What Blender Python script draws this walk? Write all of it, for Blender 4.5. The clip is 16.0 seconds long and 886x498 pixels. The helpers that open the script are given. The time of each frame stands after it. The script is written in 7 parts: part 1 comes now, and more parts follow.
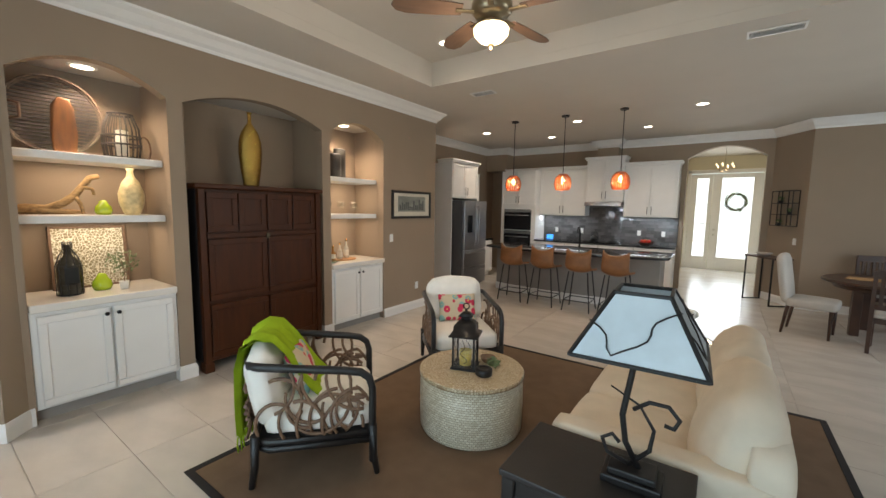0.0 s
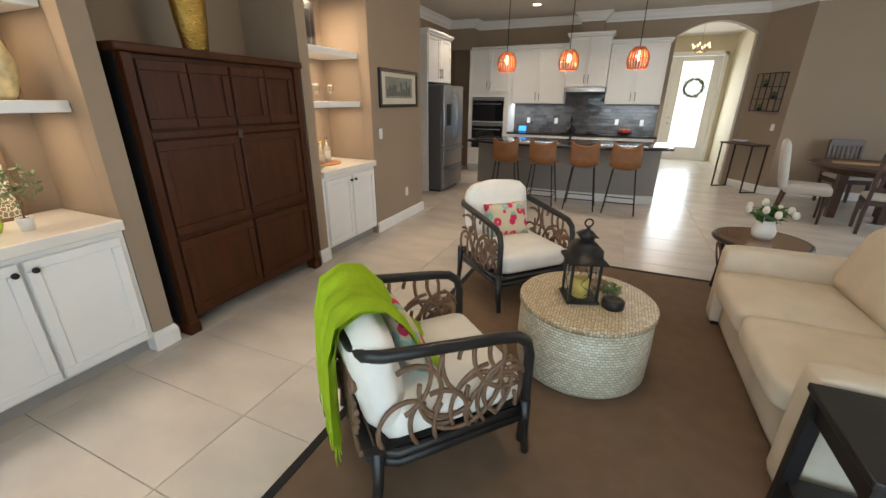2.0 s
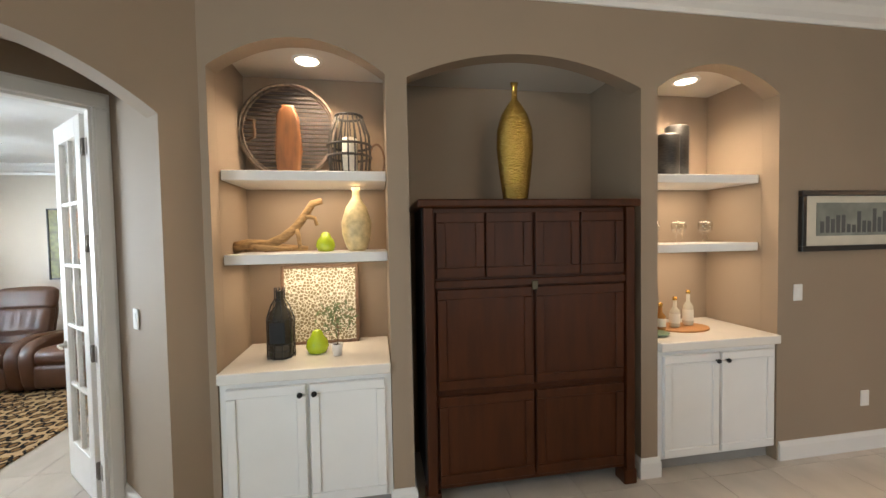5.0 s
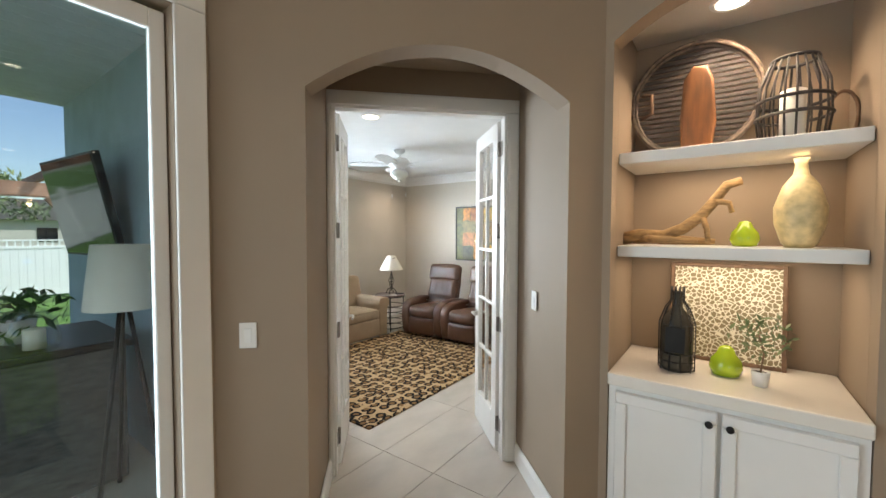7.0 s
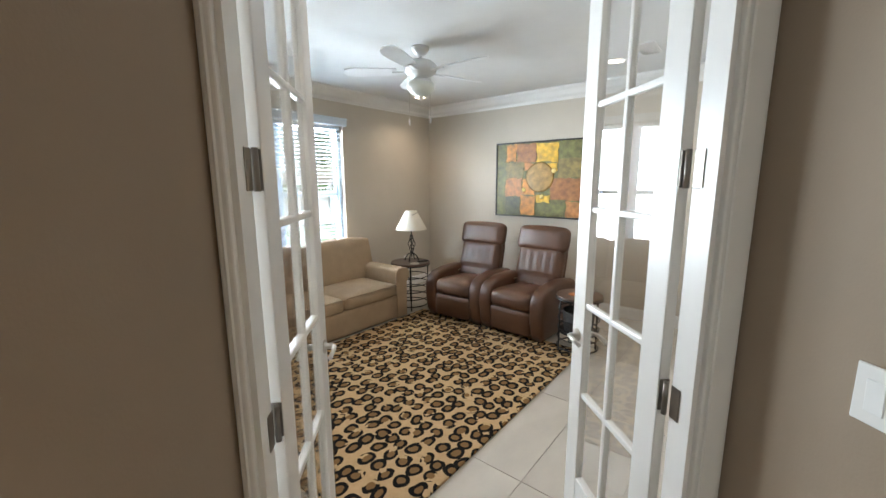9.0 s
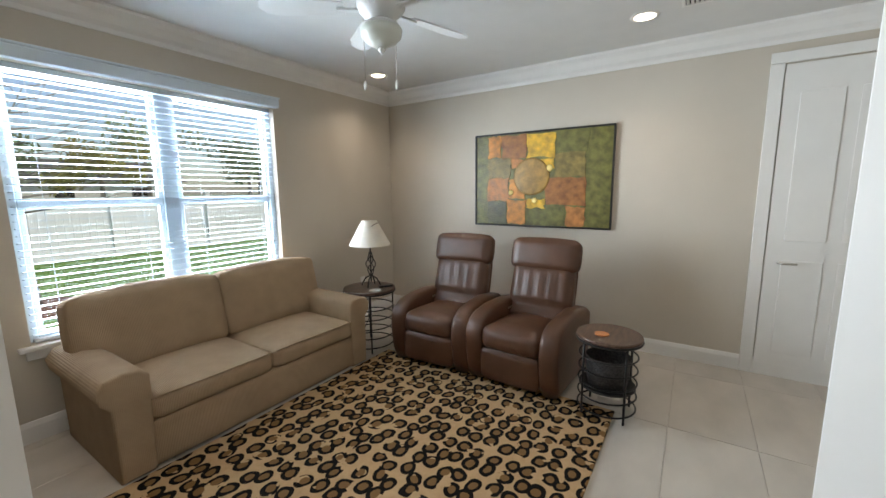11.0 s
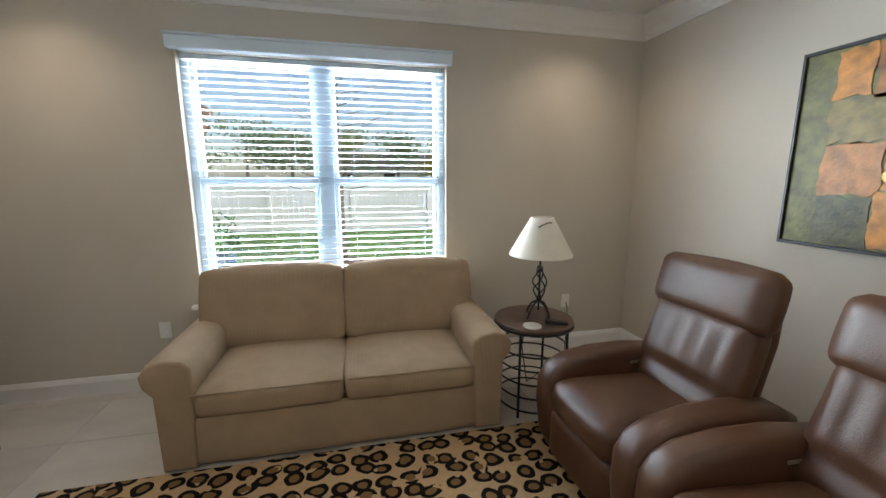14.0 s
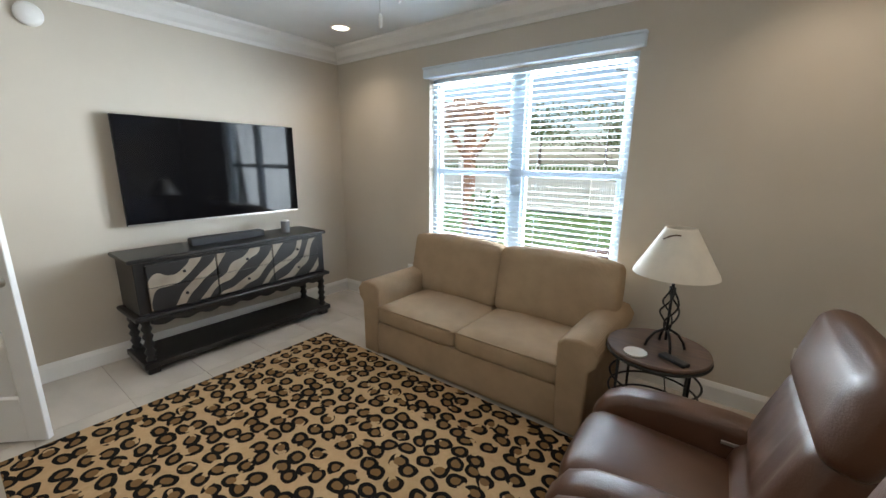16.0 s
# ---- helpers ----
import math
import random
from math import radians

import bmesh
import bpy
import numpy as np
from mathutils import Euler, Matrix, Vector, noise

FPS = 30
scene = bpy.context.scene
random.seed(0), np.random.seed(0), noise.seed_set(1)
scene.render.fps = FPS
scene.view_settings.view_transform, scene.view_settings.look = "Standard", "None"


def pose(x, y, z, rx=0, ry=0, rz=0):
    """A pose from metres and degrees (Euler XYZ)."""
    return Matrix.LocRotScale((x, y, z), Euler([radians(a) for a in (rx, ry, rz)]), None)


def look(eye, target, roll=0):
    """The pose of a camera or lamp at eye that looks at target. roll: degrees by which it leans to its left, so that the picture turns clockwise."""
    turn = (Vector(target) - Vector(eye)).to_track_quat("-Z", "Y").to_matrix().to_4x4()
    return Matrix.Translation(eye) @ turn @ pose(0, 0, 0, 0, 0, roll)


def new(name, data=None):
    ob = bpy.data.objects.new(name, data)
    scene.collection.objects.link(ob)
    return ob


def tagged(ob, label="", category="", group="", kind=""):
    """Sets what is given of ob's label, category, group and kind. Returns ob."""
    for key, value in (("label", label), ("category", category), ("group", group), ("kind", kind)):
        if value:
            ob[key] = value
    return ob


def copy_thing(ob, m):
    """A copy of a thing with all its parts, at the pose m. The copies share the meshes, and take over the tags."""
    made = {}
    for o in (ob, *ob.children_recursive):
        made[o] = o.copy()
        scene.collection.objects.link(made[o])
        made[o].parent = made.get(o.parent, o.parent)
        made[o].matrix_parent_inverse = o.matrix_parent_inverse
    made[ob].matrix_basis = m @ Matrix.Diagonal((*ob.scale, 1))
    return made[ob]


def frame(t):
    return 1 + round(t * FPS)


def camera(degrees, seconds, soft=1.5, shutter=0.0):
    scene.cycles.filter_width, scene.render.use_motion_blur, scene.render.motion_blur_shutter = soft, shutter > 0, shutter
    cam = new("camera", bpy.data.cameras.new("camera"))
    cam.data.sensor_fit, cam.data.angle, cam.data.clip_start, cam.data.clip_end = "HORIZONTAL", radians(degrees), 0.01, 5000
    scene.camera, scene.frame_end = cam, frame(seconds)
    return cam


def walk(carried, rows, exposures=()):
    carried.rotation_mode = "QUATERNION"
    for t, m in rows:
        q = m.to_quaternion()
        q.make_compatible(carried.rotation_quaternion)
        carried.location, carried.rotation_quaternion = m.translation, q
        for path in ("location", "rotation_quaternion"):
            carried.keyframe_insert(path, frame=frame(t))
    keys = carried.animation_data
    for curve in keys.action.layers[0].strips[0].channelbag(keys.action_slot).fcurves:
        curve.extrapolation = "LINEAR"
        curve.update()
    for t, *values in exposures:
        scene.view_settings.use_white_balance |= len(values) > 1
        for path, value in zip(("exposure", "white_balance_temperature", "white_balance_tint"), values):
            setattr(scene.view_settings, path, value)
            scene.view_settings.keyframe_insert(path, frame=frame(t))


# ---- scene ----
cam = camera(97.2, 16.0)
PATH = [
    (0, (-0.083, 0.011, 1.647), (-1.239, 1.63, 1.437), 0.9),
    (0.5, (-0.453, 0.098, 1.613), (-1.535, 1.755, 1.325), 0.7),
    (1, (-0.798, 0.177, 1.557), (-1.782, 1.868, 1.142), 0.4),
    (1.5, (-1.175, 0.241, 1.537), (-2.038, 1.955, 0.974), 0.3),
    (2, (-1.521, 0.199, 1.55), (-2.261, 1.917, 0.841), 0.4),
    (2.5, (-1.782, 0.163, 1.569), (-2.494, 1.86, 0.786), 0.4),
    (3, (-1.942, 0.28, 1.566), (-2.827, 1.896, 0.789), 0.2),
    (3.2, (-1.976, 0.379, 1.574), (-2.993, 1.931, 0.829), 0.1),
    (5.3, (-1.784, 1.43, 1.658), (-3.781, 1.533, 1.678), -0.1),
    (5.5, (-1.773, 1.43, 1.677), (-3.772, 1.373, 1.721), 0.1),
    (6, (-1.769, 1.381, 1.681), (-3.689, 0.826, 1.762), 0.3),
    (6.5, (-1.825, 1.242, 1.636), (-3.581, 0.286, 1.676), 0.2),
    (7, (-1.991, 0.985, 1.596), (-3.61, -0.187, 1.521), 0.2),
    (7.5, (-2.265, 0.696, 1.583), (-3.809, -0.558, 1.373), -0.1),
    (8, (-2.579, 0.43, 1.604), (-4.095, -0.839, 1.304), -0.1),
    (8.5, (-2.884, 0.122, 1.594), (-4.399, -1.143, 1.272), -0.4),
    (9, (-3.237, -0.168, 1.589), (-4.768, -1.409, 1.25), -0.3),
    (9.5, (-3.456, -0.409, 1.587), (-5.043, -1.58, 1.25), -0.4),
    (10, (-3.705, -0.642, 1.553), (-5.351, -1.73, 1.229), 0.1),
    (10.2, (-3.801, -0.729, 1.54), (-5.468, -1.791, 1.234), -0.4),
    (12.3, (-4.487, -1.196, 1.497), (-6.091, -2.351, 1.189), -0.5),
    (12.5, (-4.605, -1.244, 1.5), (-6.132, -2.498, 1.186), -0.3),
    (13, (-4.952, -1.377, 1.509), (-6.182, -2.921, 1.186), -0.2),
    (13.5, (-5.302, -1.396, 1.479), (-6.143, -3.181, 1.154), -0.5),
    (14, (-5.674, -1.354, 1.469), (-6.105, -3.275, 1.115), -0.0),
    (14.5, (-6.082, -1.278, 1.503), (-6.081, -3.238, 1.105), 0.2),
    (15, (-6.432, -1.195, 1.509), (-6.015, -3.106, 1.093), 0.3),
    (15.5, (-6.749, -1.254, 1.539), (-5.93, -3.024, 1.096), 0.5),
    (16, (-7.016, -1.348, 1.547), (-5.835, -2.901, 1.106), 0.5),
]
walk(cam, [(t, look(eye, target, roll)) for t, eye, target, roll in PATH], exposures=[(0, 0.0), (1.5, 0.15), (3, 0.3), (5.5, 0.05), (6.1, -0.05), (7.5, 0.1), (9, -0.15), (10, -0.4), (12.5, -0.6), (16, -0.5)])

# ---- world, sun, large lights ----
world = bpy.data.worlds.new("sky")
scene.world = world
world.use_nodes = True
wn = world.node_tree
sky = wn.nodes.new("ShaderNodeTexSky")
sky.sky_type, sky.sun_disc = "NISHITA", False
sky.sun_elevation, sky.sun_rotation = radians(51), radians(-48)
wn.links.new(sky.outputs[0], wn.nodes["Background"].inputs[0])
wn.nodes["Background"].inputs[1].default_value = 0.15


def lamp(name, kind, m, energy, color=(1, 1, 1), **more):
    data = bpy.data.lights.new(name, kind)
    data.energy, data.color = energy, color
    if "size" in more:
        data.shape, data.size, data.size_y = "RECTANGLE", more["size"][0], more["size"][1]
    if "disk" in more:
        data.shape, data.size = "DISK", more["disk"]
    if "radius" in more:
        data.shadow_soft_size = more["radius"]
    if "angle" in more:
        data.angle = radians(more["angle"])
    if "spread" in more:
        data.spread = radians(more["spread"])
    if "cone" in more:
        data.spot_size, data.spot_blend = radians(more["cone"]), 0.9
    ob = new(name, data)
    ob.matrix_basis = m
    return ob


lamp("sun", "SUN", look((-10, 9, 17), (0, 0, 0)), 5.0, (1, 0.95, 0.87), angle=0.5)
WARM = (1.0, 0.78, 0.55)
DAY = (0.82, 0.92, 1.0)
# area lamps for daylight: den window, sliding door, front door; dining one is added fill
lamp("den_window_sky", "AREA", look((-5.48, -4.56, 1.5), (-5.48, 0, 1.2)), 520, (0.80, 0.91, 1.0), size=(1.75, 1.65))
lamp("slider_light", "AREA", look((-0.6, -0.95, 1.35), (-0.6, 6, 1.2)), 95, DAY, size=(4.0, 2.3))
# fill from the unseen dining side, added to brighten the room
lamp("dining_fill_light", "AREA", look((4.35, 5.2, 1.5), (0, 5.2, 1.2)), 85, DAY, size=(3.6, 1.9))
lamp("front_door_light", "AREA", look((-0.1, 13.45, 1.4), (-0.1, 8, 0.4)), 38, DAY, size=(1.3, 2.2))

# ---- materials ----
def mat(name, color, rough=0.6, metal=0.0, vary=0.06, scale=6.0, bump=0.0, bscale=60.0, spec=0.5, stretch=(1, 1, 1), rnd=0.0, coat=0.0):
    m = bpy.data.materials.new(name)
    m.use_nodes = True
    nt = m.node_tree
    p = nt.nodes["Principled BSDF"]
    p.inputs["Roughness"].default_value, p.inputs["Metallic"].default_value = rough, metal
    p.inputs["Specular IOR Level"].default_value = spec
    p.inputs["Coat Weight"].default_value = coat
    tc = nt.nodes.new("ShaderNodeTexCoord")
    mp = nt.nodes.new("ShaderNodeMapping")
    mp.inputs["Scale"].default_value = stretch
    nt.links.new(tc.outputs["Object"], mp.inputs[0])
    n1 = nt.nodes.new("ShaderNodeTexNoise")
    n1.inputs["Scale"].default_value, n1.inputs["Detail"].default_value = scale, 6
    nt.links.new(mp.outputs[0], n1.inputs[0])
    ramp = nt.nodes.new("ShaderNodeMapRange")
    ramp.inputs[1].default_value, ramp.inputs[2].default_value = 0.3, 0.7
    ramp.inputs[3].default_value, ramp.inputs[4].default_value = 1 - vary, 1 + vary
    nt.links.new(n1.outputs[0], ramp.inputs[0])
    hsv = nt.nodes.new("ShaderNodeHueSaturation")
    hsv.inputs["Color"].default_value = (*color, 1)
    last = ramp.outputs[0]
    if rnd:
        oi = nt.nodes.new("ShaderNodeObjectInfo")
        mr = nt.nodes.new("ShaderNodeMapRange")
        mr.inputs[3].default_value, mr.inputs[4].default_value = 1 - rnd, 1 + rnd
        nt.links.new(oi.outputs["Random"], mr.inputs[0])
        mu = nt.nodes.new("ShaderNodeMath")
        mu.operation = "MULTIPLY"
        nt.links.new(last, mu.inputs[0])
        nt.links.new(mr.outputs[0], mu.inputs[1])
        last = mu.outputs[0]
    nt.links.new(last, hsv.inputs["Value"])
    nt.links.new(hsv.outputs[0], p.inputs["Base Color"])
    if bump:
        n2 = nt.nodes.new("ShaderNodeTexNoise")
        n2.inputs["Scale"].default_value, n2.inputs["Detail"].default_value = bscale, 4
        nt.links.new(mp.outputs[0], n2.inputs[0])
        b = nt.nodes.new("ShaderNodeBump")
        b.inputs["Strength"].default_value, b.inputs["Distance"].default_value = bump, 0.01
        nt.links.new(n2.outputs[0], b.inputs["Height"])
        nt.links.new(b.outputs[0], p.inputs["Normal"])
    return m


def glow(name, color, strength):
    m = bpy.data.materials.new(name)
    m.use_nodes = True
    p = m.node_tree.nodes["Principled BSDF"]
    p.inputs["Base Color"].default_value = (*color, 1)
    p.inputs["Emission Color"].default_value = (*color, 1)
    p.inputs["Emission Strength"].default_value = strength
    return m


def glass(name, color=(1, 1, 1), rough=0.0):
    m = bpy.data.materials.new(name)
    m.use_nodes = True
    nt = m.node_tree
    nt.nodes.remove(nt.nodes["Principled BSDF"])
    tr, gl, mx, fr, lw = (nt.nodes.new(k) for k in ("ShaderNodeBsdfTransparent", "ShaderNodeBsdfGlossy", "ShaderNodeMixShader", "ShaderNodeMapRange", "ShaderNodeLayerWeight"))
    lw.inputs[0].default_value = 0.25
    tr.inputs[0].default_value = (*color, 1)
    gl.inputs["Roughness"].default_value = rough
    nt.links.new(lw.outputs["Facing"], fr.inputs[0])
    fr.inputs[3].default_value, fr.inputs[4].default_value = 0.03, 0.45
    nt.links.new(fr.outputs[0], mx.inputs[0])
    nt.links.new(tr.outputs[0], mx.inputs[1])
    nt.links.new(gl.outputs[0], mx.inputs[2])
    nt.links.new(mx.outputs[0], nt.nodes["Material Output"].inputs[0])
    return m


TAUPE = mat("taupe_wall_paint", (0.30, 0.225, 0.16), 0.75, vary=0.03, scale=2, bump=0.05, bscale=140)
GREIGE = mat("greige_wall_paint", (0.56, 0.50, 0.42), 0.75, vary=0.03, scale=2, bump=0.05, bscale=140)
CREAM = mat("cream_wall_paint", (0.62, 0.55, 0.40), 0.75, vary=0.03, scale=2)
CEIL = mat("ceiling_paint", (0.58, 0.53, 0.465), 0.85, vary=0.02, scale=2, bump=0.08, bscale=90)
WHITE = mat("white_trim_paint", (0.78, 0.76, 0.73), 0.35, vary=0.02, scale=5)
CABW = mat("white_cabinet_paint", (0.80, 0.79, 0.77), 0.4, vary=0.02, scale=5)
BLACKM = mat("black_metal", (0.012, 0.011, 0.011), 0.45, 0.3, vary=0.15, scale=20)
BLACKW = mat("black_painted_wood", (0.012, 0.011, 0.011), 0.38, vary=0.2, scale=9, bump=0.05, bscale=40)
NICKEL = mat("brushed_nickel", (0.55, 0.52, 0.48), 0.32, 1.0, vary=0.06, scale=30)
GROUT = mat("tile_grout", (0.50, 0.455, 0.395), 0.8, vary=0.05)
TILE = mat("porcelain_floor_tile", (0.55, 0.50, 0.44), 0.24, vary=0.10, scale=2.4, bump=0.02, bscale=8, rnd=0.035, stretch=(0.8, 1.6, 1))
LEATHER = mat("brown_leather", (0.085, 0.036, 0.018), 0.40, vary=0.18, scale=7, bump=0.12, bscale=160)
CORD = mat("beige_corduroy", (0.43, 0.32, 0.19), 0.9, vary=0.07, scale=9, spec=0.2)
LINEN = mat("cream_linen", (0.66, 0.57, 0.45), 0.9, vary=0.05, scale=8, bump=0.15, bscale=260, spec=0.2)
WHITEC = mat("white_cushion_cotton", (0.80, 0.76, 0.69), 0.9, vary=0.04, scale=8, bump=0.12, bscale=220, spec=0.2)
CHERRY = mat("cherry_wood", (0.052, 0.014, 0.0032), 0.45, spec=0.25, vary=0.25, scale=5, stretch=(4, 4, 0.6), bump=0.04, bscale=30)
BLACKBACK = mat("black_side_panel", (0.006, 0.006, 0.007), 0.6)
DARKW = mat("dark_walnut_wood", (0.055, 0.024, 0.013), 0.35, vary=0.3, scale=6, stretch=(1, 5, 1))
RATTAN = mat("brown_rattan_cane", (0.155, 0.088, 0.05), 0.5, vary=0.25, scale=25, bump=0.2, bscale=60)
STEEL = mat("stainless_steel", (0.36, 0.36, 0.37), 0.3, 0.9, vary=0.05, scale=4, stretch=(1, 1, 12))
DARKGL = mat("black_oven_glass", (0.008, 0.008, 0.01), 0.06, vary=0.0)
GRANITE = mat("dark_granite", (0.028, 0.027, 0.028), 0.10, vary=0.55, scale=60)
GREYPAINT = mat("grey_island_paint", (0.25, 0.225, 0.205), 0.6, vary=0.04)
TANLEATHER = mat("tan_stool_leather", (0.24, 0.096, 0.03), 0.5, vary=0.1, scale=12, bump=0.06, bscale=120)
PANE = glass("clear_glass")

# ---- mesh helpers ----
def box(bm, x0, x1, y0, y1, z0, z1, bev=0.0, seg=2, m=None):
    b = bmesh.new()
    vs = [b.verts.new((x, y, z)) for z in (z0, z1) for y in (y0, y1) for x in (x0, x1)]
    for f in ((0, 2, 3, 1), (4, 5, 7, 6), (0, 1, 5, 4), (1, 3, 7, 5), (3, 2, 6, 7), (2, 0, 4, 6)):
        b.faces.new([vs[i] for i in f])
    if bev > 0:
        bmesh.ops.bevel(b, geom=list(b.edges), offset=bev, segments=seg, profile=0.5, affect="EDGES", clamp_overlap=True)
    merge(bm, b, m)
    return bm


def merge(bm, b, m=None):
    if m is not None:
        b.transform(m)
    vm = {}
    for v in b.verts:
        vm[v] = bm.verts.new(v.co)
    for f in b.faces:
        try:
            nf = bm.faces.new([vm[v] for v in f.verts])
            nf.smooth = f.smooth
        except ValueError:
            pass
    b.free()


def lathe(bm, prof, n=28, m=None, cap=True, sy=1.0):
    """A turned shape from (radius, height) pairs."""
    b = bmesh.new()
    rings = []
    for r, z in prof:
        rings.append([b.verts.new((max(r, 0.0005) * math.cos(2 * math.pi * i / n), sy * max(r, 0.0005) * math.sin(2 * math.pi * i / n), z)) for i in range(n)])
    for a, c in zip(rings, rings[1:]):
        for i in range(n):
            f = b.faces.new((a[i], a[(i + 1) % n], c[(i + 1) % n], c[i]))
            f.smooth = True
    if cap:
        b.faces.new(rings[0][::-1])
        b.faces.new(rings[-1])
    merge(bm, b, m)
    return bm


def tube(bm, pts, r, n=8, closed=False, r2=None):
    """A round bar along points."""
    pts = [Vector(p) for p in pts]
    k = len(pts)
    rings = []
    up = Vector((0, 0, 1))
    prev = None
    for i, p in enumerate(pts):
        a = pts[(i - 1) % k] if closed or i > 0 else p
        c = pts[(i + 1) % k] if closed or i < k - 1 else p
        t = (c - a).normalized()
        if prev is None:
            s = t.cross(up if abs(t.z) < 0.9 else Vector((1, 0, 0))).normalized()
        else:
            s = (prev - t * prev.dot(t)).normalized()
        prev = s
        q = t.cross(s)
        rr = r if r2 is None else r + (r2 - r) * i / max(1, k - 1)
        rings.append([bm.verts.new(p + rr * (math.cos(2 * math.pi * j / n) * s + math.sin(2 * math.pi * j / n) * q)) for j in range(n)])
    for i in range(k if closed else k - 1):
        a, c = rings[i], rings[(i + 1) % k]
        for j in range(n):
            f = bm.faces.new((a[j], a[(j + 1) % n], c[(j + 1) % n], c[j]))
            f.smooth = True
    if not closed:
        bm.faces.new(rings[0][::-1])
        bm.faces.new(rings[-1])
    return bm


def pillow(bm, w, d, h, m=None, n=14, pinch=0.5, sag=0.0):
    """A stuffed cushion, w x d x h, its seam on the middle plane."""
    b = bmesh.new()
    grid = {}
    for s in (1, -1):
        for i in range(n + 1):
            for j in range(n + 1):
                if s < 0 and (i in (0, n) or j in (0, n)):
                    grid[s, i, j] = grid[1, i, j]
                    continue
                u, v = 2 * i / n - 1, 2 * j / n - 1
                t = ((1 - u ** 4) * (1 - v ** 4)) ** pinch
                wob = 1 + 0.05 * noise.noise(Vector((u * 1.7 + w, v * 1.7 + d, s)))
                shrink = 1 - 0.04 * (1 - abs(u)) * abs(v) - 0.04 * (1 - abs(v)) * abs(u)
                grid[s, i, j] = b.verts.new((u * w / 2 * shrink, v * d / 2 * shrink, s * t * h / 2 * wob - sag * t))
    for s in (1, -1):
        for i in range(n):
            for j in range(n):
                q = [grid[s, i, j], grid[s, i + 1, j], grid[s, i + 1, j + 1], grid[s, i, j + 1]]
                f = b.faces.new(q if s > 0 else q[::-1])
                f.smooth = True
    merge(bm, b, m)
    return bm


def soft(bm, w, d, h, m=None, r=0.05, puff=0.02, n=10):
    """An upholstered block with rounded edges and a slightly crowned skin, centred, base at 0."""
    b = bmesh.new()
    bmesh.ops.create_cube(b, size=1)
    bmesh.ops.subdivide_edges(b, edges=list(b.edges), cuts=n, use_grid_fill=True)
    for v in b.verts:
        p = v.co * 2
        s = Vector((p.x * w / 2, p.y * d / 2, p.z * h / 2))
        inner = Vector((max(-w / 2 + r, min(w / 2 - r, s.x)), max(-d / 2 + r, min(d / 2 - r, s.y)), max(-h / 2 + r, min(h / 2 - r, s.z))))
        dv = s - inner
        out = inner + (dv.normalized() * r if dv.length > 1e-6 else dv)
        k = puff * (1 + 0.35 * noise.noise(out * 5))
        out.z += k * (1 - p.x ** 2) * (1 - p.y ** 2) * (1 if p.z > 0 else -0.4) * abs(p.z)
        out.x += 0.6 * k * (1 - p.z ** 2) * (1 - p.y ** 2) * p.x
        out.y += 0.6 * k * (1 - p.z ** 2) * (1 - p.x ** 2) * p.y
        v.co = out + Vector((0, 0, h / 2))
    for f in b.faces:
        f.smooth = True
    merge(bm, b, m)
    return bm


def extrude(bm, poly, d, m=None, bev=0.0, smooth=False):
    """A flat outline in x, z pushed from y = 0 to d."""
    b = bmesh.new()
    a = [b.verts.new((x, 0, z)) for x, z in poly]
    c = [b.verts.new((x, d, z)) for x, z in poly]
    b.faces.new(a)
    b.faces.new(c[::-1])
    for i in range(len(poly)):
        j = (i + 1) % len(poly)
        f = b.faces.new((a[j], a[i], c[i], c[j]))
        f.smooth = smooth
    bmesh.ops.recalc_face_normals(b, faces=list(b.faces))
    if bev:
        rim = [e for e in b.edges if not (e.verts[0] in a and e.verts[1] in c) and not (e.verts[1] in a and e.verts[0] in c)]
        bmesh.ops.bevel(b, geom=rim, offset=bev, segments=3, profile=0.5, affect="EDGES", clamp_overlap=True)
        for f in b.faces:
            f.smooth = True
    merge(bm, b, m)
    return bm


def sweep(bm, prof, path, side=1):
    """A moulding: outline of (out, z) along a level path, mitred; out lies to the path's left (side=1)."""
    path = [Vector((p[0], p[1], 0)) for p in path]
    rings = []
    for i, p in enumerate(path):
        ns = []
        if i > 0:
            t = (p - path[i - 1]).normalized()
            ns.append(Vector((-t.y, t.x, 0)) * side)
        if i < len(path) - 1:
            t = (path[i + 1] - p).normalized()
            ns.append(Vector((-t.y, t.x, 0)) * side)
        nn = sum(ns, Vector()).normalized()
        k = 1 / max(0.3, nn.dot(ns[0]))
        rings.append([bm.verts.new((p + nn * o * k) + Vector((0, 0, z))) for o, z in prof])
    for a, c in zip(rings, rings[1:]):
        for j in range(len(prof)):
            l = (j + 1) % len(prof)
            bm.faces.new((a[j], a[l], c[l], c[j]))
    bm.faces.new(rings[0])
    bm.faces.new(rings[-1][::-1])
    bmesh.ops.recalc_face_normals(bm, faces=list(bm.faces))
    return bm


def mesh(name, bm, material):
    me = bpy.data.meshes.new(name)
    bm.normal_update()
    bm.to_mesh(me)
    bm.free()
    if material:
        me.materials.append(material)
    return me


def part(name, bm, material, parent=None, label="", m=None):
    ob = new(name, mesh(name, bm, material))
    ob.parent = parent
    if m is not None:
        ob.matrix_basis = m
    return tagged(ob, label=label)


def thing(name, label, category, m, group="", kind=""):
    ob = new(name)
    ob.empty_display_size = 0.1
    ob.matrix_basis = m
    return tagged(ob, label=label, category=category, group=group, kind=kind)


def solo(name, bm, material, label, category, group="", m=None, kind=""):
    return tagged(part(name, bm, material, None, "", m), label=label, category=category, group=group, kind=kind)


def struct(name, bm, material, label="", m=None):
    return tagged(part(name, bm, material, None, "", m), label=label, category=name.split("_")[0], kind="structure")


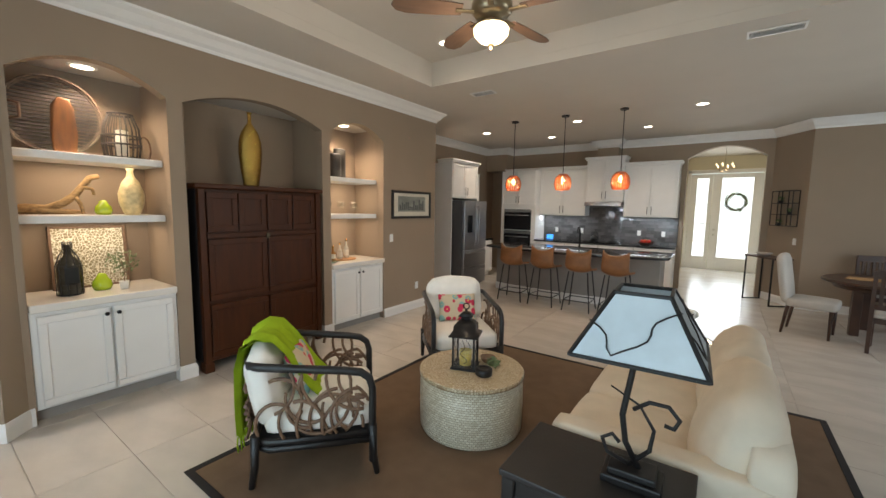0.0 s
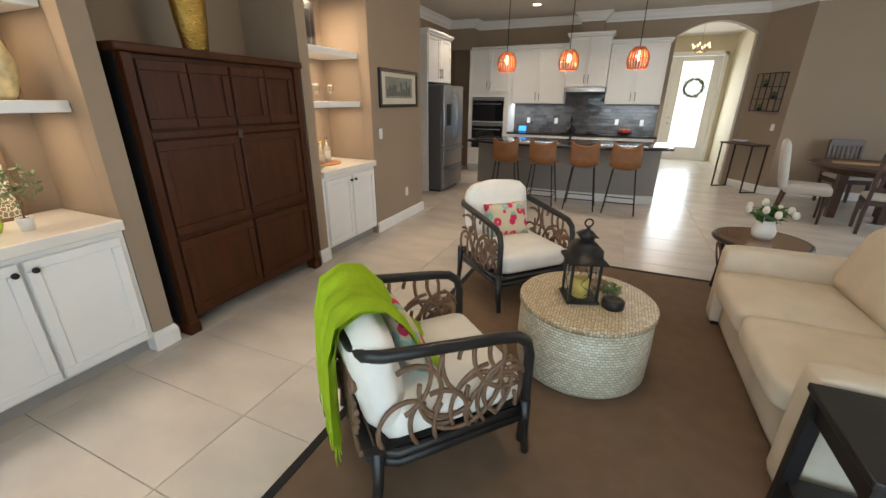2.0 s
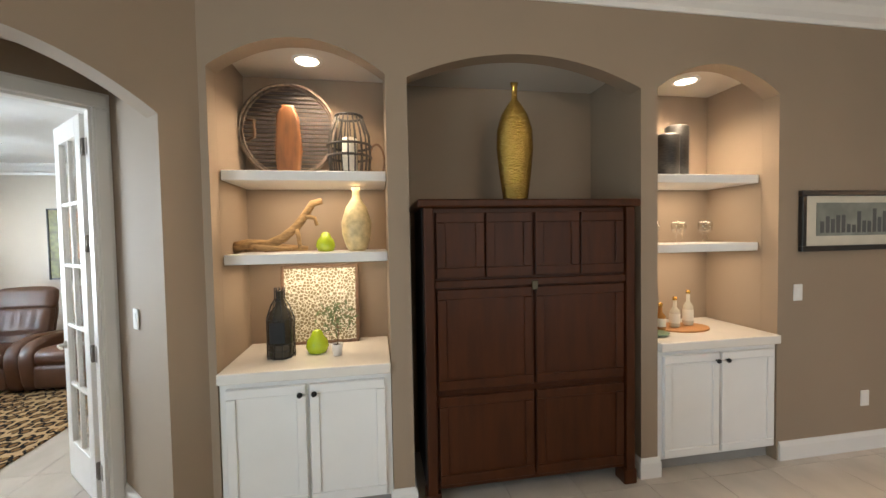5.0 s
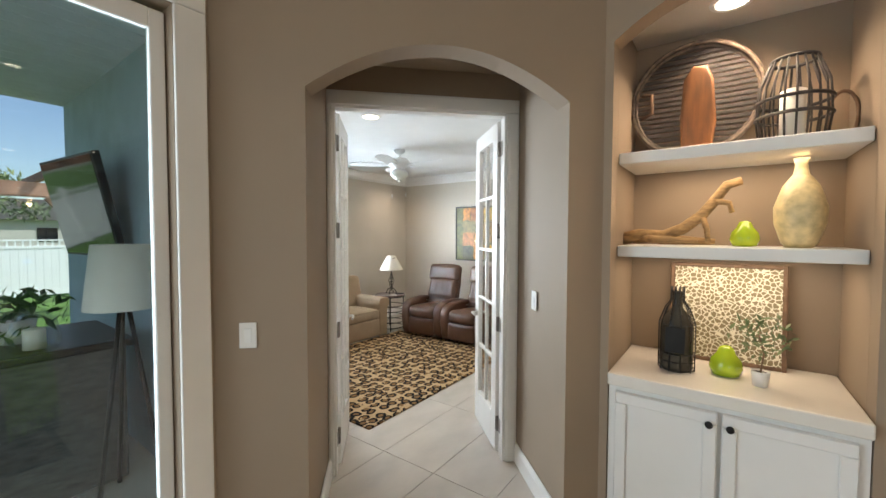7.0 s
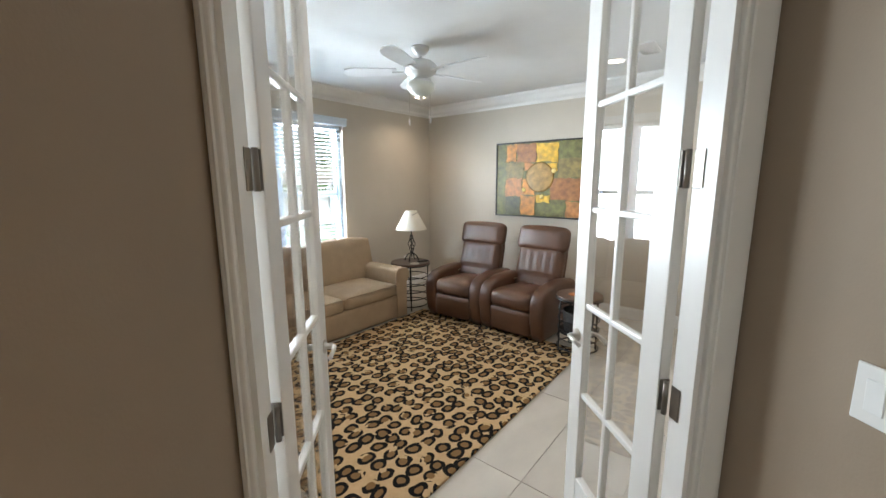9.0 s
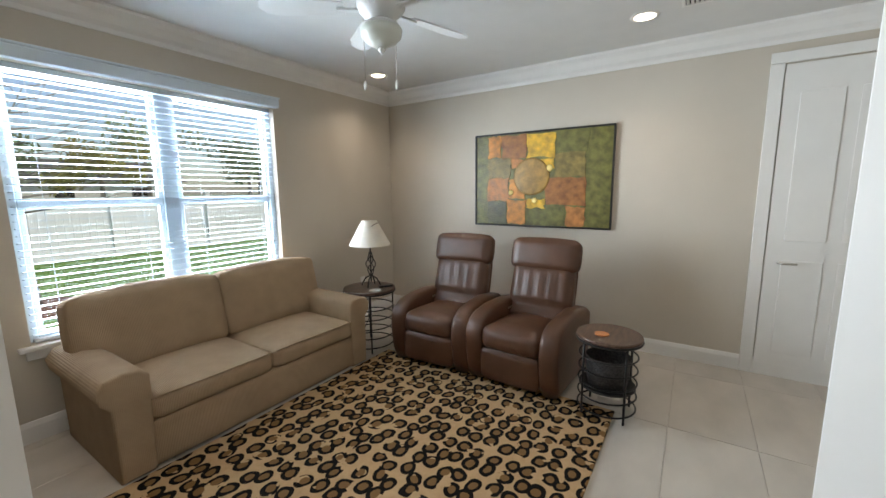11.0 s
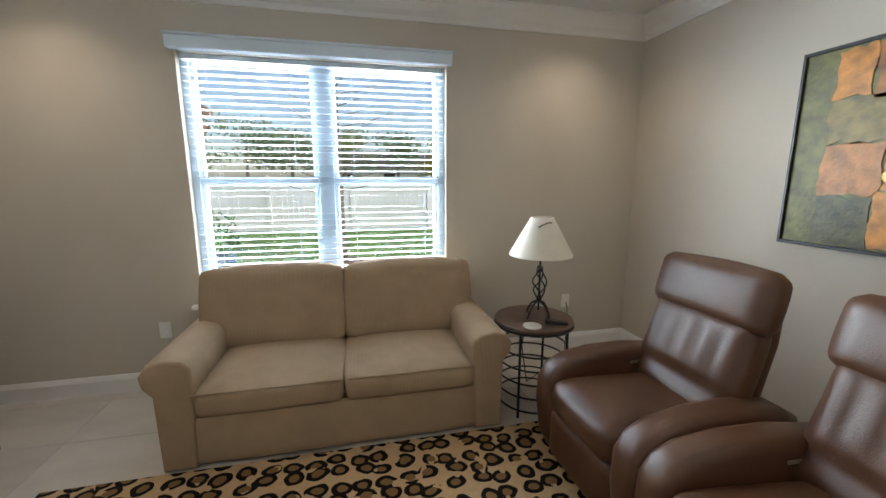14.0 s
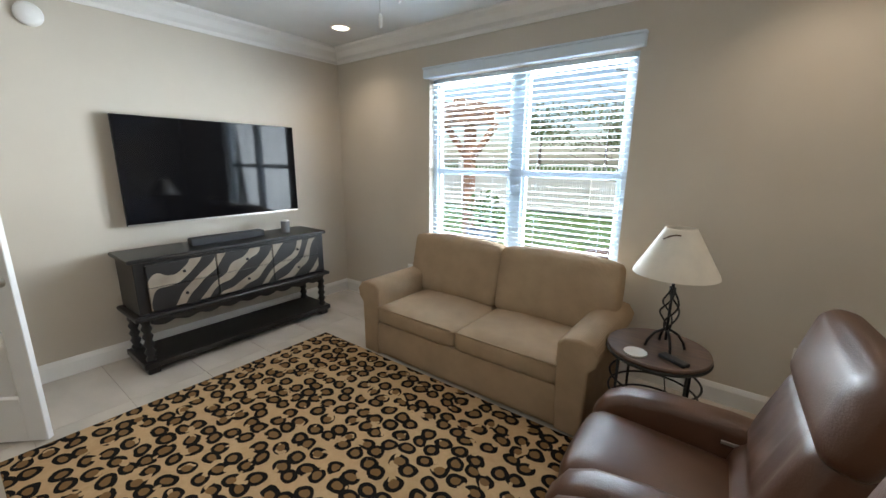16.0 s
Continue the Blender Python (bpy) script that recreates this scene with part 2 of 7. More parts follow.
BM = bmesh.new
S2 = math.sqrt(0.5)


def rodbox(bm, p, q, w, d=None):
    """A square bar from p to q."""
    p, q = Vector(p), Vector(q)
    l = (q - p).length
    turn = (q - p).to_track_quat("Z", "Y").to_matrix().to_4x4()
    box(bm, -w / 2, w / 2, -(d or w) / 2, (d or w) / 2, 0, l, 0.002, 1, Matrix.Translation(p) @ turn)
    return bm

# ---- structure ----
CEIL_Z, TRAY_Z, DEN_Z = 3.2, 3.5, 2.70


def arched_wall(name, m, length, height, thick, openings, material, label, seg=22):
    """A wall along local x, its face at y = 0 and its body behind; openings: (u0, u1, z0, spring, crown)."""
    bm = BM()
    u = 0.0
    for u0, u1, z0, zs, zt in openings:
        if u0 > u:
            box(bm, u, u0, 0, thick, 0, height)
        if z0 > 0:
            box(bm, u0, u1, 0, thick, 0, z0)
        if zt <= zs:
            box(bm, u0, u1, 0, thick, zs, height)
        else:
            for i in range(seg):
                a, c = i / seg, (i + 1) / seg
                za, zc = (zs + (zt - zs) * (1 - (2 * t - 1) ** 2) for t in (a, c))
                xa, xc = u0 + (u1 - u0) * a, u0 + (u1 - u0) * c
                extrude(bm, [(xa, za), (xc, zc), (xc, height), (xa, height)], thick)
        u = u1
    if u < length:
        box(bm, u, length, 0, thick, 0, height)
    bmesh.ops.remove_doubles(bm, verts=list(bm.verts), dist=0.0005)
    return struct(name, bm, material, label, m)


# built-in wall: faces +x, local x runs to +y from the corner with the diagonal wall
BW = Matrix(((0, -1, 0, -4.10), (1, 0, 0, 0.47), (0, 0, 1, 0), (0, 0, 0, 1)))
arched_wall("wall_builtin", BW, 4.91, CEIL_Z, 0.12, [(0.04, 0.985, 0, 2.56, 2.735), (1.11, 2.61, 0, 2.55, 2.72), (2.73, 3.665, 0, 2.56, 2.735)], TAUPE, "taupe painted wall with three arched niches")
bm = BM()
for a, c in ((-0.08, 0.04), (0.985, 1.11), (2.61, 2.73), (3.665, 3.785)):
    box(bm, a, c, 0.121, 0.60, 0, 2.85)
box(bm, -0.08, 3.785, 0.60, 0.72, 0, 2.85)
box(bm, 3.785, 4.91, 0.121, 0.24, 0, CEIL_Z)
struct("wall_niche", bm, TAUPE, "taupe painted inner walls of the niches", BW)
bm = BM()
for a, c, z in ((0.041, 0.984, 2.74), (1.111, 2.609, 2.73), (2.731, 3.664, 2.74)):
    box(bm, a, c, 0.121, 0.599, z, z + 0.08)
struct("ceiling_niche", bm, CEIL, "painted niche ceilings", BW)

# diagonal wall with the deep arched passage to the den
DW = Matrix(((S2, -S2, 0, -4.10), (-S2, -S2, 0, 0.47), (0, 0, 1, 0), (0, 0, 0, 1)))
bm = BM()
box(bm, 0.02, 0.185, 0.141, 0.752, 0, 2.75)
box(bm, 1.465, 1.62, 0.141, 0.752, 0, 2.75)
box(bm, 0.186, 1.464, 0.141, 0.752, 2.68, 2.75)
box(bm, 0.186, 1.464, 0.74, 0.752, 2.425, 2.679)
struct("wall_passage", bm, TAUPE, "taupe passage walls behind the arch", DW)
arched_wall("wall_diagonal", DW, 1.86, CEIL_Z, 0.14, [(0.19, 1.46, 0, 2.26, 2.49)], TAUPE, "taupe diagonal wall with an arched passage")
arched_wall("wall_den_door", DW @ pose(-1.6, 0.755, 0), 3.72, DEN_Z + 0.1, 0.06, [(1.87, 3.03, 0, 2.42, 2.42)], GREIGE, "greige wall round the double door")

# sliding door wall, faces +y
SW = Matrix(((1, 0, 0, -2.79), (0, -1, 0, -0.845), (0, 0, 1, 0), (0, 0, 0, 1)))
arched_wall("wall_slider", SW, 7.3, CEIL_Z, 0.16, [(0.14, 4.2, 0, 2.52, 2.52)], TAUPE, "taupe wall with a large sliding glass door")
# dining, entry and kitchen walls
def plain(name, x0, x1, y0, y1, z0, z1, material, label):
    return struct(name, box(BM(), x0, x1, y0, y1, z0, z1), material, label)


EW = Matrix(((0, 1, 0, 4.4), (1, 0, 0, -0.845), (0, 0, 1, 0), (0, 0, 0, 1)))
arched_wall("wall_east", EW, 9.95, CEIL_Z, 0.16, [(4.2, 7.9, 0.5, 2.5, 2.5)], TAUPE, "taupe wall with an unseen added window opening")
plain("wall_dining", 1.05, 4.4, 9.0, 9.16, 0, CEIL_Z, TAUPE, "taupe dining wall")
NW = Matrix(((1, 0, 0, -5.6), (0, 1, 0, 9.72), (0, 0, 1, 0), (0, 0, 0, 1)))
arched_wall("wall_kitchen", NW, 6.30, CEIL_Z, 0.2, [(4.825, 6.115, 0, 2.74, 2.97)], TAUPE, "taupe kitchen wall with an arch to the entry")
bm = BM()
extrude(bm, [(0, 0), (0.84, 0), (0.84, CEIL_Z), (0, CEIL_Z)], 0.1, Matrix(((0.513, 0.858, 0, 0.62), (-0.858, 0.513, 0, 9.72), (0, 0, 1, 0), (0, 0, 0, 1))))
struct("wall_corner", bm, TAUPE, "short taupe diagonal wall beside the arch")
plain("wall_pantry", -5.51, -5.35, 5.38, 9.9, 0, CEIL_Z, TAUPE, "taupe kitchen side wall")
plain("wall_bump", -5.35, -4.755, 9.35, 9.72, 2.62, CEIL_Z, TAUPE, "taupe soffit over the wall ovens")
plain("wall_hall", -5.35, -4.34, 5.22, 5.38, 0, CEIL_Z, TAUPE, "taupe hall wall")
plain("wall_entry_left", -1.24, -1.10, 9.92, 13.55, 0, CEIL_Z, CREAM, "cream entry wall")
plain("wall_entry_right", 0.92, 1.06, 9.92, 13.55, 0, CEIL_Z, CREAM, "cream entry wall")
FW = Matrix(((1, 0, 0, -1.24), (0, 1, 0, 13.55), (0, 0, 1, 0), (0, 0, 0, 1)))
arched_wall("wall_entry", FW, 2.3, CEIL_Z, 0.16, [(0.27, 2.01, 0, 2.82, 2.82)], CREAM, "cream wall round the front door")

# den walls
DS = Matrix(((1, 0, 0, -8.1), (0, -1, 0, -4.3), (0, 0, 1, 0), (0, 0, 0, 1)))
arched_wall("wall_den_south", DS, 4.8, DEN_Z, 0.16, [(1.74, 3.5, 0.60, 2.27, 2.27)], GREIGE, "greige den wall with a double window")
plain("wall_den_west", -8.16, -8.0, -4.3, 0.5, 0, DEN_Z, GREIGE, "greige den wall")
plain("wall_den_east", -3.3, -3.14, -4.3, -1.53, 0, DEN_Z, GREIGE, "greige den wall behind the television")
plain("wall_den_north", -8.0, -4.85, 0.3, 0.46, 0, DEN_Z, GREIGE, "greige den wall")

# ceilings
bm = BM()
T0, T1, T2, T3 = -3.28, 1.9, 0.35, 4.18
for x0, x1, y0, y1 in ((-5.8, T0, -0.9, 13.8), (T1, 4.6, -0.9, 13.8), (T0, T1, -0.9, T2), (T0, T1, T3, 13.8)):
    box(bm, x0, x1, y0, y1, CEIL_Z, CEIL_Z + 0.1)
struct("ceiling", bm, CEIL, "painted ceiling with a raised tray")
bm = BM()
box(bm, T0 - 0.1, T1 + 0.1, T2 - 0.1, T3 + 0.1, TRAY_Z, TRAY_Z + 0.1)
for x0, x1, y0, y1 in ((T0 - 0.1, T0, T2 - 0.1, T3 + 0.1), (T1, T1 + 0.1, T2 - 0.1, T3 + 0.1), (T0, T1, T2 - 0.1, T2), (T0, T1, T3, T3 + 0.1)):
    box(bm, x0, x1, y0, y1, CEIL_Z + 0.101, TRAY_Z)
struct("ceiling_tray", bm, CEIL, "painted tray ceiling")
bm = BM()
extrude(bm, [(-8.2, -4.5), (-3.15, -4.5), (-3.15, -1.5), (-5.05, 0.42), (-8.2, 0.42)], 0.08, Matrix(((1, 0, 0, 0), (0, 0, 1, 0), (0, 1, 0, DEN_Z), (0, 0, 0, 1))))
struct("ceiling_den", bm, mat("den_ceiling_paint", (0.70, 0.69, 0.67), 0.85, vary=0.02), "white den ceiling")
# floors
bm = BM()
box(bm, -8.3, 4.6, -4.5, 13.8, -0.08, -0.006)
floor = struct("floor", bm, GROUT, "light porcelain tile floor")

# mouldings
CROWN = [(0, -0.155), (0.012, -0.155), (0.018, -0.125), (0.05, -0.10), (0.085, -0.05), (0.125, -0.02), (0.13, -0.001), (0, -0.001)]
BASE = [(0, 0), (0.018, 0), (0.018, 0.10), (0.012, 0.118), (0.006, 0.132), (0, 0.132)]


def moulding(name, prof, z, path, label, side=1):
    return struct(name, sweep(BM(), [(o, z + h) for o, h in prof], path, side), WHITE, label)


moulding("trim_crown_living", CROWN, CEIL_Z, [(4.4, -0.845), (-2.785, -0.845), (-4.10, 0.47), (-4.10, 5.38), (-5.35, 5.38), (-5.35, 9.35), (-4.755, 9.35), (-4.755, 9.72), (0.62, 9.72), (1.05, 9.0), (4.4, 9.0)], "white crown moulding", -1)
moulding("trim_crown_den", [(o * 0.9, h * 0.95) for o, h in CROWN], DEN_Z, [(-3.3, -1.53), (-3.3, -4.3), (-8.0, -4.3), (-8.0, 0.3), (-5.13, 0.3), (-3.3, -1.53)], "white den crown moulding", -1)
moulding("baseboard_slider", BASE, 0, [(-2.66, -0.845), (-2.785, -0.845), (-3.067, -0.563), (-3.585, -1.081)], "white baseboard", -1)
moulding("baseboard_corner", BASE, 0, [(-4.495, -0.185), (-3.965, 0.335), (-4.10, 0.47), (-4.10, 0.50)], "white baseboard", -1)
for k, (a, c) in enumerate(((1.457, 1.578), (3.082, 3.198))):
    moulding("baseboard_pier_%d" % (k + 1), BASE, 0, [(-4.5, a), (-4.10, a), (-4.10, c), (-4.5, c)], "white baseboard round the pier", -1)
moulding("baseboard_wall", BASE, 0, [(-4.10, 4.15), (-4.10, 5.38), (-5.35, 5.38), (-5.35, 6.5)], "white baseboard", -1)
moulding("baseboard_dining", BASE, 0, [(0.62, 9.72), (1.05, 9.0), (4.4, 9.0), (4.4, -0.845), (1.42, -0.845)], "white baseboard", -1)
moulding("baseboard_den", BASE, 0, [(-3.3, -1.53), (-3.3, -4.3), (-8.0, -4.3), (-8.0, 0.3), (-5.13, 0.3), (-4.55, -0.28)], "white den baseboard", -1)

# ---- den ----
def nodes_mat(name, rough=0.7):
    m = bpy.data.materials.new(name)
    m.use_nodes = True
    nt = m.node_tree
    p = nt.nodes["Principled BSDF"]
    p.inputs["Roughness"].default_value = rough
    tc = nt.nodes.new("ShaderNodeTexCoord")
    return m, nt, p, tc


def node(nt, kind, ins=(), **props):
    n = nt.nodes.new(kind)
    for k, v in props.items():
        if k == "operation":
            n.operation = v
        elif k == "feature":
            n.feature = v
        elif k == "blend":
            n.blend_type = v
        elif k == "data":
            n.data_type = v
        elif k == "wave":
            n.wave_type = v
        elif k == "bands":
            n.bands_direction = v
    for i, v in ins:
        if hasattr(v, "links"):
            nt.links.new(v, n.inputs[i])
        else:
            n.inputs[i].default_value = v
    return n


def mixc(nt, fac, a, b):
    n = nt.nodes.new("ShaderNodeMix")
    n.data_type = "RGBA"
    for i, v in ((0, fac), (6, a), (7, b)):
        if hasattr(v, "links"):
            nt.links.new(v, n.inputs[i])
        else:
            n.inputs[i].default_value = v if i == 0 else (*v, 1)
    return n.outputs[2]


def leopard():
    m, nt, p, tc = nodes_mat("leopard_rug_pile", 0.95)
    p.inputs["Specular IOR Level"].default_value = 0.1
    warp = node(nt, "ShaderNodeTexNoise", ((0, tc.outputs["Object"]), ("Scale", 7.0), ("Detail", 2.0)))
    off = node(nt, "ShaderNodeVectorMath", ((0, warp.outputs["Color"]), (1, (0.5, 0.5, 0.5))), operation="SUBTRACT")
    sc = node(nt, "ShaderNodeVectorMath", ((0, off.outputs[0]), (1, (0.06, 0.06, 0.0))), operation="MULTIPLY")
    co = node(nt, "ShaderNodeVectorMath", ((0, tc.outputs["Object"]), (1, sc.outputs[0])), operation="ADD")
    sq = node(nt, "ShaderNodeVectorMath", ((0, co.outputs[0]), (1, (1.0, 1.18, 0.0))), operation="MULTIPLY")
    vo = node(nt, "ShaderNodeTexVoronoi", ((0, sq.outputs[0]), ("Scale", 8.8), ("Randomness", 0.42)))
    vo.voronoi_dimensions = "2D"
    gap = node(nt, "ShaderNodeTexNoise", ((0, tc.outputs["Object"]), ("Scale", 13.0), ("Detail", 1.0)))
    d = vo.outputs["Distance"]
    outer = node(nt, "ShaderNodeMath", ((0, d), (1, 0.455)), operation="LESS_THAN")
    inner = node(nt, "ShaderNodeMath", ((0, d), (1, 0.24)), operation="LESS_THAN")
    whole = node(nt, "ShaderNodeMath", ((0, gap.outputs[0]), (1, 0.37)), operation="GREATER_THAN")
    ring = node(nt, "ShaderNodeMath", ((0, outer.outputs[0]), (1, inner.outputs[0])), operation="SUBTRACT")
    dark = node(nt, "ShaderNodeMath", ((0, ring.outputs[0]), (1, whole.outputs[0])), operation="MULTIPLY")
    fuzz = node(nt, "ShaderNodeTexNoise", ((0, tc.outputs["Object"]), ("Scale", 34.0), ("Detail", 5.0)))
    ground = mixc(nt, fuzz.outputs[0], (0.38, 0.245, 0.125), (0.54, 0.37, 0.205))
    core = mixc(nt, inner.outputs[0], ground, (0.19, 0.105, 0.04))
    nt.links.new(mixc(nt, dark.outputs[0], core, (0.010, 0.008, 0.007)), p.inputs["Base Color"])
    pile = node(nt, "ShaderNodeTexNoise", ((0, tc.outputs["Object"]), ("Scale", 260.0)))
    b = node(nt, "ShaderNodeBump", (("Strength", 0.5), ("Distance", 0.004), ("Height", pile.outputs[0])))
    nt.links.new(b.outputs[0], p.inputs["Normal"])
    return m


def ribbed(name, color, axis_scale, depth=0.35):
    """Cloth with fine upright wales."""
    m = mat(name, color, 0.92, vary=0.08, scale=8, spec=0.15)
    nt = m.node_tree
    p = nt.nodes["Principled BSDF"]
    tc = nt.nodes["Texture Coordinate"]
    w = node(nt, "ShaderNodeTexWave", ((0, tc.outputs["Object"]), ("Scale", axis_scale), ("Distortion", 0.6), ("Detail Scale", 3.0)), bands="X")
    b = node(nt, "ShaderNodeBump", (("Strength", depth), ("Distance", 0.004), ("Height", w.outputs[0])))
    nt.links.new(b.outputs[0], p.inputs["Normal"])
    return m


CORDX = ribbed("beige_corduroy_wale", (0.37, 0.265, 0.17), 42)
solo("leopard_rug", box(BM(), -6.76, -4.17, -3.34, -1.33, 0.0, 0.014, 0.005), leopard(), "tan rug with black leopard spots on tile floor", "rug")

# sofa bed
sofa = thing("sofa", "beige corduroy two-seat sofa under the den window", "sofa", pose(-5.58, -3.78, 0, 0, 0, 180) @ Matrix.Diagonal((1.045, 1, 1, 1)))
part("base", soft(BM(), 1.46, 0.76, 0.28, pose(0, 0.03, 0.015), 0.02, 0.0, 6), CORDX, sofa)
part("front_panel", soft(BM(), 1.42, 0.05, 0.262, pose(0, -0.40, 0.02), 0.015, 0.004, 6), CORDX, sofa)
for s in (-1, 1):
    bm = BM()
    prof = [(-0.085, 0.01), (0.07, 0.01), (0.075, 0.42), (0.115, 0.47), (0.125, 0.53), (0.09, 0.585), (0.02, 0.605), (-0.06, 0.595), (-0.10, 0.555), (-0.10, 0.45)]
    extrude(bm, [(x * s, z) for x, z in prof], 0.84, pose(s * 0.79, -0.43, 0), 0.018)
    part("arm", bm, CORDX, sofa)
    part("seat_cushion", soft(BM(), 0.715, 0.66, 0.155, pose(s * 0.36, -0.10, 0.27), 0.045, 0.03), CORDX, sofa)
    part("piping", tube(BM(), [(s * 0.36 - 0.34, -0.432, 0.415), (s * 0.36 + 0.34, -0.432, 0.415)], 0.006), CORDX, sofa)
    part("back_cushion", soft(BM(), 0.835, 0.22, 0.50, pose(s * 0.42, 0.20, 0.40, -12), 0.045, 0.03), CORDX, sofa)
part("back", soft(BM(), 1.6, 0.16, 0.68, pose(0, 0.36, 0.05), 0.05, 0.0, 6), CORDX, sofa)


def recliner(m):
    r = thing("recliner", "brown leather recliner armchair with a padded headrest", "recliner", m, "recliners in the den")
    part("body", soft(BM(), 0.66, 0.48, 0.24, pose(-0.05, 0, 0.04), 0.03, 0.0, 6), LEATHER, r)
    part("footrest_panel", soft(BM(), 0.07, 0.47, 0.25, pose(0.345, 0, 0.055), 0.03, 0.012), LEATHER, r)
    part("seat", soft(BM(), 0.62, 0.475, 0.19, pose(0.09, 0, 0.275, 0, -4), 0.07, 0.035), LEATHER, r)
    arm = [(-0.40, 0.03), (0.33, 0.03), (0.37, 0.12), (0.395, 0.30), (0.39, 0.43), (0.345, 0.505), (0.26, 0.55), (0.10, 0.575), (-0.12, 0.575), (-0.33, 0.55), (-0.42, 0.50)]
    for s in (-1, 1):
        a = part("arm", extrude(BM(), arm, 0.145, pose(0, s * 0.305 - 0.0725, 0), 0.04), LEATHER, r)
        part("button", box(BM(), -0.03, 0.03, -0.003, 0.003, -0.008, 0.008, 0.002, 1, pose(-0.12, s * 0.229, 0.50)), NICKEL, a, "small metal recline switch")
    bm = BM()
    b = BM()
    soft(b, 0.15, 0.53, 0.52, None, 0.05, 0.02, 16)
    for v in b.verts:
        if v.co.x > 0.02:
            y, z = v.co.y, v.co.z
            v.co.x += 0.006 * math.cos(y * 62) * max(0, math.sin(math.pi * min(1, max(0, (z - 0.2) / 0.3)))) - 0.03 * math.exp(-((z - 0.17) / 0.03) ** 2)
    merge(bm, b, pose(-0.17, 0, 0.36, 0, -17))
    part("backrest", bm, LEATHER, r)
    bm = BM()
    b = BM()
    soft(b, 0.125, 0.59, 0.27, None, 0.05, 0.018, 12)
    merge(bm, b, pose(-0.29, 0, 0.82, 0, -13))
    part("headrest", bm, LEATHER, r)
    part("back_shell", soft(BM(), 0.08, 0.54, 0.70, pose(-0.225, 0, 0.2, 0, -14), 0.04, 0.0, 6), LEATHER, r)
    for x in (-0.35, 0.28):
        for s in (-1, 1):
            part("foot", box(BM(), x - 0.03, x + 0.03, s * 0.30 - 0.03, s * 0.30 + 0.03, 0, 0.045, 0.005, 1), BLACKW, r)
    return r


rec = recliner(pose(-7.0, -2.04, 0, 0, 0, -3))
copy_thing(rec, pose(-7.0, -2.81, 0, 0, 0, 2))


def round_table(m, r, h, label, shelf):
    t = thing("round_side_table", label, "side table", m, "round side tables")
    part("tabletop", lathe(BM(), [(r, 0), (r + 0.004, 0.01), (r, 0.022)], 40, pose(0, 0, h - 0.022)), mat("brown_slate_wood_top", (0.10, 0.055, 0.035), 0.4, vary=0.35, scale=9, stretch=(1, 5, 1)), t)
    part("rim", tube(BM(), [(r * math.cos(a), r * math.sin(a), h - 0.03) for a in (2 * math.pi * i / 40 for i in range(40))], 0.008, 6, True), BLACKM, t)
    for i in range(4):
        a = math.pi / 4 + i * math.pi / 2
        part("leg", tube(BM(), [(r * 0.9 * math.cos(a), r * 0.9 * math.sin(a), z) for z in (0, h * 0.5, h - 0.03)], 0.008, 6), BLACKM, t)
    for z in (0.05, 0.14, 0.23, 0.32, 0.41):
        if z < h - 0.1:
            part("ring", tube(BM(), [(r * 0.9 * math.cos(a), r * 0.9 * math.sin(a), z) for a in (2 * math.pi * i / 32 for i in range(32))], 0.006, 6, True), BLACKM, t)
    if shelf:
        part("basket", lathe(BM(), [(r * 0.6, 0.0), (r * 0.66, 0.06), (r * 0.7, 0.2), (r * 0.66, 0.2), (r * 0.58, 0.02)], 24, pose(0, 0, 0.2)), mat("dark_woven_basket", (0.03, 0.026, 0.025), 0.7, vary=0.8, scale=70, bump=0.6, bscale=70), t)
        part("shelf", lathe(BM(), [(r * 0.88, 0), (r * 0.88, 0.012)], 32, pose(0, 0, 0.19)), BLACKM, t)
    return t


round_table(pose(-6.77, -3.57, 0), 0.245, 0.59, "round dark wood side table on black metal hoops", False)
round_table(pose(-6.76, -1.39, 0), 0.205, 0.55, "round dark wood side table holding a woven basket", True)
solo("coaster", lathe(BM(), [(0.045, 0), (0.047, 0.004), (0.045, 0.008)], 28), mat("orange_coaster", (0.45, 0.16, 0.05), 0.6), "round orange coaster on the side table", "coaster", m=pose(-6.72, -1.43, 0.55))
solo("coaster", lathe(BM(), [(0.055, 0), (0.057, 0.004), (0.055, 0.009)], 28), mat("stone_coaster", (0.6, 0.55, 0.48), 0.7), "round pale stone coaster on the side table", "coaster", m=pose(-6.69, -3.42, 0.59))
solo("remote_control", box(BM(), -0.025, 0.025, -0.07, 0.07, 0, 0.018, 0.006), mat("black_plastic", (0.012, 0.012, 0.014), 0.35), "small black remote control on the side table", "remote", m=pose(-6.86, -3.44, 0.59, 0, 0, 60))

# wrought iron table lamp
PAPER = mat("parchment_shade", (0.80, 0.74, 0.64), 0.8, vary=0.05, scale=14)
tl = thing("table_lamp", "black wrought iron table lamp with white parchment shade", "lamp", pose(-6.80, -3.57, 0.59))
bm = BM()
lathe(bm, [(0.195, 0.41), (0.19, 0.425), (0.075, 0.635), (0.07, 0.645), (0.066, 0.645), (0.185, 0.42)], 40, None, False)
shade = part("shade", bm, PAPER, tl)
part("leaf_print", tube(BM(), [(0.10 * math.cos(a), 0.10 * math.sin(a), 0.602 - 0.02 * math.sin(3 * a)) for a in (0.9, 1.1, 1.3, 1.5, 1.7)], 0.004, 5), mat("brown_leaf_print", (0.12, 0.07, 0.04), 0.8), shade)
bm = BM()
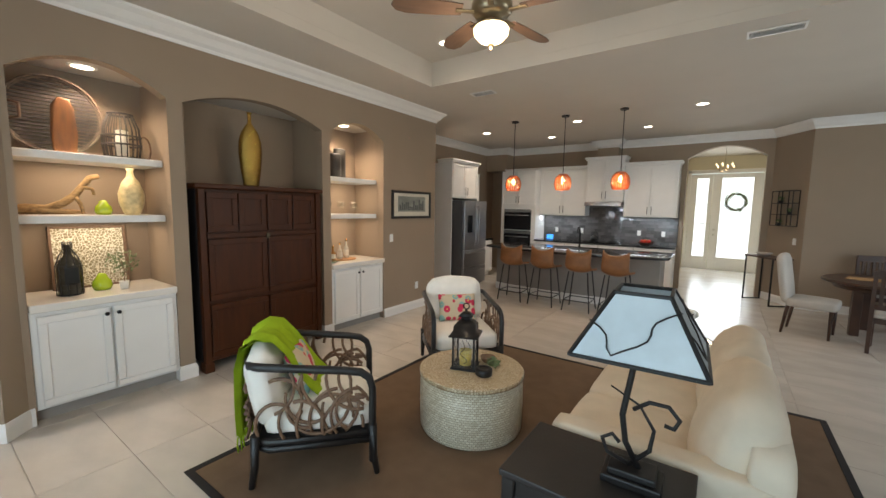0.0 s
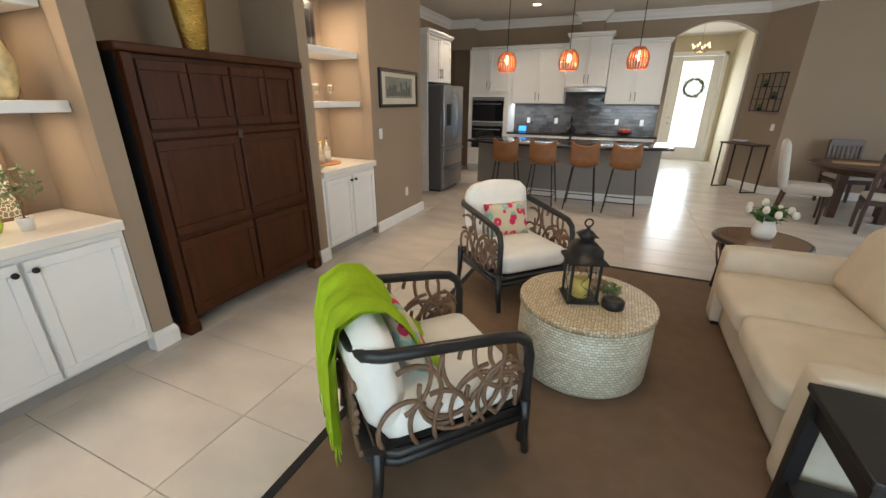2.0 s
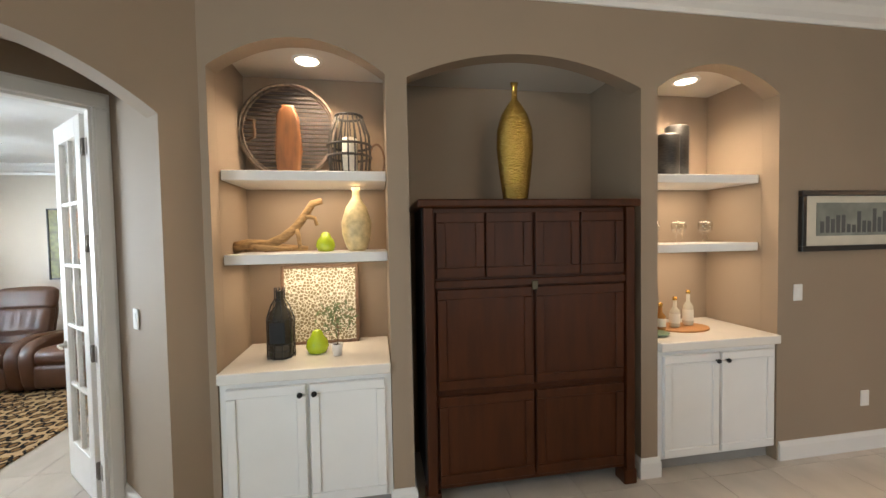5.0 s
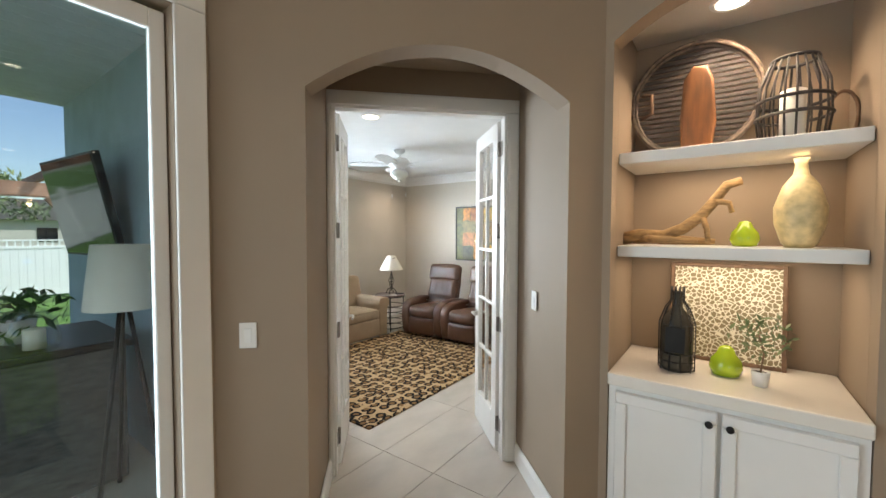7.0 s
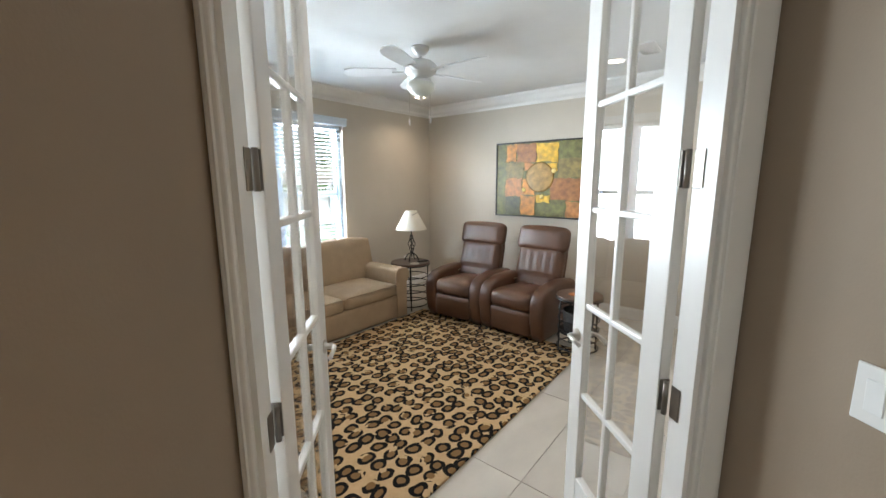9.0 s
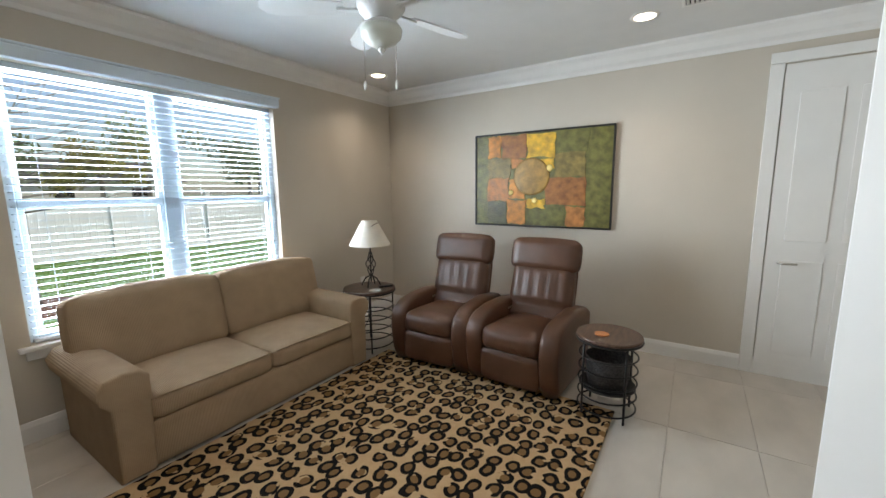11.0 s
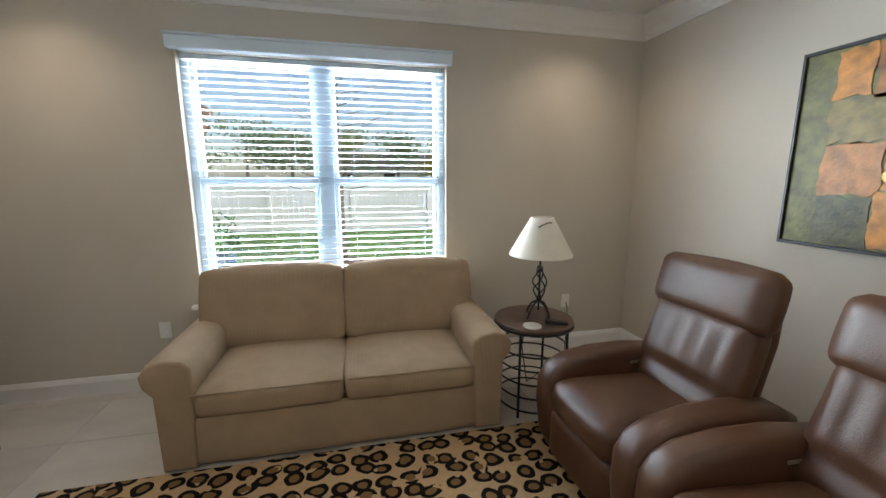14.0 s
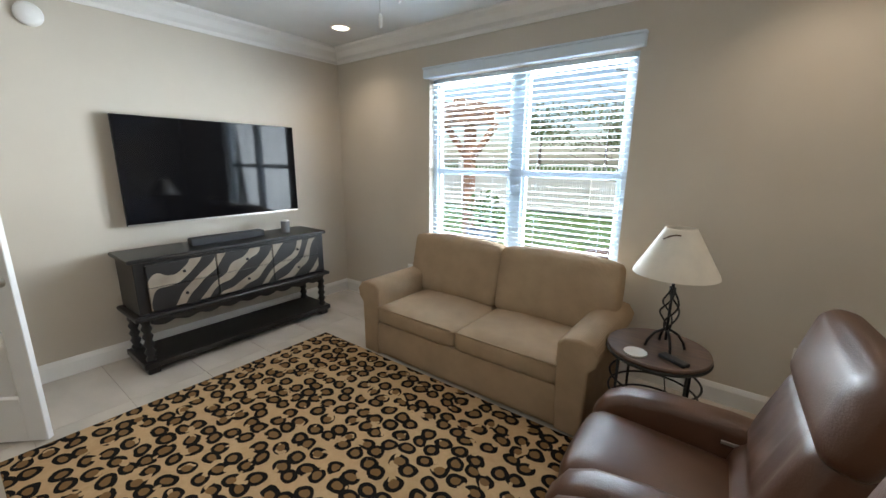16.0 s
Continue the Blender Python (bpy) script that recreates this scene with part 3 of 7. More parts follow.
for i in range(4):
    a0 = i * math.pi / 2
    pts = []
    for k in range(15):
        t = k / 14
        rr = 0.012 + 0.034 * math.sin(math.pi * t) ** 2 * (1 if 0.0 < t < 1 else 0)
        a = a0 + t * 4.4
        pts.append((rr * math.cos(a), rr * math.sin(a), 0.10 + 0.24 * t))
    tube(bm, pts, 0.005, 6)
tube(bm, [(0, 0, 0.05), (0, 0, 0.42)], 0.007, 8)
part("stem", bm, BLACKM, tl)
for i in range(4):
    a = i * math.pi / 2 + 0.4
    part("foot", tube(BM(), [(0.01 * math.cos(a), 0.01 * math.sin(a), 0.11), (0.055 * math.cos(a), 0.055 * math.sin(a), 0.085), (0.085 * math.cos(a), 0.085 * math.sin(a), 0.04), (0.095 * math.cos(a), 0.095 * math.sin(a), 0.006)], 0.007, 6), BLACKM, tl)

# painting
pt = thing("painting", "framed abstract painting in orange, yellow and olive", "painting", pose(-7.985, -2.335, 1.61, 90, 0, 90))
OCH = [(0.50, 0.20, 0.025), (0.30, 0.115, 0.025), (0.62, 0.36, 0.02), (0.14, 0.13, 0.03), (0.22, 0.16, 0.04), (0.42, 0.17, 0.04), (0.085, 0.08, 0.03), (0.33, 0.19, 0.045)]
OCHM = [mat("painted_patch_" + n, c, 0.45, vary=0.4, scale=16, bump=0.35, bscale=40) for n, c in zip(("orange", "rust", "yellow", "olive", "umber", "amber", "moss", "ochre"), OCH)]
part("canvas", box(BM(), -0.70, 0.70, -0.475, 0.475, -0.012, 0.010), OCHM[3], pt)
FRM = [(-0.705, 0.705, 0.468, 0.485), (-0.705, 0.705, -0.485, -0.468), (-0.715, -0.70, -0.485, 0.485), (0.70, 0.715, -0.485, 0.485)]
for x0, x1, y0, y1 in FRM:
    part("frame_bar", box(BM(), x0, x1, y0, y1, -0.012, 0.024, 0.002, 1), BLACKW, pt)
PATCH = [(-0.56, -0.41, 0.24, 0.46, 0), (-0.40, -0.13, 0.22, 0.46, 1), (-0.12, 0.17, 0.22, 0.46, 2), (0.18, 0.48, 0.26, 0.46, 3), (-0.56, -0.30, 0.03, 0.23, 4), (-0.29, -0.10, 0.12, 0.21, 5), (0.02, 0.16, 0.10, 0.21, 2), (0.17, 0.46, 0.02, 0.25, 4),
         (-0.56, -0.32, -0.22, 0.02, 5), (-0.31, -0.14, -0.20, 0.0, 0), (0.08, 0.47, -0.26, 0.01, 1), (-0.56, -0.34, -0.46, -0.23, 6), (-0.33, -0.12, -0.46, -0.21, 0), (-0.11, 0.07, -0.29, -0.20, 2), (-0.11, 0.28, -0.46, -0.30, 3), (0.29, 0.47, -0.46, -0.27, 5)]
rp = random.Random(4)
for x0, x1, y0, y1, c in PATCH:
    bm = BM()
    pts = []
    for k in range(20):
        t = k / 5
        s, f = int(t), t - int(t)
        q = [(x0 + (x1 - x0) * f, y0), (x1, y0 + (y1 - y0) * f), (x1 - (x1 - x0) * f, y1), (x0, y1 - (y1 - y0) * f)][s]
        pts.append((q[0] + rp.uniform(-0.012, 0.012), q[1] + rp.uniform(-0.012, 0.012)))
    extrude(bm, [(x, -y) for x, y in pts], 0.006, Matrix(((1, 0, 0, 0), (0, 0, -1, 0), (0, 1, 0, 0.0095), (0, 0, 0, 1))))
    part("painted_patch", bm, OCHM[c], pt)
part("painted_disc", lathe(BM(), [(0.19, 0), (0.188, 0.009), (0.17, 0.012), (0.02, 0.011)], 40, pose(-0.07, 0.03, 0.012)), OCHM[7], pt, "ochre painted disc")
for x, y, r in ((-0.29, -0.13, 0.028), (-0.03, -0.21, 0.03), (0.115, 0.11, 0.035)):
    part("painted_dot", lathe(BM(), [(r, 0), (r * 0.7, 0.006), (0.002, 0.007)], 20, pose(x, y, 0.018)), mat("pale_yellow_dot", (0.85, 0.66, 0.22), 0.5), pt, "pale yellow dot")

# window with blinds
# white vinyl with the blue cast of skylight mixed into its colour
VINYL = mat("white_vinyl_sky_tint", (0.68, 0.76, 0.83), 0.4, vary=0.01)
win = tagged(thing("window_1", "white double-hung twin window with open blinds", "window", pose(-5.48, -4.3, 0)), kind="structure")
XL, XR, Z0, Z1 = -0.88, 0.88, 0.60, 2.27
for x0, x1, z0, z1 in ((XL, XL + 0.05, Z0, Z1), (XR - 0.05, XR, Z0, Z1), (XL + 0.05, XR - 0.05, Z0, Z0 + 0.05), (XL + 0.05, XR - 0.05, Z1 - 0.05, Z1), (-0.055, 0.055, Z0 + 0.05, Z1 - 0.05)):
    part("window_frame", box(BM(), x0, x1, -0.13, -0.06, z0, z1, 0.004, 1), VINYL, win)
for s in (-1, 1):
    a, c = (XL + 0.05, -0.055) if s < 0 else (0.055, XR - 0.05)
    part("meeting_rail", box(BM(), a, c, -0.115, -0.065, 1.42, 1.475, 0.004, 1), VINYL, win)
    for z0, z1 in ((Z0 + 0.05, 1.42), (1.475, Z1 - 0.05)):
        g = part("pane", box(BM(), a, c, -0.098, -0.094, z0, z1), PANE, win)
        g.visible_shadow = False
        for q0, q1 in ((a, a + 0.03), (c - 0.03, c)):
            part("sash", box(BM(), q0, q1, -0.112, -0.075, z0, z1, 0.003, 1), VINYL, win)
part("window_sill", box(BM(), XL - 0.06, XR + 0.06, -0.05, 0.045, Z0 - 0.03, Z0 - 0.002, 0.006), WHITE, win)
part("apron", box(BM(), XL - 0.03, XR + 0.03, 0.002, 0.016, Z0 - 0.09, Z0 - 0.032, 0.003, 1), WHITE, win)
bl = thing("window_blind", "white horizontal window blind, slats open", "blind", pose(-5.48, -4.3, 0))
part("valance", box(BM(), -0.915, 0.915, -0.01, 0.055, 2.27, 2.345, 0.008), VINYL, bl)
part("valance_lip", box(BM(), -0.92, 0.92, -0.005, 0.062, 2.345, 2.362, 0.004, 1), VINYL, bl)
slat = mesh("slat", box(BM(), -0.86, 0.86, -0.024, 0.024, -0.0015, 0.0015), VINYL)
for i in range(37):
    ob = new("slat", slat)
    ob.parent = bl
    ob.matrix_basis = pose(0, -0.03, 0.65 + i * 0.0437, 3)
for x in (-0.72, -0.2, 0.2, 0.72):
    part("ladder_cord", tube(BM(), [(x, -0.03, 0.63), (x, -0.03, 2.28)], 0.0016, 5), VINYL, bl)
part("bottom_rail", box(BM(), -0.86, 0.86, -0.054, -0.006, 0.605, 0.625, 0.004, 1), VINYL, bl)

# television and console
tv = thing("television", "large black flat television mounted on the wall", "television", pose(-3.36, -2.93, 1.45))
part("back_housing", box(BM(), 0, 0.04, -0.5, 0.5, -0.3, 0.25, 0.01), mat("tv_plastic", (0.01, 0.01, 0.011), 0.5), tv)
part("bezel", box(BM(), -0.025, 0.0, -0.715, 0.715, -0.41, 0.405, 0.003, 1), mat("tv_bezel", (0.02, 0.02, 0.022), 0.3, 0.5), tv)
part("screen", box(BM(), -0.0285, -0.0252, -0.708, 0.708, -0.395, 0.40), mat("tv_screen_glass", (0.004, 0.004, 0.005), 0.06, vary=0, spec=0.16), tv)
part("bottom_strip", box(BM(), -0.03, -0.0252, -0.712, 0.712, -0.408, -0.397), NICKEL, tv)
part("wall_mount", box(BM(), 0.04, 0.058, -0.2, 0.2, -0.2, 0.2), BLACKM, tv)

ZEB = nodes_mat("zebra_painted_drawer", 0.5)
zm, znt, zp, ztc = ZEB
zw = node(znt, "ShaderNodeTexWave", ((0, ztc.outputs["Object"]), ("Scale", 2.7), ("Distortion", 7.0), ("Detail", 1.0), ("Detail Scale", 1.0)), bands="DIAGONAL")
zt = node(znt, "ShaderNodeMath", ((0, zw.outputs[0]), (1, 0.60)), operation="GREATER_THAN")
znz = node(znt, "ShaderNodeTexNoise", ((0, ztc.outputs["Object"]), ("Scale", 9.0), ("Detail", 6.0)))
znt.links.new(mixc(znt, zt.outputs[0], (0.016, 0.014, 0.013), mixc(znt, znz.outputs[0], (0.20, 0.155, 0.115), (0.38, 0.32, 0.25))), zp.inputs["Base Color"])
cs = thing("console_table", "black carved console with zebra-striped drawers", "console", pose(-3.56, -2.88, 0))
part("top", box(BM(), -0.22, 0.22, -0.80, 0.80, 0.835, 0.865, 0.008), BLACKW, cs)
part("body", box(BM(), -0.20, 0.20, -0.77, 0.77, 0.45, 0.835, 0.004, 1), BLACKW, cs)
for i in range(3):
    for j in range(2):
        y0 = -0.70 + i * 0.47
        d = part("drawer", box(BM(), -0.214, -0.2005, y0, y0 + 0.46, 0.475 + j * 0.17, 0.64 + j * 0.17, 0.003, 1), zm, cs)
        part("knob", lathe(BM(), [(0.004, 0), (0.005, 0.012), (0.012, 0.018), (0.009, 0.027)], 12, pose(-0.214, y0 + 0.23, 0.56 + j * 0.17, 0, -90)), BLACKM, d)
part("ledge", box(BM(), -0.235, 0.215, -0.81, 0.81, 0.415, 0.45, 0.012), BLACKW, cs)
bm = BM()
pts = [(-0.72, 0.0)] + [(-0.72 + 1.44 * k / 48, -0.03 - 0.025 * abs(math.sin(k / 48 * math.pi * 9))) for k in range(49)] + [(0.72, 0.0)]
extrude(bm, pts, 0.02, Matrix(((0, 1, 0, -0.215), (1, 0, 0, 0), (0, 0, 1, 0.415), (0, 0, 0, 1))))
part("scalloped_apron", bm, BLACKW, cs)
leg = [(0.03, 0.05), (0.035, 0.07), (0.022, 0.09), (0.036, 0.12), (0.022, 0.15), (0.036, 0.18), (0.022, 0.21), (0.036, 0.24), (0.022, 0.27), (0.036, 0.30), (0.024, 0.33), (0.04, 0.37), (0.04, 0.416)]
for x in (-0.17, 0.15):
    for y in (-0.74, 0.74):
        part("turned_leg", lathe(BM(), leg, 16, pose(x, y, 0.045)), BLACKW, cs)
        part("foot", box(BM(), x - 0.04, x + 0.04, y - 0.04, y + 0.04, 0, 0.05, 0.01), BLACKW, cs)
part("bottom_shelf", box(BM(), -0.23, 0.19, -0.80, 0.80, 0.05, 0.095, 0.008), BLACKW, cs)
solo("soundbar", box(BM(), -0.05, 0.05, -0.30, 0.30, 0, 0.06, 0.012), mat("grey_speaker_cloth", (0.035, 0.037, 0.042), 0.8, bump=0.3, bscale=300), "dark grey soundbar on the console", "soundbar", m=pose(-3.56, -2.85, 0.865))
sp = thing("smart_speaker", "small grey cylinder speaker with a pale top", "speaker", pose(-3.60, -3.36, 0.865))
part("cloth_body", lathe(BM(), [(0.036, 0), (0.04, 0.008), (0.04, 0.105), (0.036, 0.112)], 24), mat("mid_grey_cloth", (0.18, 0.18, 0.19), 0.8, bump=0.3, bscale=300), sp)
part("cap", lathe(BM(), [(0.036, 0), (0.036, 0.008), (0.02, 0.012)], 24, pose(0, 0, 0.112)), WHITE, sp)

# den ceiling fan
def ceiling_fan(m, drop, span, blade_mat, body_mat, glass_mat, label, turn, blades=5):
    f = thing("ceiling_fan", label, "ceiling fan", m)
    part("canopy", lathe(BM(), [(0.02, -0.07), (0.05, -0.055), (0.072, -0.02), (0.075, -0.001)], 28), body_mat, f)
    part("downrod", tube(BM(), [(0, 0, -0.06), (0, 0, -drop)], 0.012, 10), body_mat, f)
    part("motor", lathe(BM(), [(0.03, 0.0), (0.10, -0.015), (0.135, -0.045), (0.135, -0.09), (0.11, -0.12), (0.07, -0.13), (0.06, -0.16)], 36, pose(0, 0, -drop)), body_mat, f)
    for i in range(blades):
        a = turn + i * 360 / blades
        arm = part("blade_arm", box(BM(), 0.09, 0.24, -0.02, 0.02, -0.006, 0.006, 0.004, 1), body_mat, f, m=pose(0, 0, -drop - 0.10, 0, 0, a))
        poly = [(0.20, -0.05), (0.30, -0.062), (span - 0.10, -0.075), (span - 0.03, -0.055), (span, -0.01), (span - 0.02, 0.045), (span - 0.12, 0.07), (0.3, 0.06), (0.2, 0.05)]
        bm = BM()
        extrude(bm, poly, 0.007, Matrix(((1, 0, 0, 0), (0, 0, 1, 0), (0, 1, 0, 0), (0, 0, 0, 1))), 0.0)
        bm.transform(pose(0, 0, 0.006, 12))
        part("blade", bm, blade_mat, f, m=pose(0, 0, -drop - 0.10, 0, 0, a))
    part("light_collar", lathe(BM(), [(0.06, 0), (0.095, -0.02), (0.11, -0.035), (0.10, -0.04)], 32, pose(0, 0, -drop - 0.15)), body_mat, f)
    part("glass_bowl", lathe(BM(), [(0.105, 0.0), (0.118, -0.015), (0.112, -0.05), (0.08, -0.085), (0.035, -0.105), (0.006, -0.11)], 32, pose(0, 0, -drop - 0.185)), glass_mat, f)
    part("finial", lathe(BM(), [(0.018, 0), (0.022, -0.012), (0.012, -0.025), (0.003, -0.035)], 14, pose(0, 0, -drop - 0.293)), body_mat, f)
    return f


FANW = mat("white_fan_enamel", (0.72, 0.72, 0.71), 0.4, vary=0.02)
fan = ceiling_fan(pose(-5.85, -2.52, DEN_Z), 0.10, 0.66, FANW, FANW, mat("frosted_glass_unlit", (0.70, 0.72, 0.66), 0.3, vary=0.02), "white five-blade ceiling fan with a frosted light bowl", 20)
for x, y, l in ((-0.09, 0.03, 0.30), (0.09, -0.05, 0.33)):
    part("pull_chain", tube(BM(), [(x, y, -0.22), (x, y, -0.25 - l)], 0.0018, 5), NICKEL, fan)
    part("pull_knob", lathe(BM(), [(0.004, 0), (0.009, -0.012), (0.008, -0.045), (0.003, -0.055)], 10, pose(x, y, -0.25 - l)), FANW, fan)


# recessed lights
CANGLOW = glow("warm_lamp_lens", (1.0, 0.86, 0.66), 9.0)


def downlight(x, y, z, power, cone=130, r=0.07, tone=(1, 0.83, 0.66)):
    d = thing("recessed_light", "round white recessed ceiling light, switched on", "recessed light", pose(x, y, z), "recessed ceiling lights")
    part("trim_ring", lathe(BM(), [(r, -0.004), (r + 0.004, -0.008), (r + 0.022, -0.006), (r + 0.025, -0.001)], 28, None, False), WHITE, d)
    part("lens", lathe(BM(), [(r, -0.003), (r, -0.0045)], 28), CANGLOW, d)
    if power:
        lamp("downlight", "SPOT", pose(x, y, z - 0.02), power, tone, radius=0.06, cone=cone)
    return d


for x, y in ((-7.3, -3.84), (-3.95, -3.84), (-7.3, -1.36), (-4.6, -1.75)):
    downlight(x, y, DEN_Z, 34)
sd = thing("smoke_detector", "round white smoke detector on the den wall", "smoke detector", pose(-3.3, -1.92, 2.42, 0, -90, 0))
part("housing", lathe(BM(), [(0.07, 0), (0.07, 0.02), (0.055, 0.035), (0.02, 0.04)], 28), WHITE, sd)
def vent(m, w, h, label):
    v = thing("air_vent", label, "air vent", m, "ceiling air vents")
    part("backing", box(BM(), -w / 2, w / 2, -h / 2, h / 2, -0.004, -0.001), BLACKBACK, v)
    for x0, x1, y0, y1 in ((-w / 2 - 0.02, w / 2 + 0.02, h / 2, h / 2 + 0.02), (-w / 2 - 0.02, w / 2 + 0.02, -h / 2 - 0.02, -h / 2), (-w / 2 - 0.02, -w / 2, -h / 2, h / 2), (w / 2, w / 2 + 0.02, -h / 2, h / 2)):
        part("frame", box(BM(), x0, x1, y0, y1, -0.012, -0.001, 0.002, 1), WHITE, v)
    k = int(h / 0.022)
    for i in range(k):
        part("slat", box(BM(), -w / 2, w / 2, -0.009, 0.009, -0.001, 0.001, 0, 1, pose(0, -h / 2 + (i + 0.5) * h / k, -0.009, 35)), WHITE, v)


vent(pose(-7.1, -1.05, DEN_Z), 0.3, 0.13, "white slatted den ceiling vent")


def plate(m, kind, label):
    s = thing("light_switch" if kind == "switch" else "wall_outlet", label, kind, m, "wall plates")
    part("plate", box(BM(), -0.037, 0.037, -0.006, 0, -0.058, 0.058, 0.004), WHITE, s)
    if kind == "switch":
        part("rocker", box(BM(), -0.016, 0.016, -0.009, -0.0062, -0.033, 0.033, 0.002, 1, pose(0, 0, 0, 3)), CABW, s)
    else:
        for z in (-0.02, 0.02):
            part("socket", lathe(BM(), [(0.015, 0), (0.015, 0.002)], 16, pose(0, -0.006, z, 90)), CABW, s)


plate(pose(-7.42, -4.3, 0.43, 0, 0, 180), "outlet", "white wall outlet with a lamp plug")
plate(pose(-4.35, -4.3, 0.43, 0, 0, 180), "outlet", "white wall outlet beside the sofa")
plate(DW @ pose(1.715, 0, 1.14), "switch", "white rocker switch on taupe wall")
plate(DW @ pose(0.19, 0.42, 1.19, 0, 0, 90), "switch", "white switch plate inside the passage")
solo("lamp_cord", tube(BM(), [(-7.42, -4.29, 0.42), (-7.42, -4.26, 0.38), (-7.40, -4.22, 0.2), (-7.35, -4.15, 0.01), (-7.0, -3.9, 0.01), (-6.85, -3.8, 0.01), (-6.8, -3.8, 0.3), (-6.8, -3.70, 0.58)], 0.004, 6), BLACKM, "thin black lamp cord plugged into the wall", "cord")

# french doors
HINGE = mat("satin_dark_nickel", (0.24, 0.215, 0.19), 0.35, 0.9)
def french_leaf(m, side, label):
    """Hinge at the origin, the leaf along local x, its free edge at x = 0.58."""
    d = tagged(thing("door_%d" % (1 if side > 0 else 2), label, "door", m), kind="structure")
    W, H, T = 0.575, 2.40, 0.035
    for x0, x1, z0, z1 in ((0, 0.10, 0.01, H), (W - 0.10, W, 0.01, H), (0.10, W - 0.10, 0.01, 0.27), (0.10, W - 0.10, H - 0.12, H)):
        part("rail", box(BM(), x0, x1, -T / 2, T / 2, z0, z1, 0.003, 1), WHITE, d)
    zs = [0.27 + (H - 0.39) * i / 5 for i in range(6)]
    for z in zs[1:-1]:
        part("muntin", box(BM(), 0.10, W - 0.10, -0.014, 0.014, z - 0.012, z + 0.012, 0.006), WHITE, d)
    part("muntin", box(BM(), W / 2 - 0.012, W / 2 + 0.012, -0.0135, 0.0135, 0.27, H - 0.12, 0.006), WHITE, d)
    for i in range(5):
        for a, c in ((0.10, W / 2 - 0.012), (W / 2 + 0.012, W - 0.10)):
            g = part("pane", box(BM(), a, c, -0.002, 0.002, zs[i] + (0.012 if i else 0), zs[i + 1] - (0.012 if i < 4 else 0)), PANE, d)
            g.visible_shadow = False
    for z in (0.22, 0.95, 1.62, 2.2):
        h = part("hinge", box(BM(), -0.004, -0.0005, -0.016, 0.016, z - 0.05, z + 0.05, 0.001, 1), HINGE, d)
        part("hinge_leaf", box(BM(), -0.072, -0.036, -side * 0.003 - 0.0012, -side * 0.003 + 0.0012, z - 0.05, z + 0.05, 0.001, 1), HINGE, h)
        part("knuckle", tube(BM(), [(-0.02, -side * 0.008, z - 0.052), (-0.02, -side * 0.008, z + 0.052)], 0.008, 10), HINGE, h)
    for s in (-1, 1):
        k = part("door_handle", lathe(BM(), [(0.028, 0), (0.028, 0.006), (0.011, 0.012), (0.011, 0.035)], 20, pose(W - 0.05, s * T / 2, 0.93, -90 * s)), NICKEL, d)
        part("lever", tube(BM(), [(W - 0.05, s * (T / 2 + 0.04), 0.93), (W - 0.09, s * (T / 2 + 0.045), 0.932), (W - 0.15, s * (T / 2 + 0.042), 0.925)], 0.009, 8), NICKEL, k)
    return d


# door leaves stand open at right angles to their wall
french_leaf(DW @ pose(0.285, 0.86, 0, 0, 0, 89), 1, "white glazed french door leaf standing open into the den")
french_leaf(DW @ pose(1.415, 0.86, 0, 0, 0, 91), -1, "white glazed french door leaf, open beside the console")
bm = BM()
for u0, u1, z0, z1 in ((0.265, 0.285, 0, 2.42), (1.415, 1.435, 0, 2.42), (0.285, 1.415, 2.405, 2.425)):
    box(bm, u0, u1, 0.745, 0.825, z0, z1)
CAS = [(0.187, 0.27, 0.732, 0, 2.42), (1.43, 1.463, 0.732, 0, 2.42), (0.187, 1.463, 0.732, 2.421, 2.51)]
for u0, u1, v, z0, z1 in CAS:
    box(bm, u0, u1, v - 0.006, v + 0.018, z0, z1, 0.005, 2)
    box(bm, u0 + 0.012, u1 - 0.012, v - 0.013, v - 0.006, z0, z1 - 0.012, 0.004, 1)
for u0, u1, z0, z1 in ((0.185, 0.27, 0, 2.42), (1.43, 1.515, 0, 2.42), (0.185, 1.515, 2.421, 2.51)):
    box(bm, u0, u1, 0.816, 0.834, z0, z1, 0.005, 2)
struct("trim_door", bm, WHITE, "white door frame and casing", DW)
# white panelled closet door on the den's west wall
cd = tagged(thing("door_3", "white panelled closet door with a nickel lever", "door", pose(-7.995, -0.1, 0, 0, 0, 90)), kind="structure")
part("slab", box(BM(), -0.38, 0.38, -0.012, 0.0, 0.01, 2.40, 0.003, 1), WHITE, cd)
for z0, z1 in ((0.2, 0.95), (1.1, 2.2)):
    for x0, x1 in ((-0.28, -0.04), (0.04, 0.28)):
        part("panel", box(BM(), x0, x1, -0.02, -0.0122, z0, z1, 0.007), WHITE, cd)
for x0, x1, z0, z1 in ((-0.47, -0.385, 0, 2.41), (0.385, 0.47, 0, 2.41), (-0.47, 0.47, 2.412, 2.49)):
    part("casing", box(BM(), x0, x1, -0.02, 0.0, z0, z1, 0.005), WHITE, cd)
part("lever", tube(BM(), [(-0.30, -0.012, 0.93), (-0.30, -0.06, 0.93), (-0.19, -0.065, 0.93)], 0.009, 8), NICKEL, cd)

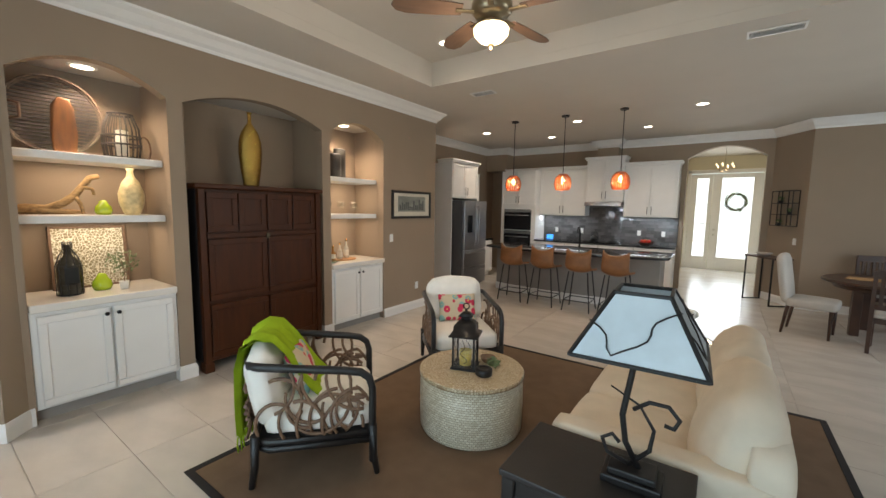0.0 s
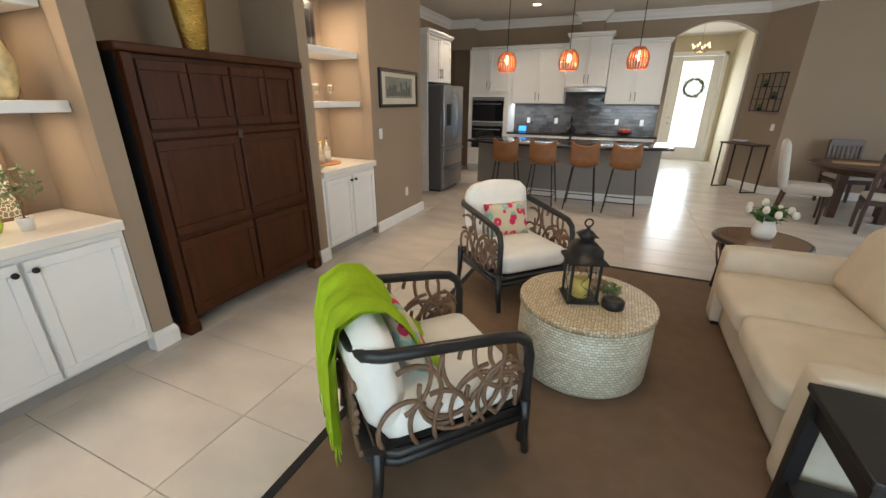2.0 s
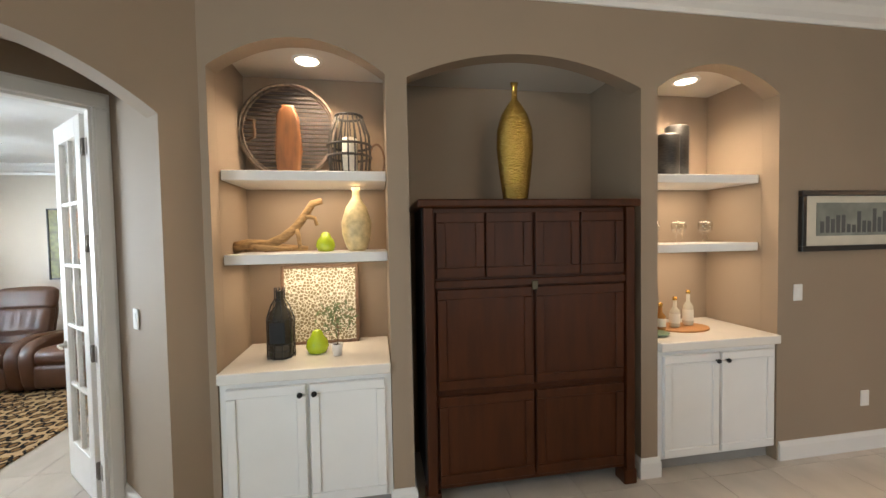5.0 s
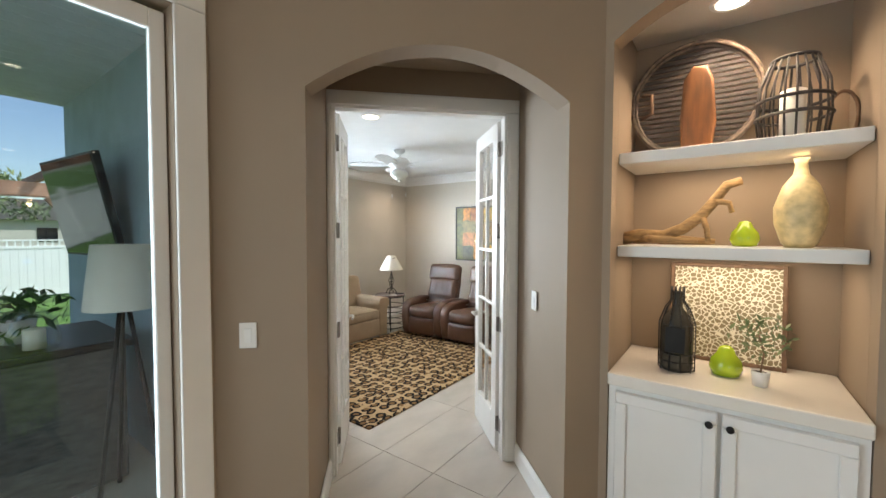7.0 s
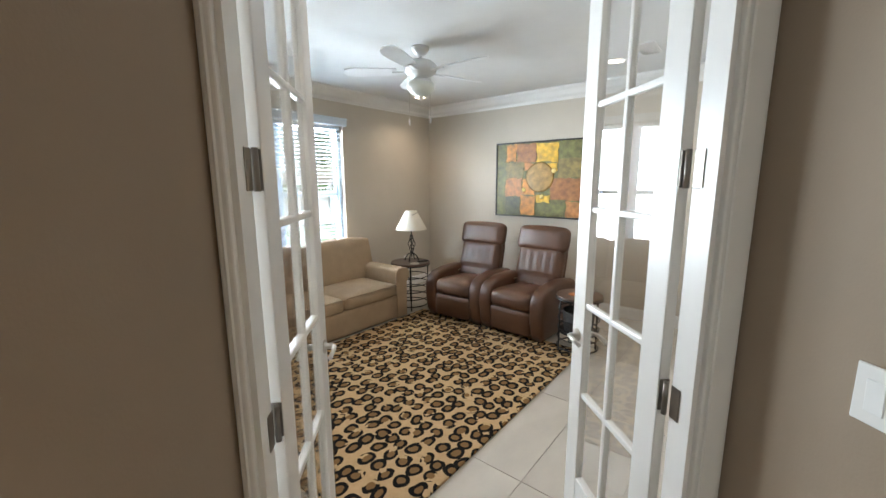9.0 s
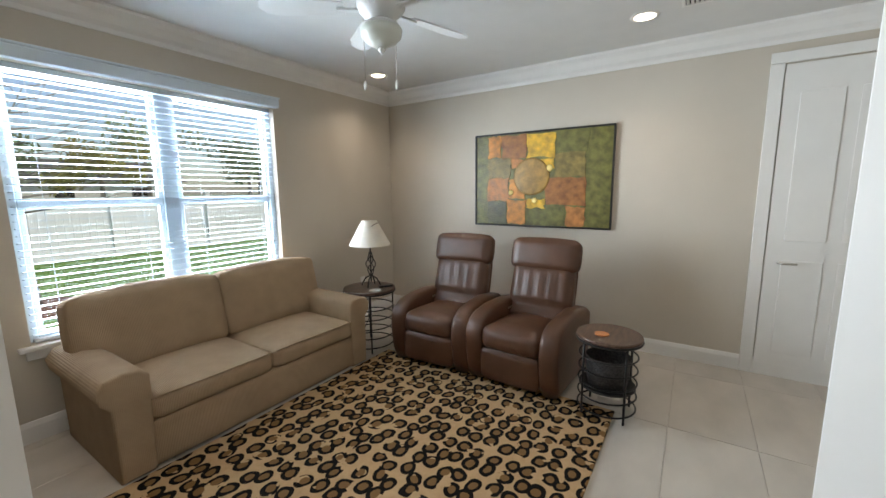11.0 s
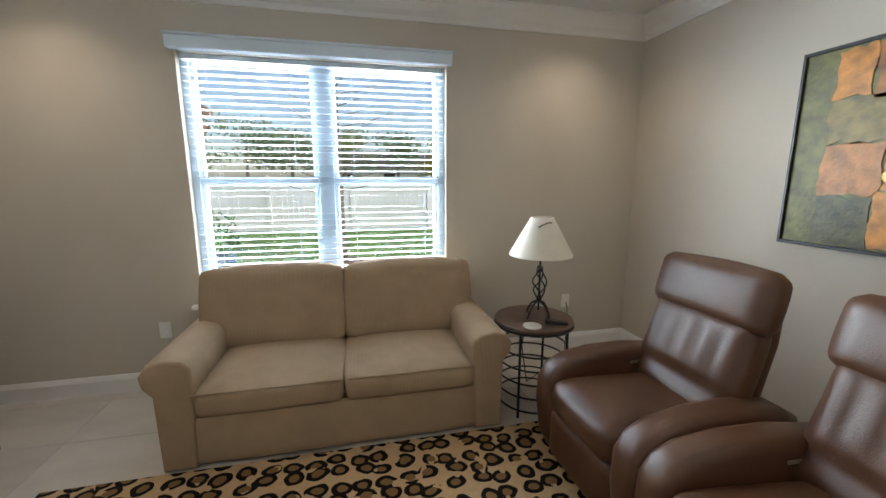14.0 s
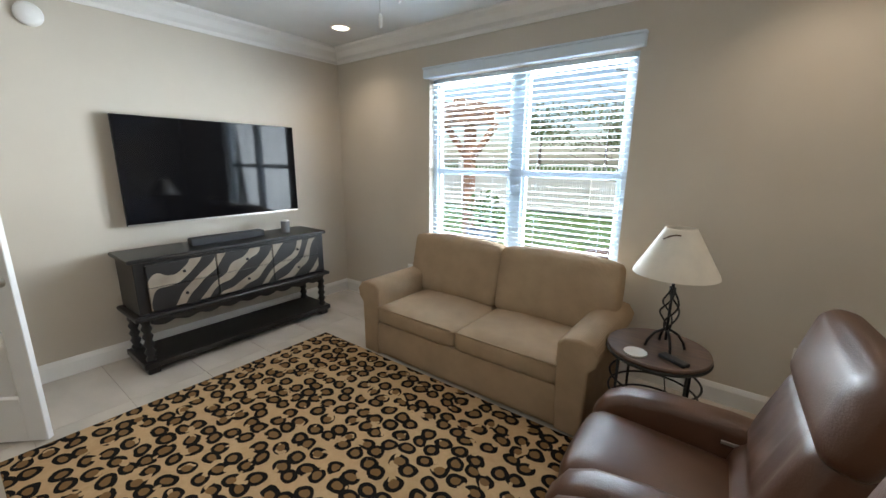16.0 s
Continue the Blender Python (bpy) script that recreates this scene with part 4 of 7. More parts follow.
# ---- living room ----
def shaker_door(parent, m, w, h, knob_side, material, knob=True, proud=0.018):
    """A framed cabinet door in local x, z, facing -y."""
    d = part("door", box(BM(), -w / 2, w / 2, -proud, 0, 0, h, 0.003, 1), material, parent, m=m)
    e = 0.055
    for x0, x1, z0, z1 in ((-w / 2, w / 2, h - e, h), (-w / 2, w / 2, 0, e), (-w / 2, -w / 2 + e, e, h - e), (w / 2 - e, w / 2, e, h - e)):
        part("frame_rail", box(BM(), x0 + 0.001, x1 - 0.001, -proud - 0.012, -proud + 0.001, z0 + 0.001, z1 - 0.001, 0.004, 1), material, d)
    if knob:
        part("knob", lathe(BM(), [(0.006, 0), (0.006, 0.014), (0.016, 0.02), (0.014, 0.03), (0.004, 0.033)], 14, pose(knob_side * (w / 2 - 0.03), -proud - 0.012, h - 0.05, 90)), BLACKM, d)
    return d


WALLX = Matrix(((0, -1, 0, -4.10), (1, 0, 0, 0), (0, 0, 1, 0), (0, 0, 0, 1)))


def niche_unit(y0, y1, label):
    w = y1 - y0
    c = thing("base_cabinet", label, "cabinet", WALLX @ pose((y0 + y1) / 2, 0, 0), "niche cabinets")
    part("carcass", box(BM(), -w / 2 + 0.002, w / 2 - 0.002, 0.012, 0.595, 0.10, 0.837), CABW, c)
    part("toe_kick", box(BM(), -w / 2 + 0.002, w / 2 - 0.002, 0.07, 0.5, 0.0, 0.10), mat("toe_kick_grey", (0.3, 0.28, 0.26), 0.7), c)
    for s in (-1, 1):
        shaker_door(c, pose(s * (w / 4 - 0.014), 0.012, 0.12), w / 2 - 0.045, 0.685, -s, CABW)
    solo("countertop", box(BM(), -w / 2 + 0.002, w / 2 - 0.002, -0.035, 0.597, 0.838, 0.90, 0.008), mat("white_quartz", (0.76, 0.72, 0.66), 0.25, vary=0.05, scale=4), "thick white countertop on the niche cabinet", "countertop", m=WALLX @ pose((y0 + y1) / 2, 0, 0))
    for z in (1.48, 1.97):
        solo("wall_shelf", box(BM(), -w / 2 + 0.002, w / 2 - 0.002, 0.14, 0.597, z, z + 0.06, 0.006), CABW, "thick white floating shelf in a niche", "shelf", "niche shelves", WALLX @ pose((y0 + y1) / 2, 0, 0))
    downlight(-4.40, (y0 + y1) / 2, 2.74, 74, 140, 0.07, WARM)
    for z in (1.965, 1.475):
        lamp("under_shelf_light", "AREA", pose(-4.42, (y0 + y1) / 2, z), 4.0, WARM, size=(0.3, w * 0.7))


niche_unit(0.512, 1.453, "white panelled two-door cabinet in the niche")
niche_unit(3.202, 4.133, "white panelled two-door cabinet in the small niche")

# armoire
ar = thing("armoire", "tall cherry wood armoire with six panelled doors", "armoire", WALLX @ pose(2.33, 0, 0) @ Matrix.Diagonal((1, 1, 0.985, 1)))
part("carcass", box(BM(), -0.67, 0.67, -0.01, 0.48, 0.10, 1.82, 0.004, 1), CHERRY, ar)
part("side_panel", box(BM(), -0.676, -0.671, 0.02, 0.48, 0.10, 1.82), BLACKBACK, ar, "black side panel")
part("side_panel", box(BM(), 0.671, 0.676, 0.02, 0.48, 0.10, 1.82), BLACKBACK, ar, "black side panel")
part("cornice", box(BM(), -0.71, 0.71, -0.06, 0.50, 1.82, 1.87, 0.012), CHERRY, ar)
for s in (-1, 1):
    for x0, x1, z0, z1 in ((0.01, 0.30, 1.40, 1.79), (0.31, 0.60, 1.40, 1.79), (0.01, 0.60, 0.72, 1.33), (0.01, 0.60, 0.14, 0.68)):
        d = part("door", box(BM(), min(s * x0, s * x1), max(s * x0, s * x1), -0.028, -0.0102, z0, z1, 0.003, 1), CHERRY, ar)
        a, c = min(s * x0, s * x1), max(s * x0, s * x1)
        for q in ((a, c, z1 - 0.06, z1), (a, c, z0, z0 + 0.06), (a, a + 0.055, z0 + 0.06, z1 - 0.06), (c - 0.055, c, z0 + 0.06, z1 - 0.06)):
            part("stile", box(BM(), q[0] + 0.001, q[1] - 0.001, -0.040, -0.027, q[2] + 0.001, q[3] - 0.001, 0.003, 1), CHERRY, d)
    part("corner_post", box(BM(), s * 0.645 - 0.03, s * 0.645 + 0.03, -0.045, 0.0, 0.0, 1.82, 0.006), CHERRY, ar)
    part("foot", box(BM(), s * 0.64 - 0.045, s * 0.64 + 0.045, -0.05, 0.06, 0, 0.10, 0.01), CHERRY, ar)
part("mid_rail", box(BM(), -0.61, 0.61, -0.042, -0.01, 1.34, 1.385, 0.004, 1), CHERRY, ar)
part("latch", box(BM(), -0.02, 0.02, -0.052, -0.041, 1.31, 1.37, 0.006), mat("aged_bronze", (0.10, 0.08, 0.05), 0.4, 0.8), ar)

# things on the niche shelves
def put(y, back, z, rz=0):
    return WALLX @ pose(y, back, z, 0, 0, rz)


GOLD = mat("hammered_gold", (0.62, 0.40, 0.10), 0.25, 1.0, vary=0.1, bump=1.0, bscale=45, stretch=(1, 1, 3))
solo("gold_vase", lathe(BM(), [(0.07, 0), (0.085, 0.02), (0.11, 0.2), (0.125, 0.36), (0.12, 0.48), (0.09, 0.58), (0.045, 0.65), (0.02, 0.68), (0.02, 0.76), (0.028, 0.79)], 36, None, True, 0.7), GOLD, "tall hammered gold bottle vase on the armoire", "vase", m=put(2.31, 0.22, 1.842))
tray = thing("woven_tray", "large round dark woven tray leaning in the niche", "tray", put(0.82, 0.50, 2.345, 0) @ Matrix.Scale(1.32, 4))
WICK = mat("dark_wicker", (0.035, 0.028, 0.025), 0.7, vary=0.4, scale=40)
for i in range(21):
    z = -0.215 + i * 0.0215
    x = math.sqrt(max(0.0, 0.228 ** 2 - z * z))
    if x > 0.03:
        part("slat", box(BM(), -x, x, -0.004, 0.004, z - 0.0075, z + 0.0075, 0.002, 1), WICK, tray)
for r0 in (0.232, 0.222):
    part("rim", tube(BM(), [(r0 * math.cos(a), -0.02 * (r0 > 0.23), r0 * math.sin(a)) for a in (2 * math.pi * i / 48 for i in range(48))], 0.009, 6, True), mat("wrapped_rattan_rim", (0.14, 0.10, 0.07), 0.6, vary=0.7, scale=60), tray)
part("handle", tube(BM(), [(-0.19, -0.02, 0.05), (-0.15, -0.05, 0.04), (-0.15, -0.05, -0.04), (-0.19, -0.02, -0.05)], 0.008, 6), RATTAN, tray)
solo("wood_slab", extrude(BM(), [(-0.055, 0), (0.05, 0), (0.062, 0.12), (0.05, 0.28), (0.03, 0.335), (-0.02, 0.34), (-0.05, 0.29), (-0.06, 0.13)], 0.05, None, 0.012), mat("carved_brown_wood", (0.24, 0.09, 0.025), 0.5, vary=0.4, scale=9, stretch=(4, 4, 0.7)), "upright carved brown wood slab on a shelf", "sculpture", m=put(0.85, 0.31, 2.03) @ Matrix.Scale(1.3, 4))
wl = thing("wicker_lantern", "black wicker cage lantern with a white candle", "lantern", put(1.225, 0.36, 2.03) @ Matrix.Scale(1.22, 4))
for i in range(20):
    a = 2 * math.pi * i / 20
    part("rib", tube(BM(), [(r * math.cos(a), r * math.sin(a), z) for r, z in ((0.10, 0.005), (0.112, 0.1), (0.105, 0.22), (0.07, 0.315))], 0.004, 5), WICK, wl)
for r, z in ((0.10, 0.008), (0.113, 0.1), (0.113, 0.16), (0.07, 0.315)):
    part("hoop", tube(BM(), [(r * math.cos(a), r * math.sin(a), z) for a in (2 * math.pi * k / 28 for k in range(28))], 0.007, 6, True), WICK, wl)
part("candle", lathe(BM(), [(0.04, 0.0), (0.04, 0.20), (0.03, 0.205)], 18), WHITEC, wl)
ring = BM()
tube(ring, [(0.05 * math.cos(a), 0, 0.11 + 0.11 * math.sin(a)) for a in (2 * math.pi * k / 24 for k in range(24))], 0.008, 6, True)
solo("ring_ornament", ring, RATTAN, "thin oval ring ornament on a shelf", "ornament", m=put(1.40, 0.40, 2.03))
DRIFT = mat("driftwood", (0.33, 0.20, 0.085), 0.8, vary=0.4, scale=14, bump=0.5, bscale=30, stretch=(1, 4, 4))
bm = BM()
tube(bm, [(-0.26, 0, 0.03), (-0.18, -0.02, 0.05), (-0.08, 0.01, 0.045), (0.0, -0.01, 0.08), (0.07, 0.0, 0.14), (0.12, 0.01, 0.21), (0.16, 0, 0.27), (0.21, 0.01, 0.285)], 0.032, 10, False, 0.018)
tube(bm, [(-0.1, 0, 0.03), (0.02, 0.05, 0.025), (0.12, 0.06, 0.02)], 0.026, 8, False, 0.012)
tube(bm, [(-0.2, 0, 0.03), (-0.1, -0.07, 0.03), (0.06, -0.08, 0.022)], 0.024, 8, False, 0.01)
tube(bm, [(0.07, 0, 0.14), (0.09, -0.04, 0.08), (0.10, -0.06, 0.01)], 0.014, 8, False, 0.01)
tube(bm, [(0.12, 0.0, 0.2), (0.17, 0.0, 0.19), (0.18, 0.01, 0.15)], 0.014, 8, False, 0.01)
solo("driftwood", bm, DRIFT, "gnarled tan driftwood branch on the shelf", "driftwood", m=put(0.80, 0.34, 1.54) @ Matrix.Scale(1.15, 4))
PEAR = [(0.02, 0), (0.05, 0.004), (0.062, 0.035), (0.055, 0.07), (0.035, 0.095), (0.025, 0.12), (0.012, 0.128)]
LIME = mat("lime_glazed_ceramic", (0.38, 0.50, 0.02), 0.15, vary=0.08, coat=0.5)
pear = solo("ceramic_pear", lathe(BM(), PEAR, 28), LIME, "shiny lime green ceramic pear", "ornament", "ceramic pears", put(1.06, 0.34, 1.54))
copy_thing(pear, put(1.00, 0.28, 0.90) @ Matrix.Scale(1.15, 4))
solo("vase", lathe(BM(), [(0.045, 0), (0.06, 0.02), (0.085, 0.1), (0.088, 0.17), (0.06, 0.26), (0.026, 0.31), (0.02, 0.35), (0.027, 0.375), (0.02, 0.37)], 32), mat("cream_capiz_vase", (0.62, 0.50, 0.27), 0.3, vary=0.3, scale=22), "cream shell-inlaid vase on the shelf", "vase", m=put(1.26, 0.33, 1.54) @ Matrix.Scale(1.1, 4))
m, nt, p, tc = nodes_mat("cutout_lattice", 0.6)
v = node(nt, "ShaderNodeTexVoronoi", ((0, tc.outputs["Object"]), ("Scale", 44.0)), feature="DISTANCE_TO_EDGE")
g = node(nt, "ShaderNodeMath", ((0, v.outputs[0]), (1, 0.09)), operation="LESS_THAN")
nt.links.new(mixc(nt, g.outputs[0], (0.22, 0.18, 0.10), (0.72, 0.68, 0.55)), p.inputs["Base Color"])
pn = thing("lattice_panel", "framed cream lattice panel leaning on the counter", "wall art", put(0.99, 0.50, 0.90) @ pose(0, 0, 0, -6))
part("panel", box(BM(), -0.24, 0.24, -0.008, 0.004, 0.02, 0.52), m, pn)
for x0, x1, z0, z1 in ((-0.26, -0.24, 0, 0.54), (0.24, 0.26, 0, 0.54), (-0.24, 0.24, 0, 0.02), (-0.24, 0.24, 0.52, 0.54)):
    part("frame_bar", box(BM(), x0, x1, -0.015, 0.015, z0, z1, 0.003, 1), RATTAN, pn)
bt = thing("caged_bottle", "dark bottle in a black wire cage on the counter", "bottle", put(0.79, 0.24, 0.90))
part("glass", lathe(BM(), [(0.07, 0), (0.076, 0.02), (0.076, 0.22), (0.06, 0.28), (0.025, 0.32), (0.022, 0.40), (0.03, 0.41)], 24), mat("smoky_bottle_glass", (0.05, 0.045, 0.035), 0.06, vary=0.3, scale=12), bt)
part("plaque", box(BM(), -0.045, 0.045, -0.085, -0.078, 0.10, 0.23, 0.003, 1), BLACKM, bt)
for i in range(10):
    a = 2 * math.pi * i / 10
    part("wire", tube(BM(), [(r * math.cos(a), r * math.sin(a), z) for r, z in ((0.082, 0.0), (0.082, 0.24), (0.055, 0.32), (0.03, 0.36), (0.03, 0.43))], 0.003, 5), BLACKM, bt)
for z in (0.01, 0.05, 0.09, 0.24):
    part("wire_ring", tube(BM(), [(0.082 * math.cos(a), 0.082 * math.sin(a), z) for a in (2 * math.pi * k / 24 for k in range(24))], 0.003, 5, True), BLACKM, bt)


def leaf_ball(bm, n, spread, size, rnd, up=0.0):
    for _ in range(n):
        c = Vector((rnd.gauss(0, 1), rnd.gauss(0, 1), rnd.gauss(0, 1))).normalized() * rnd.random() ** 0.4
        c = Vector((c.x * spread[0], c.y * spread[1], c.z * spread[2] + up))
        q = Euler((rnd.uniform(-1.2, 1.2), rnd.uniform(-1.2, 1.2), rnd.uniform(0, 6.3))).to_matrix()
        s = size * rnd.uniform(0.6, 1.2)
        vs = [bm.verts.new(c + q @ Vector(k)) for k in ((-s, 0, 0), (0, -0.35 * s, 0.08 * s), (s, 0, 0), (0, 0.35 * s, 0.08 * s))]
        bm.faces.new(vs)
    return bm


LEAF = mat("sage_leaf", (0.13, 0.17, 0.07), 0.6, vary=0.3, scale=15)
GREEN = mat("green_leaf", (0.06, 0.13, 0.03), 0.5, vary=0.35, scale=12)
rl = random.Random(7)
pl = thing("potted_olive", "small olive-leaved plant in a white pot", "plant", put(1.13, 0.20, 0.90))
part("pot", lathe(BM(), [(0.028, 0), (0.036, 0.065), (0.036, 0.07), (0.031, 0.07), (0.028, 0.055)], 20), WHITE, pl)
part("soil", lathe(BM(), [(0.03, 0.058), (0.03, 0.062)], 16), BLACKW, pl)
part("stem", tube(BM(), [(0, 0, 0.06), (0.01, 0, 0.15), (-0.01, 0.01, 0.24)], 0.004, 6), RATTAN, pl)
part("foliage", leaf_ball(BM(), 150, (0.13, 0.10, 0.11), 0.022, rl, 0.23), LEAF, pl)

# small niche
blk = mat("black_patterned_ceramic", (0.02, 0.018, 0.016), 0.45, vary=0.9, scale=40, stretch=(1, 1, 6))
for y, h in ((3.50, 0.27), (3.63, 0.34)):
    solo("square_vase", lathe(BM(), [(0.05, 0), (0.072, 0.01), (0.075, h - 0.01), (0.062, h), (0.05, h - 0.02)], 12, None, True, 0.8), blk, "black patterned square ceramic vase", "vase", "black vases", put(y + 0.05, 0.34 + 0.06 * (h > 0.3), 2.03) @ Matrix.Scale(1.2, 4))
WG = glass("wine_glass", (0.97, 0.97, 0.95))
gl = solo("wine_glass", lathe(BM(), [(0.03, 0), (0.004, 0.004), (0.004, 0.07), (0.03, 0.095), (0.036, 0.13), (0.03, 0.165), (0.0285, 0.165), (0.034, 0.13), (0.028, 0.098)], 20, None, False), WG, "clear stemmed wine glass on the shelf", "glass", "wine glasses", put(3.36, 0.3, 1.54))
for i in range(1, 6):
    copy_thing(gl, put(3.36 + 0.115 * i, 0.3 + 0.08 * (i % 2), 1.54))
LIQ = mat("amber_liquor", (0.35, 0.16, 0.04), 0.08)
CLR = mat("clear_bottle", (0.55, 0.5, 0.4), 0.06)
for y, b, h, mm in ((3.58, 0.30, 0.20, CLR), (3.72, 0.33, 0.24, CLR), (3.42, 0.25, 0.17, LIQ)):
    bo = thing("liquor_bottle", "glass liquor bottle with a pale label", "bottle", put(y, b, 0.915), "liquor bottles")
    part("bottle", lathe(BM(), [(0.032, 0), (0.036, 0.01), (0.036, h * 0.6), (0.014, h * 0.75), (0.013, h)], 20), mm, bo)
    part("label", lathe(BM(), [(0.0368, h * 0.15), (0.0368, h * 0.5)], 20, None, False), mat("paper_label", (0.7, 0.65, 0.55), 0.7), bo)
    part("cap", lathe(BM(), [(0.015, 0), (0.015, 0.025)], 14, pose(0, 0, h)), GOLD, bo)
solo("serving_board", lathe(BM(), [(0.2, 0), (0.205, 0.006), (0.2, 0.013)], 36, None, True, 0.7), mat("orange_wood_board", (0.42, 0.20, 0.07), 0.5, vary=0.2), "round orange wood board under bottles", "tray", m=put(3.64, 0.30, 0.90))
solo("green_dish", lathe(BM(), [(0.05, 0), (0.08, 0.01), (0.09, 0.02), (0.08, 0.018)], 24), mat("green_glass_dish", (0.2, 0.3, 0.2), 0.1), "small green glass dish on the counter", "dish", m=put(3.32, 0.17, 0.90))

# picture, switch and outlet on the wall
fp = thing("framed_picture", "black framed city skyline picture on taupe wall", "picture", WALLX @ pose(4.76, -0.002, 1.685) @ Matrix.Scale(1.06, 4))
part("mat_board", box(BM(), -0.41, 0.41, -0.012, 0.0, -0.18, 0.18), mat("cream_mat", (0.6, 0.55, 0.45), 0.8), fp)
part("print", box(BM(), -0.31, 0.31, -0.0145, -0.0122, -0.10, 0.12), mat("grey_green_print", (0.22, 0.23, 0.20), 0.7, vary=0.35, scale=5), fp)
rk = random.Random(3)
for i in range(13):
    h = rk.uniform(0.05, 0.16)
    part("printed_tower", box(BM(), -0.28 + i * 0.043, -0.25 + i * 0.043, -0.0158, -0.0147, -0.08, -0.08 + h), mat("dark_print_ink", (0.09, 0.09, 0.09), 0.7) if i == 0 else bpy.data.materials["dark_print_ink"], fp)
for x0, x1, z0, z1 in ((-0.44, 0.44, 0.165, 0.20), (-0.44, 0.44, -0.20, -0.165), (-0.44, -0.405, -0.165, 0.165), (0.405, 0.44, -0.165, 0.165)):
    part("frame_bar", box(BM(), x0, x1, -0.03, 0, z0, z1, 0.005), BLACKW, fp)
plate(WALLX @ pose(4.30, 0, 1.185), "switch", "white rocker switch beside the picture")
plate(WALLX @ pose(4.90, 0, 0.38), "outlet", "white wall outlet above the baseboard")

# rug
RUG = ribbed("brown_sisal_weave", (0.19, 0.125, 0.08), 60, 0.6)
rug = thing("area_rug", "brown woven rug with a black border", "rug", pose(0, 0, 0))
part("field", box(BM(), -2.615, 0.655, 0.965, 4.145, 0.001, 0.011, 0.003, 1), RUG, rug)
for x0, x1, y0, y1 in ((-2.66, 0.70, 0.92, 0.965), (-2.66, 0.70, 4.145, 4.19), (-2.66, -2.615, 0.965, 4.145), (0.655, 0.70, 0.965, 4.145)):
    part("border", box(BM(), x0, x1, y0, y1, 0.001, 0.013, 0.003, 1), mat("black_rug_binding", (0.012, 0.010, 0.010), 0.9), rug)


# rattan armchairs
def floral():
    m, nt, p, tc = nodes_mat("floral_cotton", 0.85)
    v = node(nt, "ShaderNodeTexVoronoi", ((0, tc.outputs["Object"]), ("Scale", 13.0), ("Randomness", 0.8)))
    d = node(nt, "ShaderNodeMath", ((0, v.outputs["Distance"]), (1, 0.46)), operation="LESS_THAN")
    c = node(nt, "ShaderNodeMath", ((0, v.outputs["Distance"]), (1, 0.13)), operation="LESS_THAN")
    sp = node(nt, "ShaderNodeSeparateColor", ((0, v.outputs["Color"]),))
    k = node(nt, "ShaderNodeMath", ((0, sp.outputs[0]), (1, 0.62)), operation="GREATER_THAN")
    pet = mixc(nt, k.outputs[0], (0.62, 0.03, 0.09), (0.25, 0.45, 0.42))
    base = mixc(nt, d.outputs[0], (0.62, 0.52, 0.36), pet)
    nt.links.new(mixc(nt, c.outputs[0], base, (0.75, 0.45, 0.10)), p.inputs["Base Color"])
    return m


FLORAL = floral()


